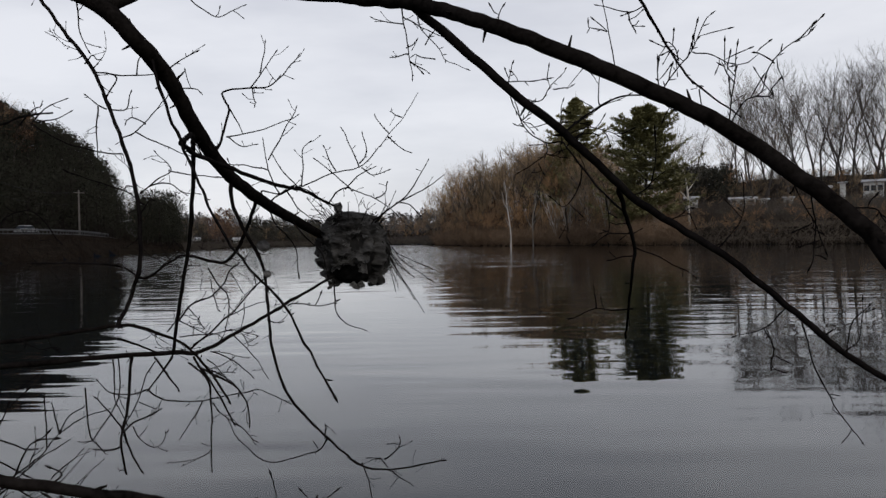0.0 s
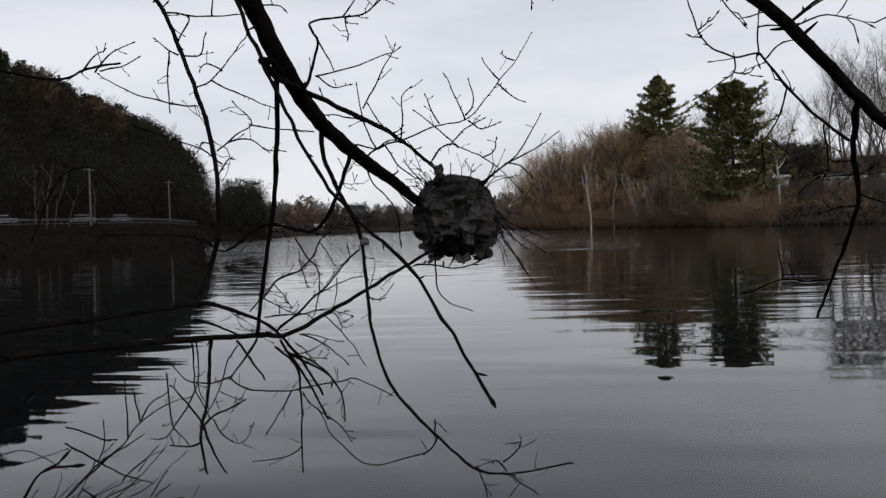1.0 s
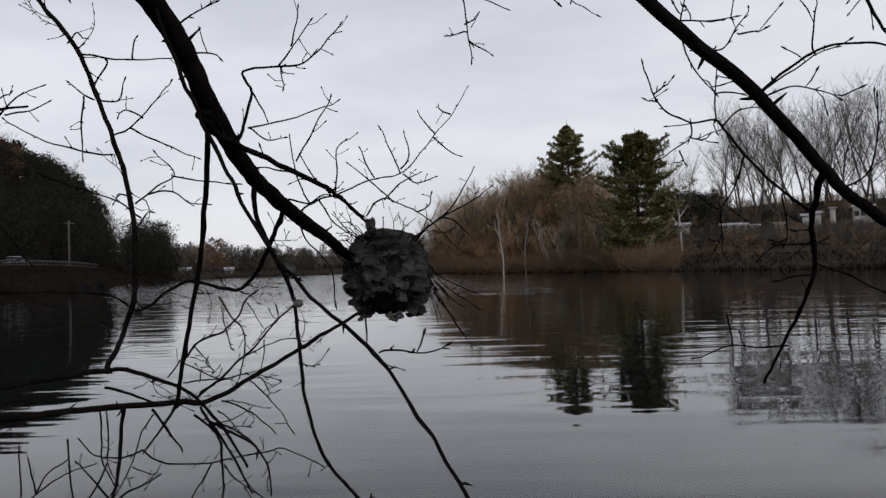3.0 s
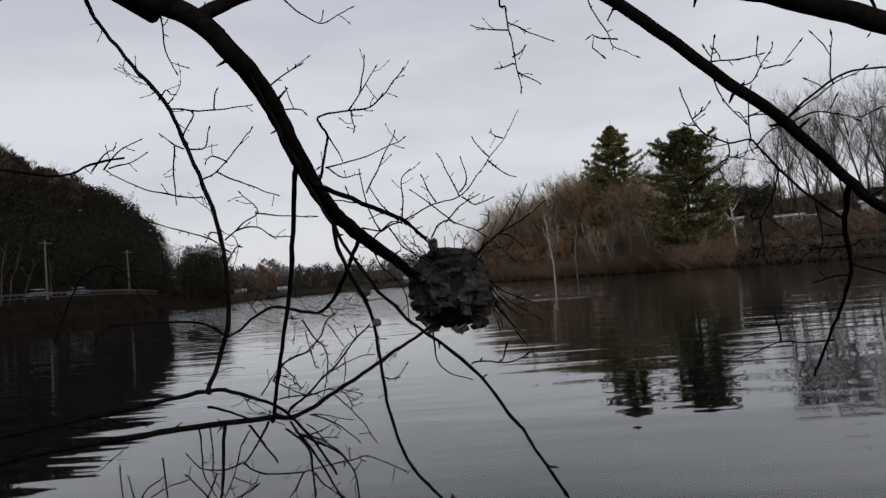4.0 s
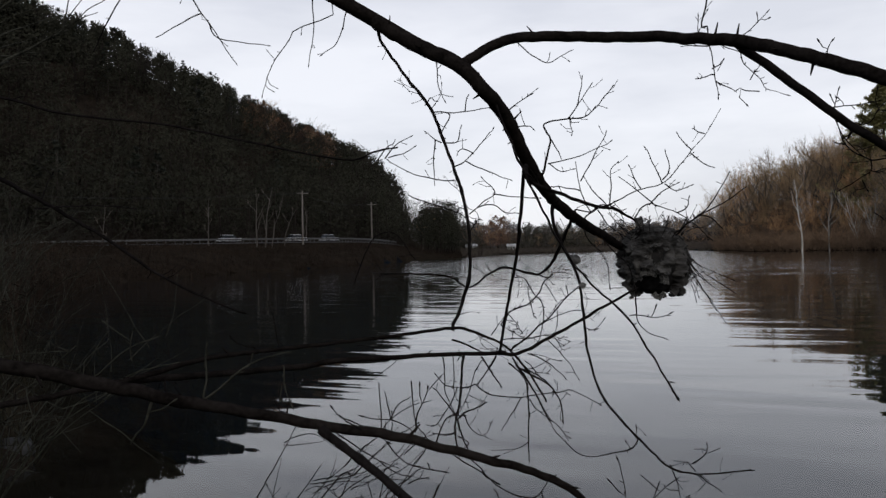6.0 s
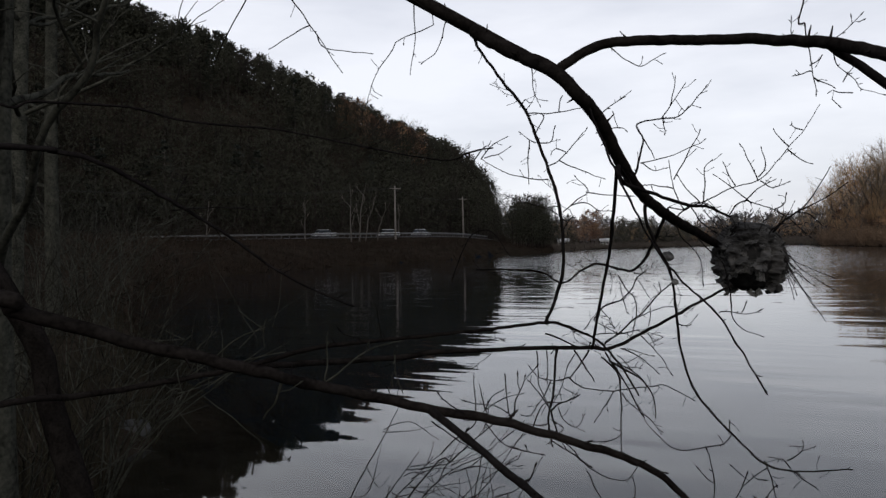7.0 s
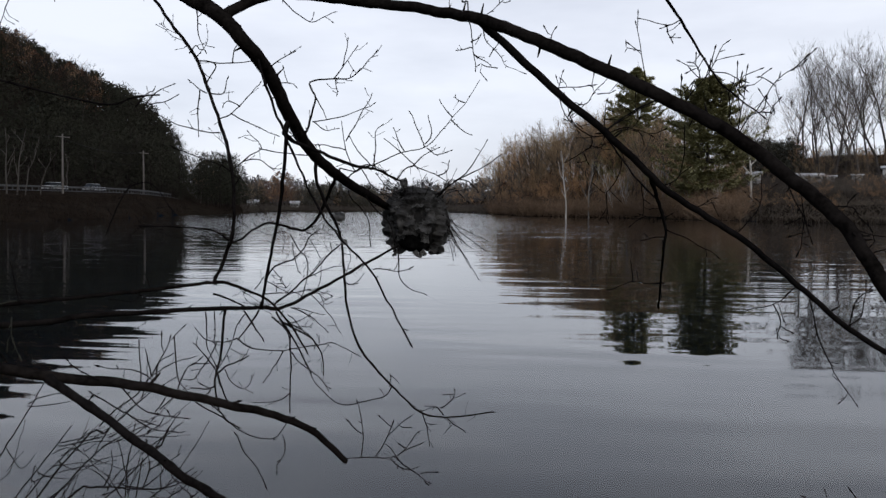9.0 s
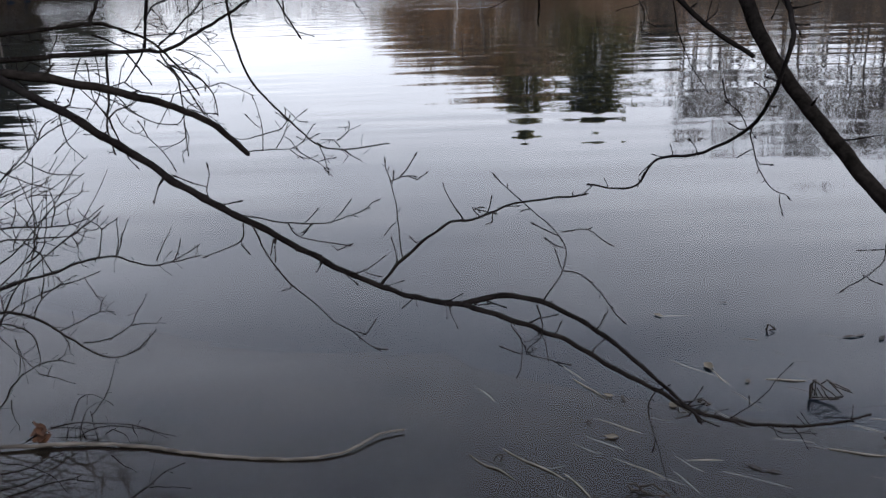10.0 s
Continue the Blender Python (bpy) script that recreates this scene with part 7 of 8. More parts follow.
# ---------------------------------------------------------------- near bank on the left: trunks, thicket, stone
def bank_tree(x, y, height, r, lean, seed, label):
    rnd = random.Random(seed)
    z = ground_z(x, y)
    ob = thing("bank_tree", x, y, z - 0.1, label, "tree", "trees on the near bank")
    v, f = [], []
    pts = [Vector((lean[0] * t * t * height, lean[1] * t * t * height, t * height)) + noise.noise_vector(Vector((seed, t * 3, 0))) * 0.12 * t for t in [i / 9 for i in range(10)]]
    tube(v, f, pts, [r * (1.25 if i == 0 else 1 - 0.07 * i) for i in range(10)], 12)
    mesh_object("trunk", v, f, LICHEN, ob)
    for k in range(9):
        t = rnd.uniform(0.25, 0.95)
        a = pts[int(t * 9)]
        w = rnd.uniform(0, 6.283)
        n_ = height * rnd.uniform(0.12, 0.3)
        d = Vector((math.cos(w), math.sin(w), rnd.uniform(0.2, 0.9))).normalized()
        b = a + d * n_ * 0.5 + Vector((rnd.gauss(0, 0.06), rnd.gauss(0, 0.06), 0))
        c = a + d * n_ + Vector((rnd.gauss(0, 0.1), rnd.gauss(0, 0.1), rnd.uniform(-0.1, 0.2)))
        limb = branch("limb", ob, r * 0.3, r * 0.10, tuple(a), tuple(b), tuple(c), wander=0.035, mat=LICHEN)
        for j in range(6):
            q = b.lerp(c, rnd.random())
            e = q + (d + Vector((rnd.gauss(0, 0.7), rnd.gauss(0, 0.7), rnd.gauss(0.2, 0.5)))) * n_ * rnd.uniform(0.15, 0.4)
            branch("twig", limb, r * 0.08, r * 0.03, tuple(q), tuple(q.lerp(e, 0.5) + Vector((0, 0, 0.02))), tuple(e), wander=0.05, mat=LICHEN)
    return ob


for i, (x, y, h, r, lean) in enumerate(((-3.05, 1.95, 6.0, 0.070, (0.05, 0.02)), (-6.6, 4.2, 7.5, 0.08, (0.02, 0.06)), (-9.5, 6.5, 9.0, 0.10, (-0.02, 0.04)))):
    bank_tree(x, y, h, r, lean, 300 + i, "slim dark leafless tree on the near bank")


def shrub(x, y, height, stems, seed, label, width=0.006, mat=BARK_OLD):
    rnd = random.Random(seed)
    z = max(-0.1, ground_z(x, y))
    ob = thing("shrub", x, y, z - 0.05, label, "shrub", "shrubs on the near bank")
    for i in range(stems):
        w = rnd.uniform(0, 6.283)
        n_ = height * rnd.uniform(0.5, 1.1)
        a = Vector((math.cos(w) * 0.1, math.sin(w) * 0.1, 0))
        d = Vector((math.cos(w) * rnd.uniform(0.1, 0.8), math.sin(w) * rnd.uniform(0.1, 0.8), 1)).normalized()
        b = a + d * n_ * 0.55
        c = b + (d + Vector((math.cos(w) * 0.5, math.sin(w) * 0.5, -0.25))) * n_ * 0.45
        stem = branch("stem", ob, width, width * 0.35, tuple(a), tuple(b), tuple(c), wander=0.05, mat=mat)
        for j in range(7):
            q = a.lerp(b, rnd.uniform(0.4, 1)) if j % 2 else b.lerp(c, rnd.random())
            e = q + (d + Vector((rnd.gauss(0, 0.8), rnd.gauss(0, 0.8), rnd.gauss(0.1, 0.5)))) * n_ * rnd.uniform(0.12, 0.32)
            branch("twig", stem, width * 0.42, width * 0.2, tuple(q), tuple(q.lerp(e, 0.5)), tuple(e), wander=0.08, mat=mat)
    return ob


rnd = random.Random(40)
for i in range(22):
    az = -104 + 2.2 * i
    r = lerp_table(SHORE, az) + rnd.uniform(0.0, 1.6) * (1 + i * 0.06)
    x, y = polar(az, r)
    shrub(x, y, rnd.uniform(1.2, 2.4) * (0.55 if i < 9 else 1 + i * 0.02), 11 if i < 14 else 9, 400 + i, "tangled leafless shrub at the water's edge", mat=LICHEN if i % 3 else BARK_OLD)


def arching_shrub(x, y, stems, seed, label, reach, height):
    """Thin stems that rise out of the shallows and arch over towards the open water."""
    rnd = random.Random(seed)
    ob = thing("shrub", x, y, max(-0.12, ground_z(x, y)), label, "shrub", "shrubs in the shallows")
    for i in range(stems):
        w = radians(rnd.uniform(-25, 75))
        side = Vector((math.cos(w), math.sin(w), 0))
        h = height * rnd.uniform(0.55, 1.05)
        n_ = reach * rnd.uniform(0.4, 1.0)
        p = [Vector((rnd.gauss(0, 0.05), rnd.gauss(0, 0.05), 0)), side * n_ * 0.20 + Vector((0, 0, h * 0.32)), side * n_ * 0.45 + Vector((0, 0, h * 0.62)), side * n_ * 0.74 + Vector((0, 0, h * 0.86)), side * n_ + Vector((0, 0, h * rnd.uniform(0.95, 1.15)))]
        p = [q + Vector((rnd.gauss(0, 0.02), rnd.gauss(0, 0.02), rnd.gauss(0, 0.015))) for q in p]
        stem = branch("stem", ob, 0.0040, 0.0013, *[tuple(q) for q in p], wander=0.025)
        for j in range(9):
            k = rnd.uniform(1.2, 3.9)
            a = p[int(k)].lerp(p[int(k) + 1], k % 1)
            d = (side * 0.8 + Vector((rnd.gauss(0, 0.6), rnd.gauss(0, 0.6), rnd.gauss(0.35, 0.6)))).normalized()
            m_ = rnd.uniform(0.06, 0.24)
            b = a + d * m_ * 0.5 + Vector((0, 0, rnd.gauss(0, 0.015)))
            c = a + d * m_ + Vector((0, 0, rnd.gauss(0.02, 0.03)))
            branch("twig", stem, 0.0020, 0.0009, tuple(a), tuple(b), tuple(c), wander=0.12)
            if j % 2:
                e = b + (d + Vector((rnd.gauss(0, 0.7), rnd.gauss(0, 0.7), rnd.gauss(0.2, 0.6)))).normalized() * m_ * 0.5
                branch("twig", stem, 0.0016, 0.0008, tuple(b), tuple(b.lerp(e, 0.5)), tuple(e), wander=0.12)
    return ob


arching_shrub(-1.38, 1.72, 2, 421, "thin twiggy shrub arching out of the shallows", 0.75, 0.80)
arching_shrub(-1.70, 2.15, 6, 422, "thin twiggy shrub arching out of the shallows", 0.80, 0.85)
# thin shrub rooted in the shallows whose stems arch out over the water, one by one
low_shrub = thing("shrub", 0, 0, 0, "thin leafless shrub with arching stems over the shallows", "shrub", "shrubs in the shallows")
S_long = branch("stem", low_shrub, 0.0042, 0.0012, (-1.379, 1.737, -0.080), (-1.251, 1.745, 0.235), (-0.982, 1.770, 0.507), (-0.922, 1.780, 0.537), (-0.865, 1.780, 0.557), (-0.781, 1.780, 0.580), (-0.721, 1.780, 0.601), (-0.675, 1.780, 0.611), (-0.636, 1.780, 0.612), (-0.603, 1.780, 0.597), (-0.561, 1.780, 0.589), (-0.516, 1.780, 0.593), (-0.449, 1.780, 0.608))
branch("twig", S_long, 0.0018, 0.0008, (-0.678, 1.780, 0.612), (-0.661, 1.780, 0.677), (-0.686, 1.780, 0.700), (-0.703, 1.780, 0.721))
branch("twig", S_long, 0.0018, 0.0008, (-0.661, 1.780, 0.677), (-0.642, 1.780, 0.689), (-0.626, 1.780, 0.700))
branch("twig", S_long, 0.0018, 0.0008, (-0.633, 1.780, 0.616), (-0.618, 1.780, 0.657), (-0.601, 1.780, 0.693))
branch("twig", S_long, 0.0018, 0.0008, (-0.637, 1.780, 0.614), (-0.628, 1.780, 0.649), (-0.623, 1.780, 0.698))
branch("twig", S_long, 0.0018, 0.0008, (-0.546, 1.780, 0.600), (-0.528, 1.780, 0.636), (-0.505, 1.780, 0.672))
branch("twig", S_long, 0.0018, 0.0008, (-0.507, 1.780, 0.597), (-0.496, 1.780, 0.617), (-0.488, 1.780, 0.637))
branch("twig", S_long, 0.0018, 0.0008, (-0.512, 1.780, 0.595), (-0.478, 1.780, 0.614), (-0.445, 1.780, 0.634))
S_high = branch("stem", low_shrub, 0.0034, 0.0010, (-1.381, 1.736, -0.080), (-1.242, 1.755, 0.312), (-0.963, 1.790, 0.648), (-0.903, 1.800, 0.678), (-0.849, 1.800, 0.683), (-0.784, 1.800, 0.682), (-0.736, 1.800, 0.687), (-0.699, 1.800, 0.699), (-0.661, 1.800, 0.725))
branch("twig", S_high, 0.0018, 0.0008, (-0.784, 1.800, 0.682), (-0.767, 1.800, 0.728), (-0.769, 1.800, 0.760), (-0.772, 1.800, 0.790))
branch("twig", S_high, 0.0018, 0.0008, (-0.767, 1.800, 0.728), (-0.729, 1.800, 0.745), (-0.700, 1.800, 0.762))
branch("twig", S_high, 0.0018, 0.0008, (-0.740, 1.800, 0.687), (-0.741, 1.800, 0.714), (-0.729, 1.800, 0.741))
branch("twig", S_high, 0.0018, 0.0008, (-0.876, 1.800, 0.682), (-0.857, 1.800, 0.722), (-0.856, 1.800, 0.758))
branch("twig", S_high, 0.0018, 0.0008, (-0.840, 1.800, 0.685), (-0.825, 1.800, 0.708), (-0.807, 1.800, 0.728))
S_second = branch("stem", low_shrub, 0.0030, 0.0010, (-1.392, 1.731, -0.080), (-1.226, 1.725, 0.307), (-0.933, 1.730, 0.638), (-0.873, 1.740, 0.668), (-0.822, 1.740, 0.672), (-0.762, 1.740, 0.675), (-0.711, 1.740, 0.678), (-0.678, 1.740, 0.699), (-0.642, 1.740, 0.728))
branch("twig", S_second, 0.0018, 0.0008, (-0.822, 1.740, 0.668), (-0.787, 1.740, 0.636), (-0.755, 1.740, 0.632))
branch("twig", S_second, 0.0018, 0.0008, (-0.711, 1.740, 0.678), (-0.702, 1.740, 0.655), (-0.704, 1.740, 0.624))
S_droop = branch("stem", low_shrub, 0.0040, 0.0012, (-1.452, 1.707, -0.080), (-1.263, 1.755, 0.199), (-1.007, 1.790, 0.441), (-0.947, 1.800, 0.471), (-0.902, 1.800, 0.468), (-0.852, 1.800, 0.448), (-0.812, 1.800, 0.417), (-0.773, 1.800, 0.384), (-0.732, 1.800, 0.354), (-0.687, 1.800, 0.347), (-0.638, 1.800, 0.363), (-0.585, 1.800, 0.412))
branch("twig", S_droop, 0.0018, 0.0008, (-0.763, 1.800, 0.387), (-0.697, 1.800, 0.395), (-0.641, 1.800, 0.431), (-0.617, 1.800, 0.470), (-0.594, 1.800, 0.504))
branch("twig", S_droop, 0.0018, 0.0008, (-0.641, 1.800, 0.431), (-0.605, 1.800, 0.433), (-0.564, 1.800, 0.433))
branch("twig", S_droop, 0.0018, 0.0008, (-0.811, 1.800, 0.421), (-0.757, 1.800, 0.445), (-0.708, 1.800, 0.468), (-0.683, 1.800, 0.467))
branch("twig", S_droop, 0.0018, 0.0008, (-0.708, 1.800, 0.468), (-0.702, 1.800, 0.488), (-0.691, 1.800, 0.504))
branch("twig", S_droop, 0.0018, 0.0008, (-0.812, 1.800, 0.417), (-0.800, 1.800, 0.392), (-0.796, 1.800, 0.358))
branch("twig", S_droop, 0.0018, 0.0008, (-0.638, 1.800, 0.363), (-0.613, 1.800, 0.378), (-0.600, 1.800, 0.400))
S_low = branch("stem", low_shrub, 0.0034, 0.0012, (-1.456, 1.706, -0.080), (-1.310, 1.785, 0.040), (-1.099, 1.850, 0.152), (-1.039, 1.860, 0.182), (-0.999, 1.860, 0.236), (-0.963, 1.860, 0.273), (-0.913, 1.860, 0.303), (-0.868, 1.860, 0.312), (-0.832, 1.860, 0.304))
branch("twig", S_low, 0.0018, 0.0008, (-0.923, 1.860, 0.277), (-0.878, 1.860, 0.264), (-0.840, 1.860, 0.248))
branch("twig", S_low, 0.0018, 0.0008, (-1.006, 1.860, 0.203), (-1.009, 1.860, 0.159), (-1.001, 1.860, 0.123))
branch("twig", S_low, 0.0018, 0.0008, (-0.868, 1.860, 0.312), (-0.847, 1.860, 0.327), (-0.830, 1.860, 0.356))
S_bow = branch("stem", low_shrub, 0.0030, 0.0012, (-1.495, 1.690, -0.080), (-1.272, 1.765, 0.178), (-1.025, 1.810, 0.403), (-0.965, 1.820, 0.433), (-0.912, 1.820, 0.421), (-0.889, 1.820, 0.390), (-0.885, 1.820, 0.349), (-0.890, 1.820, 0.323))
branch("twig", S_bow, 0.0018, 0.0008, (-0.877, 1.820, 0.460), (-0.852, 1.820, 0.494), (-0.810, 1.820, 0.527), (-0.764, 1.820, 0.552))
branch("twig", S_bow, 0.0018, 0.0008, (-0.852, 1.820, 0.494), (-0.836, 1.820, 0.547), (-0.830, 1.820, 0.599))
branch("twig", S_bow, 0.0018, 0.0008, (-0.937, 1.820, 0.392), (-0.933, 1.820, 0.340), (-0.949, 1.820, 0.288))
S_up = branch("stem", low_shrub, 0.0032, 0.0010, (-1.450, 1.708, -0.080), (-1.272, 1.830, 0.357), (-1.024, 1.940, 0.729), (-0.964, 1.950, 0.759), (-0.908, 1.950, 0.809), (-0.864, 1.950, 0.845), (-0.816, 1.950, 0.880), (-0.781, 1.950, 0.900))
branch("twig", S_up, 0.0018, 0.0008, (-0.899, 1.950, 0.806), (-0.845, 1.950, 0.774), (-0.805, 1.950, 0.769), (-0.763, 1.950, 0.769))
branch("twig", S_up, 0.0018, 0.0008, (-0.972, 1.950, 0.721), (-0.946, 1.950, 0.735), (-0.925, 1.950, 0.741))
branch("twig", S_up, 0.0018, 0.0008, (-0.864, 1.950, 0.845), (-0.851, 1.950, 0.886), (-0.850, 1.950, 0.922))
branch("twig", S_up, 0.0018, 0.0008, (-0.818, 1.950, 0.822), (-0.780, 1.950, 0.855), (-0.753, 1.950, 0.879))

bm = bmesh.new()
bmesh.ops.create_icosphere(bm, subdivisions=3, radius=0.5)
for q in bm.verts:
    q.co = Vector((q.co.x * 0.30, q.co.y * 0.22, q.co.z * 0.18)) * (1 + 0.3 * noise.noise(q.co * 2.2))
me = bpy.data.meshes.new("stone")
bm.to_mesh(me)
bm.free()
me.shade_smooth()
me.materials.append(STONE)
stone = new("stone", me)
stone.matrix_world = pose(-4.75, 3.92, 0.06, 8, -14, 30)
tagged(stone, "pale grey stone at the edge of the dark bank", "stone")

# grass and dry stalks on the near bank
rnd = random.Random(9)
verts, faces = [], []
for i in range(5200):
    az = rnd.uniform(-140, -58)
    r = lerp_table(SHORE, az) + rnd.random() ** 1.6 * 5
    x, y = polar(az, r)
    a = Vector((x, y, land(az, r) - 0.02))
    b = a + Vector((rnd.gauss(0, 0.35), rnd.gauss(0, 0.35), 1)) * rnd.uniform(0.12, 0.55)
    spike(verts, faces, a, b, 0.004)
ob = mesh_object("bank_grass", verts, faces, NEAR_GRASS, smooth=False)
tagged(ob, "dry brown grass and stalks on the near bank", "grass", kind="stuff")

# ---------------------------------------------------------------- the shallows: stick, stalks, dead leaves
stick = thing("fallen_stick", 0, 0, 0, "pale bleached stick lying on the water", "stick")
v, f = [], []
line = flow([(-1.75, 1.96, 0.012), (-1.125, 1.949, 0.010), (-0.925, 1.957, 0.008), (-0.731, 1.938, 0.006), (-0.579, 1.898, 0.005), (-0.342, 1.859, 0.004), (-0.208, 1.865, 0.005), (-0.143, 1.893, 0.008), (-0.078, 1.953, 0.010), (-0.008, 1.975, 0.010)], 7, 0.004)
tube(v, f, line, [0.0062 * (1 - 0.60 * i / len(line)) * (1 + 0.25 * noise.noise(p * 30)) for i, p in enumerate(line)], 9)
mesh_object("shaft", v, f, PALE_WOOD, stick)

REEDS = [(0.513, 2.250, 0.586, 2.130), (0.849, 2.371, 0.986, 2.209), (0.531, 2.022, 0.647, 1.936), (0.545, 1.825, 0.663, 1.721), (0.730, 1.803, 0.824, 1.798), (0.904, 2.709, 1.031, 2.715), (1.112, 1.834, 1.243, 1.793), (0.261, 1.880, 0.404, 1.734),
         (0.169, 1.858, 0.277, 1.741), (0.408, 1.758, 0.454, 1.660), (0.809, 1.756, 0.948, 1.679), (1.129, 2.501, 1.190, 2.483), (1.404, 2.527, 1.472, 2.486), (0.950, 2.313, 0.980, 2.192), (1.101, 2.213, 1.215, 2.195)]
rnd = random.Random(15)
for i in range(58):
    if i < len(REEDS):
        x, y, x2, y2 = REEDS[i]
        d, z, thick = Vector((x2 - x, y2 - y, 0)), rnd.choice((0.001, -0.002, -0.006)), rnd.uniform(0.8, 1.25)
    else:
        x, y = rnd.uniform(0.15, 1.75), rnd.uniform(1.45, 2.45)
        if x < 0.5 + (y - 1.6) * 0.5 and rnd.random() < 0.7:
            continue
        w = radians(rnd.gauss(-36, 24))
        d, z, thick = Vector((math.cos(w), math.sin(w), 0)) * rnd.uniform(0.04, 0.13), rnd.choice((-0.012, -0.02, -0.03, -0.04)), rnd.uniform(0.5, 1.0)
    v, f = [], []
    a = Vector((x, y, z))
    tube(v, f, flow([a, a + d * 0.35 + Vector((rnd.gauss(0, 0.004), rnd.gauss(0, 0.004), 0.001)), a + d * 0.7 + Vector((rnd.gauss(0, 0.004), rnd.gauss(0, 0.004), 0.002)), a + d], 3), [0.0022 * thick * k for k in (0.7, 0.9, 1.0, 1.1, 1.2, 1.15, 1.1, 1.0, 0.85, 0.6)], 6)
    ob = mesh_object("reed_stalk", v, f, REED)
    tagged(ob, "pale dry reed stalk lying in the shallows", "reed stalk", "stalks in the shallows")
# dead leaves afloat
for i, (x, y, s_) in enumerate(((0.560, 1.918, 0.022), (0.775, 2.075, 0.024), (0.904, 2.712, 0.020), (1.470, 2.150, 0.016), (0.955, 2.305, 0.030), (0.600, 2.140, 0.016), (1.040, 2.200, 0.014))):
    v, f = [], []
    for j in range(4):
        for k in range(5):
            u, w = j / 3 - 0.5, k / 4 - 0.5
            v.append((w * s_ * 1.7, u * s_ * (1 - 3.2 * w * w), 0.003 + 0.25 * s_ * (u * u + 0.5 * w * w) + 0.1 * s_ * math.sin(9 * w + i)))
    for j in range(3):
        for k in range(4):
            q = j * 5 + k
            f.append((q, q + 1, q + 6, q + 5))
    ob = mesh_object("dead_leaf", v, f, LEAF_PALE)
    ob.matrix_world = pose(x, y, 0.001, 0, 0, i * 67)
    tagged(ob, "pale curled dead leaf floating on the water", "leaf", "leaves on the water")


def bent_stalks(x, y, seed, *strokes):
    """Dark dead water-plant stalks, snapped over into angles and loops; strokes in centimetres across and up."""
    rnd = random.Random(seed)
    ob = thing("bent_stalks", x, y, 0, "dark snapped water-plant stalks standing out of the shallows" if len(strokes) > 2 else "dark stalk snapped over into an angle above the water", "dead stalks", "dead stalks in the shallows", -math.degrees(math.atan2(x, y)))
    for s in strokes:
        v, f = [], []
        r = rnd.uniform(0.0020, 0.0034)
        lean = rnd.gauss(0, 0.12)
        pts = []
        for (u, w), (u2, w2) in zip(s, s[1:]):
            for k in range(4):
                pts.append(Vector((u + (u2 - u) * k / 4 + rnd.gauss(0, 0.07), lean * w + rnd.gauss(0, 0.15), 0.5 * (w + (w2 - w) * k / 4) - 0.2)) * 0.0088)
        pts.append(Vector((s[-1][0], lean * s[-1][1], 0.5 * s[-1][1] - 0.2)) * 0.0088)
        tube(v, f, pts, [r * rnd.uniform(0.75, 1.25) * (1 - 0.3 * k / len(pts)) for k in range(len(pts))], 6)
        mesh_object("stalk", v, f, DEAD_LEAF, ob)
    return ob


bent_stalks(1.215, 2.075, 500, ((-4.2, 0), (-4.6, 9), (-3.4, 13), (-3.0, 3)), ((-3.4, 13), (-1.2, 11), (4.4, 4)), ((-2.0, 11), (0, 15.5), (5.4, 6.4), (3.0, 4)), ((0, 15.5), (3.2, 12), (7.8, 10)), ((-4.6, 9), (-1.8, 1), (4.0, 3.6)),
            ((-2.6, 9.5), (0.4, 1.6)), ((5.4, 6.4), (3.0, 4.6), (-3.6, 1.4)), ((-4.0, 11), (-3.9, 1)), ((-1.2, 11), (2.0, 2.6)), ((0.6, 13), (3.6, 12.6), (7.0, 10.6)))
bent_stalks(1.259, 2.561, 501, ((-1.6, 0), (-1.4, 5.2), (-0.6, 5.4), (1.7, 2.2), (-1.2, 0)))
bent_stalks(1.285, 1.850, 502, ((3.4, 0), (0.2, 0.2), (-2.0, 3.4), (-0.6, 4.6), (1.6, 3.8)))
bent_stalks(0.790, 2.035, 503, ((-1.8, 5.6), (-1.0, 0), (2.2, 1.6), (-1.8, 5.6)))
bent_stalks(0.862, 2.075, 504, ((-1.8, 3.0), (0.2, 5.2), (2.2, 2.2), (0.8, 0.2), (-1.6, 2.8)))
bent_stalks(0.246, 1.828, 505, ((-1.4, 0), (-0.6, 3.6), (1.2, 4.2)), ((0.4, 0), (1.2, 4.2)))
bent_stalks(0.596, 1.670, 506, ((-5.6, 4.4), (-4.2, 1.0), (-1.8, 2.0), (-3.2, 6.2), (-5.2, 5.6)), ((-1.8, 2.0), (-2.2, 4.6), (1.4, 7.2), (5.8, 2.0), (1.8, 0), (-1.4, 1.4)), ((0.0, 0.4), (-2.4, 2.4)))
bent_stalks(0.518, 1.998, 507, ((-1.2, 0.2), (-0.6, 2.4), (0.2, 0.8)))
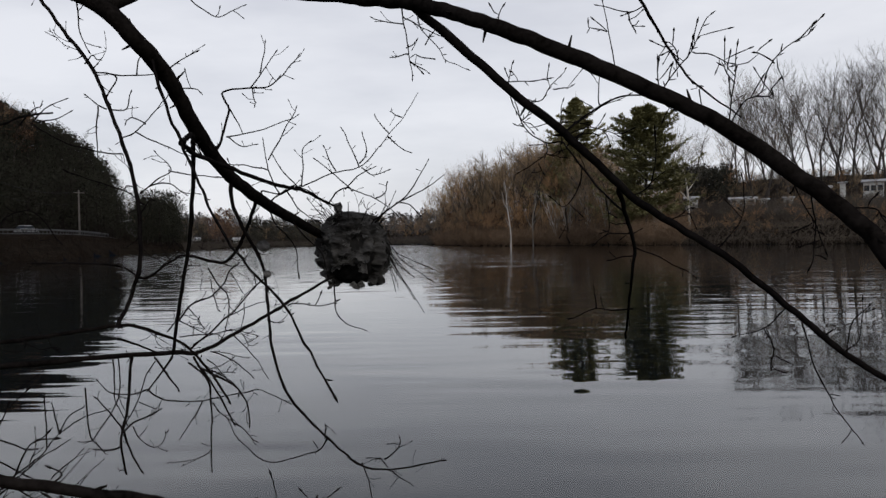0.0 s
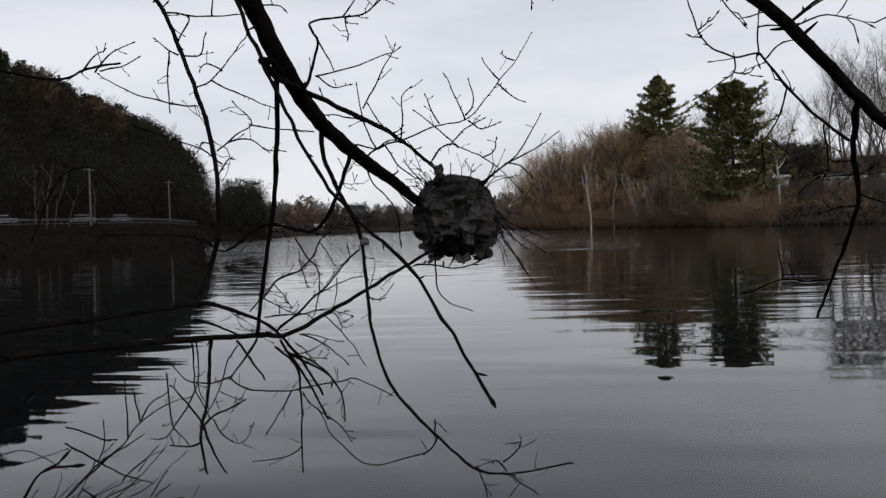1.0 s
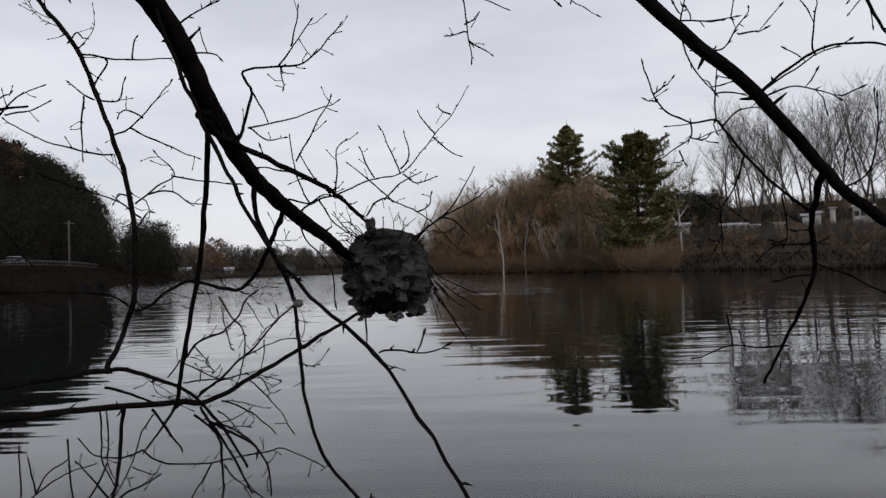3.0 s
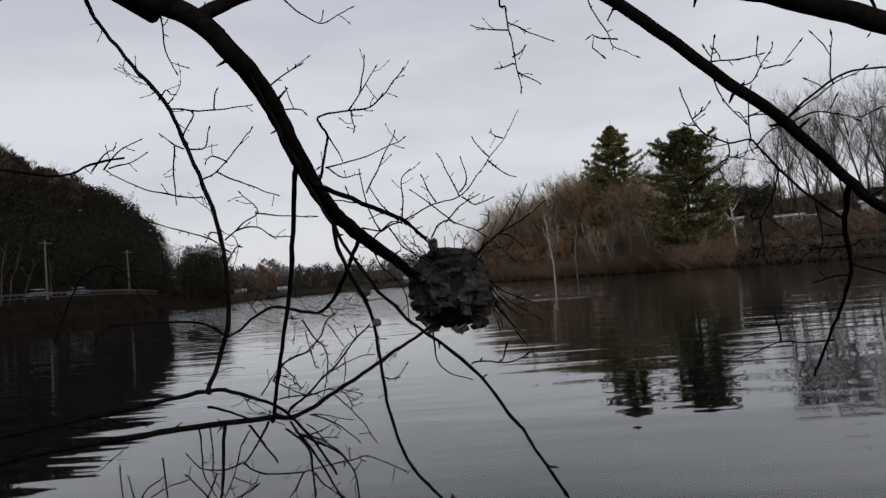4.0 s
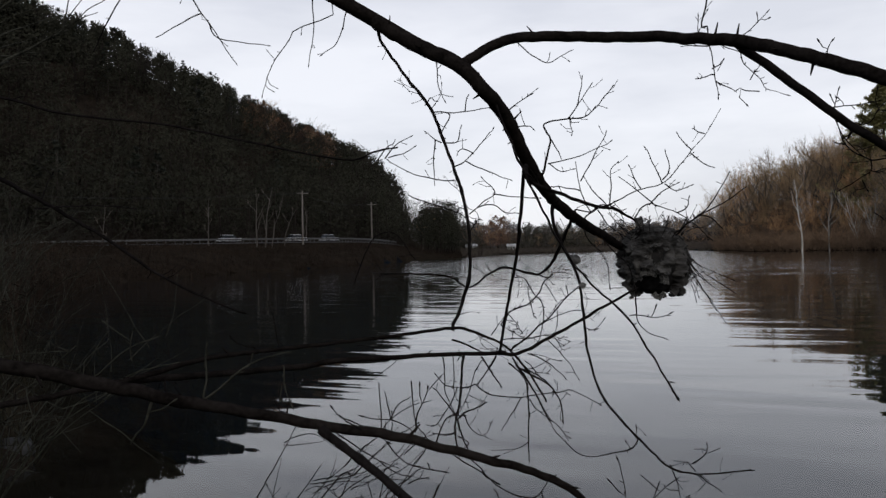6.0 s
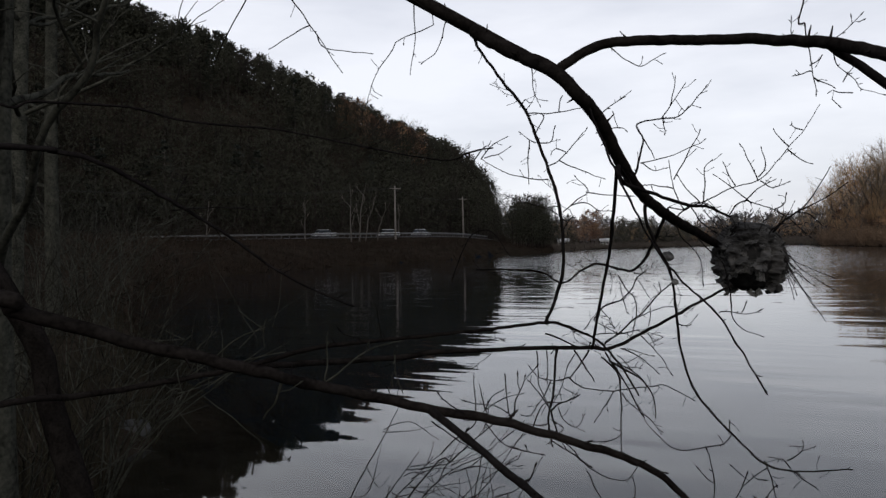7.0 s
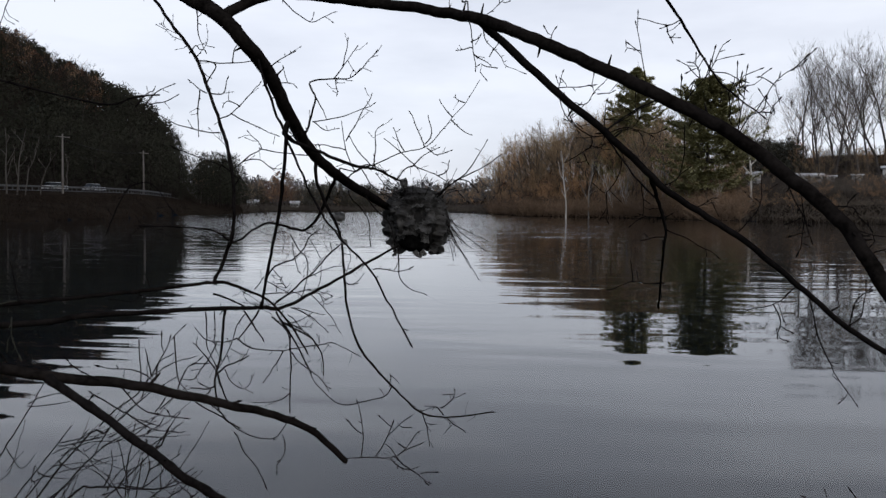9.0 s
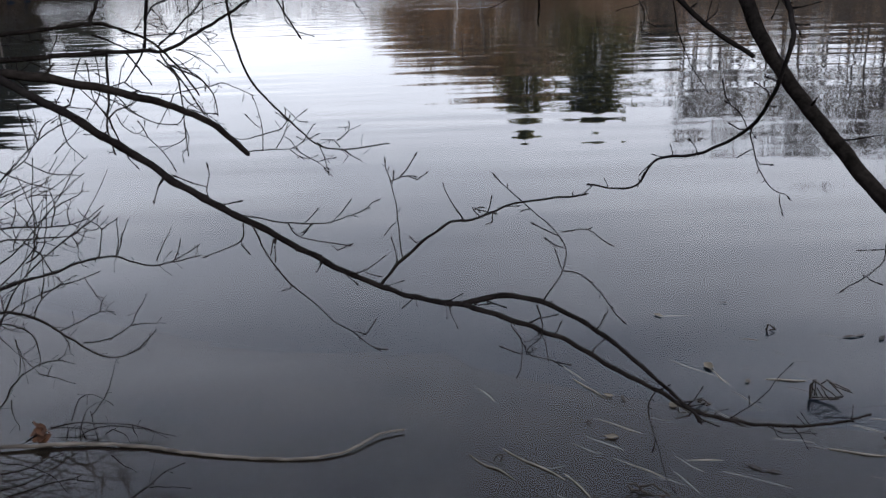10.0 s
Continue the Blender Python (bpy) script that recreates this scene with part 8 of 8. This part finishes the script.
# dark sodden leaves and bits afloat
for i, (x, y, s_) in enumerate(((1.182, 2.811, 0.016), (1.500, 2.487, 0.030), (1.540, 2.495, 0.022), (1.600, 2.469, 0.026), (0.464, 2.010, 0.012), (0.640, 2.120, 0.020), (0.930, 1.975, 0.030), (0.890, 1.760, 0.022), (0.930, 1.740, 0.022))):
    v, f = [], []
    for j in range(4):
        for k in range(5):
            u, w = j / 3 - 0.5, k / 4 - 0.5
            v.append((w * s_ * 1.8, u * s_ * 0.6 * (1 - 3.0 * w * w), 0.002 + 0.2 * s_ * (u * u + 0.4 * w * w) + 0.06 * s_ * math.sin(7 * w + i)))
    for j in range(3):
        for k in range(4):
            q = j * 5 + k
            f.append((q, q + 1, q + 6, q + 5))
    ob = mesh_object("dead_leaf", v, f, DEAD_LEAF)
    ob.matrix_world = pose(x, y, 0.001, 0, 0, i * 23 - 20)
    tagged(ob, "dark sodden dead leaf floating on the water", "leaf", "leaves on the water")

# a drift of dead twigs caught against the stick
drift = thing("twig_drift", 0, 0, 0, "dark drift of bowed dead twigs caught beside the stick", "twigs")
branch("twig", drift, 0.0029, 0.0010, (-1.002, 2.002, 0.035), (-0.911, 1.966, 0.068), (-0.851, 1.990, 0.049), (-0.778, 2.014, 0.028), (-0.692, 1.978, 0.023), (-0.646, 2.002, -0.010))
branch("twig", drift, 0.0029, 0.0010, (-0.946, 1.990, -0.009), (-0.898, 2.014, 0.016), (-0.815, 1.978, 0.048), (-0.743, 2.002, 0.022), (-0.668, 1.966, 0.014))
branch("twig", drift, 0.0021, 0.0010, (-0.927, 1.978, 0.067), (-0.906, 2.002, 0.122), (-0.844, 1.966, 0.153), (-0.813, 1.990, 0.110))
branch("twig", drift, 0.0021, 0.0010, (-0.909, 2.002, -0.013), (-0.897, 1.966, 0.058), (-0.883, 1.990, 0.094), (-0.860, 2.014, 0.104))
branch("twig", drift, 0.0021, 0.0010, (-0.870, 1.990, -0.012), (-0.886, 2.014, 0.025), (-0.870, 1.978, 0.093))
branch("twig", drift, 0.0021, 0.0010, (-0.878, 1.990, 0.076), (-0.851, 2.014, 0.103), (-0.804, 1.978, 0.175), (-0.788, 2.002, 0.231))
branch("twig", drift, 0.0021, 0.0010, (-0.762, 1.978, 0.049), (-0.766, 2.002, -0.002), (-0.746, 1.966, -0.010))
branch("twig", drift, 0.0021, 0.0010, (-0.968, 2.002, -0.013), (-0.935, 1.966, 0.051), (-0.947, 1.990, 0.064))
branch("twig", drift, 0.0021, 0.0010, (-0.906, 1.966, 0.010), (-0.913, 1.990, 0.041), (-0.910, 2.014, 0.057))
branch("twig", drift, 0.0029, 0.0010, (-1.058, 1.966, 0.013), (-1.024, 1.990, 0.027), (-0.977, 2.014, 0.026), (-0.889, 1.978, 0.041))
branch("twig", drift, 0.0021, 0.0010, (-1.085, 1.990, -0.014), (-1.021, 2.014, -0.009), (-0.926, 1.978, 0.015), (-0.879, 2.002, 0.008))
branch("twig", drift, 0.0021, 0.0010, (-0.858, 2.014, -0.000), (-0.817, 1.978, 0.036), (-0.799, 2.002, 0.005), (-0.770, 1.966, 0.000))
branch("twig", drift, 0.0029, 0.0010, (-1.053, 1.817, 0.012), (-1.001, 1.831, 0.012), (-0.962, 1.875, 0.012), (-0.929, 1.914, 0.012))
branch("twig", drift, 0.0029, 0.0010, (-1.015, 1.744, 0.012), (-0.956, 1.780, 0.012), (-0.918, 1.844, 0.012), (-0.890, 1.907, 0.012))
branch("twig", drift, 0.0029, 0.0010, (-0.673, 1.694, 0.012), (-0.641, 1.749, 0.012), (-0.621, 1.804, 0.012), (-0.586, 1.838, 0.012))
branch("twig", drift, 0.0021, 0.0010, (-0.641, 1.756, 0.012), (-0.654, 1.805, 0.012), (-0.661, 1.856, 0.012))
branch("twig", drift, 0.0021, 0.0010, (-0.638, 1.741, 0.012), (-0.586, 1.741, 0.012), (-0.539, 1.733, 0.012))
branch("twig", drift, 0.0021, 0.0010, (-0.791, 1.889, 0.012), (-0.745, 1.847, 0.012), (-0.701, 1.814, 0.012))
branch("twig", drift, 0.0021, 0.0010, (-1.081, 1.870, 0.012), (-1.000, 1.848, 0.012), (-0.907, 1.799, 0.012), (-0.845, 1.736, 0.012))
branch("twig", drift, 0.0021, 0.0010, (-0.983, 1.720, 0.012), (-0.919, 1.762, 0.012), (-0.861, 1.783, 0.012), (-0.798, 1.772, 0.012))
# brown leaves lodged on the drift
for i in range(7):
    v, f = [], []
    for j in range(3):
        for k in range(4):
            u, w = j / 2 - 0.5, k / 3 - 0.5
            v.append((w * 0.042, u * 0.030 * (1 - 3.0 * w * w), 0.016 * (u * u - w * w) + 0.004 * math.sin(8 * w + i)))
    for j in range(2):
        for k in range(3):
            q = j * 4 + k
            f.append((q, q + 1, q + 5, q + 4))
    ob = mesh_object("leaf", v, f, BROWN_LEAF, drift)
    ob.matrix_world = pose(-1.026 + 0.008 * math.cos(i * 2.4), 1.985 + 0.006 * math.sin(i * 2.4), 0.010 + 0.006 * i, 70 - 14 * i, 12 * i - 30, i * 61)
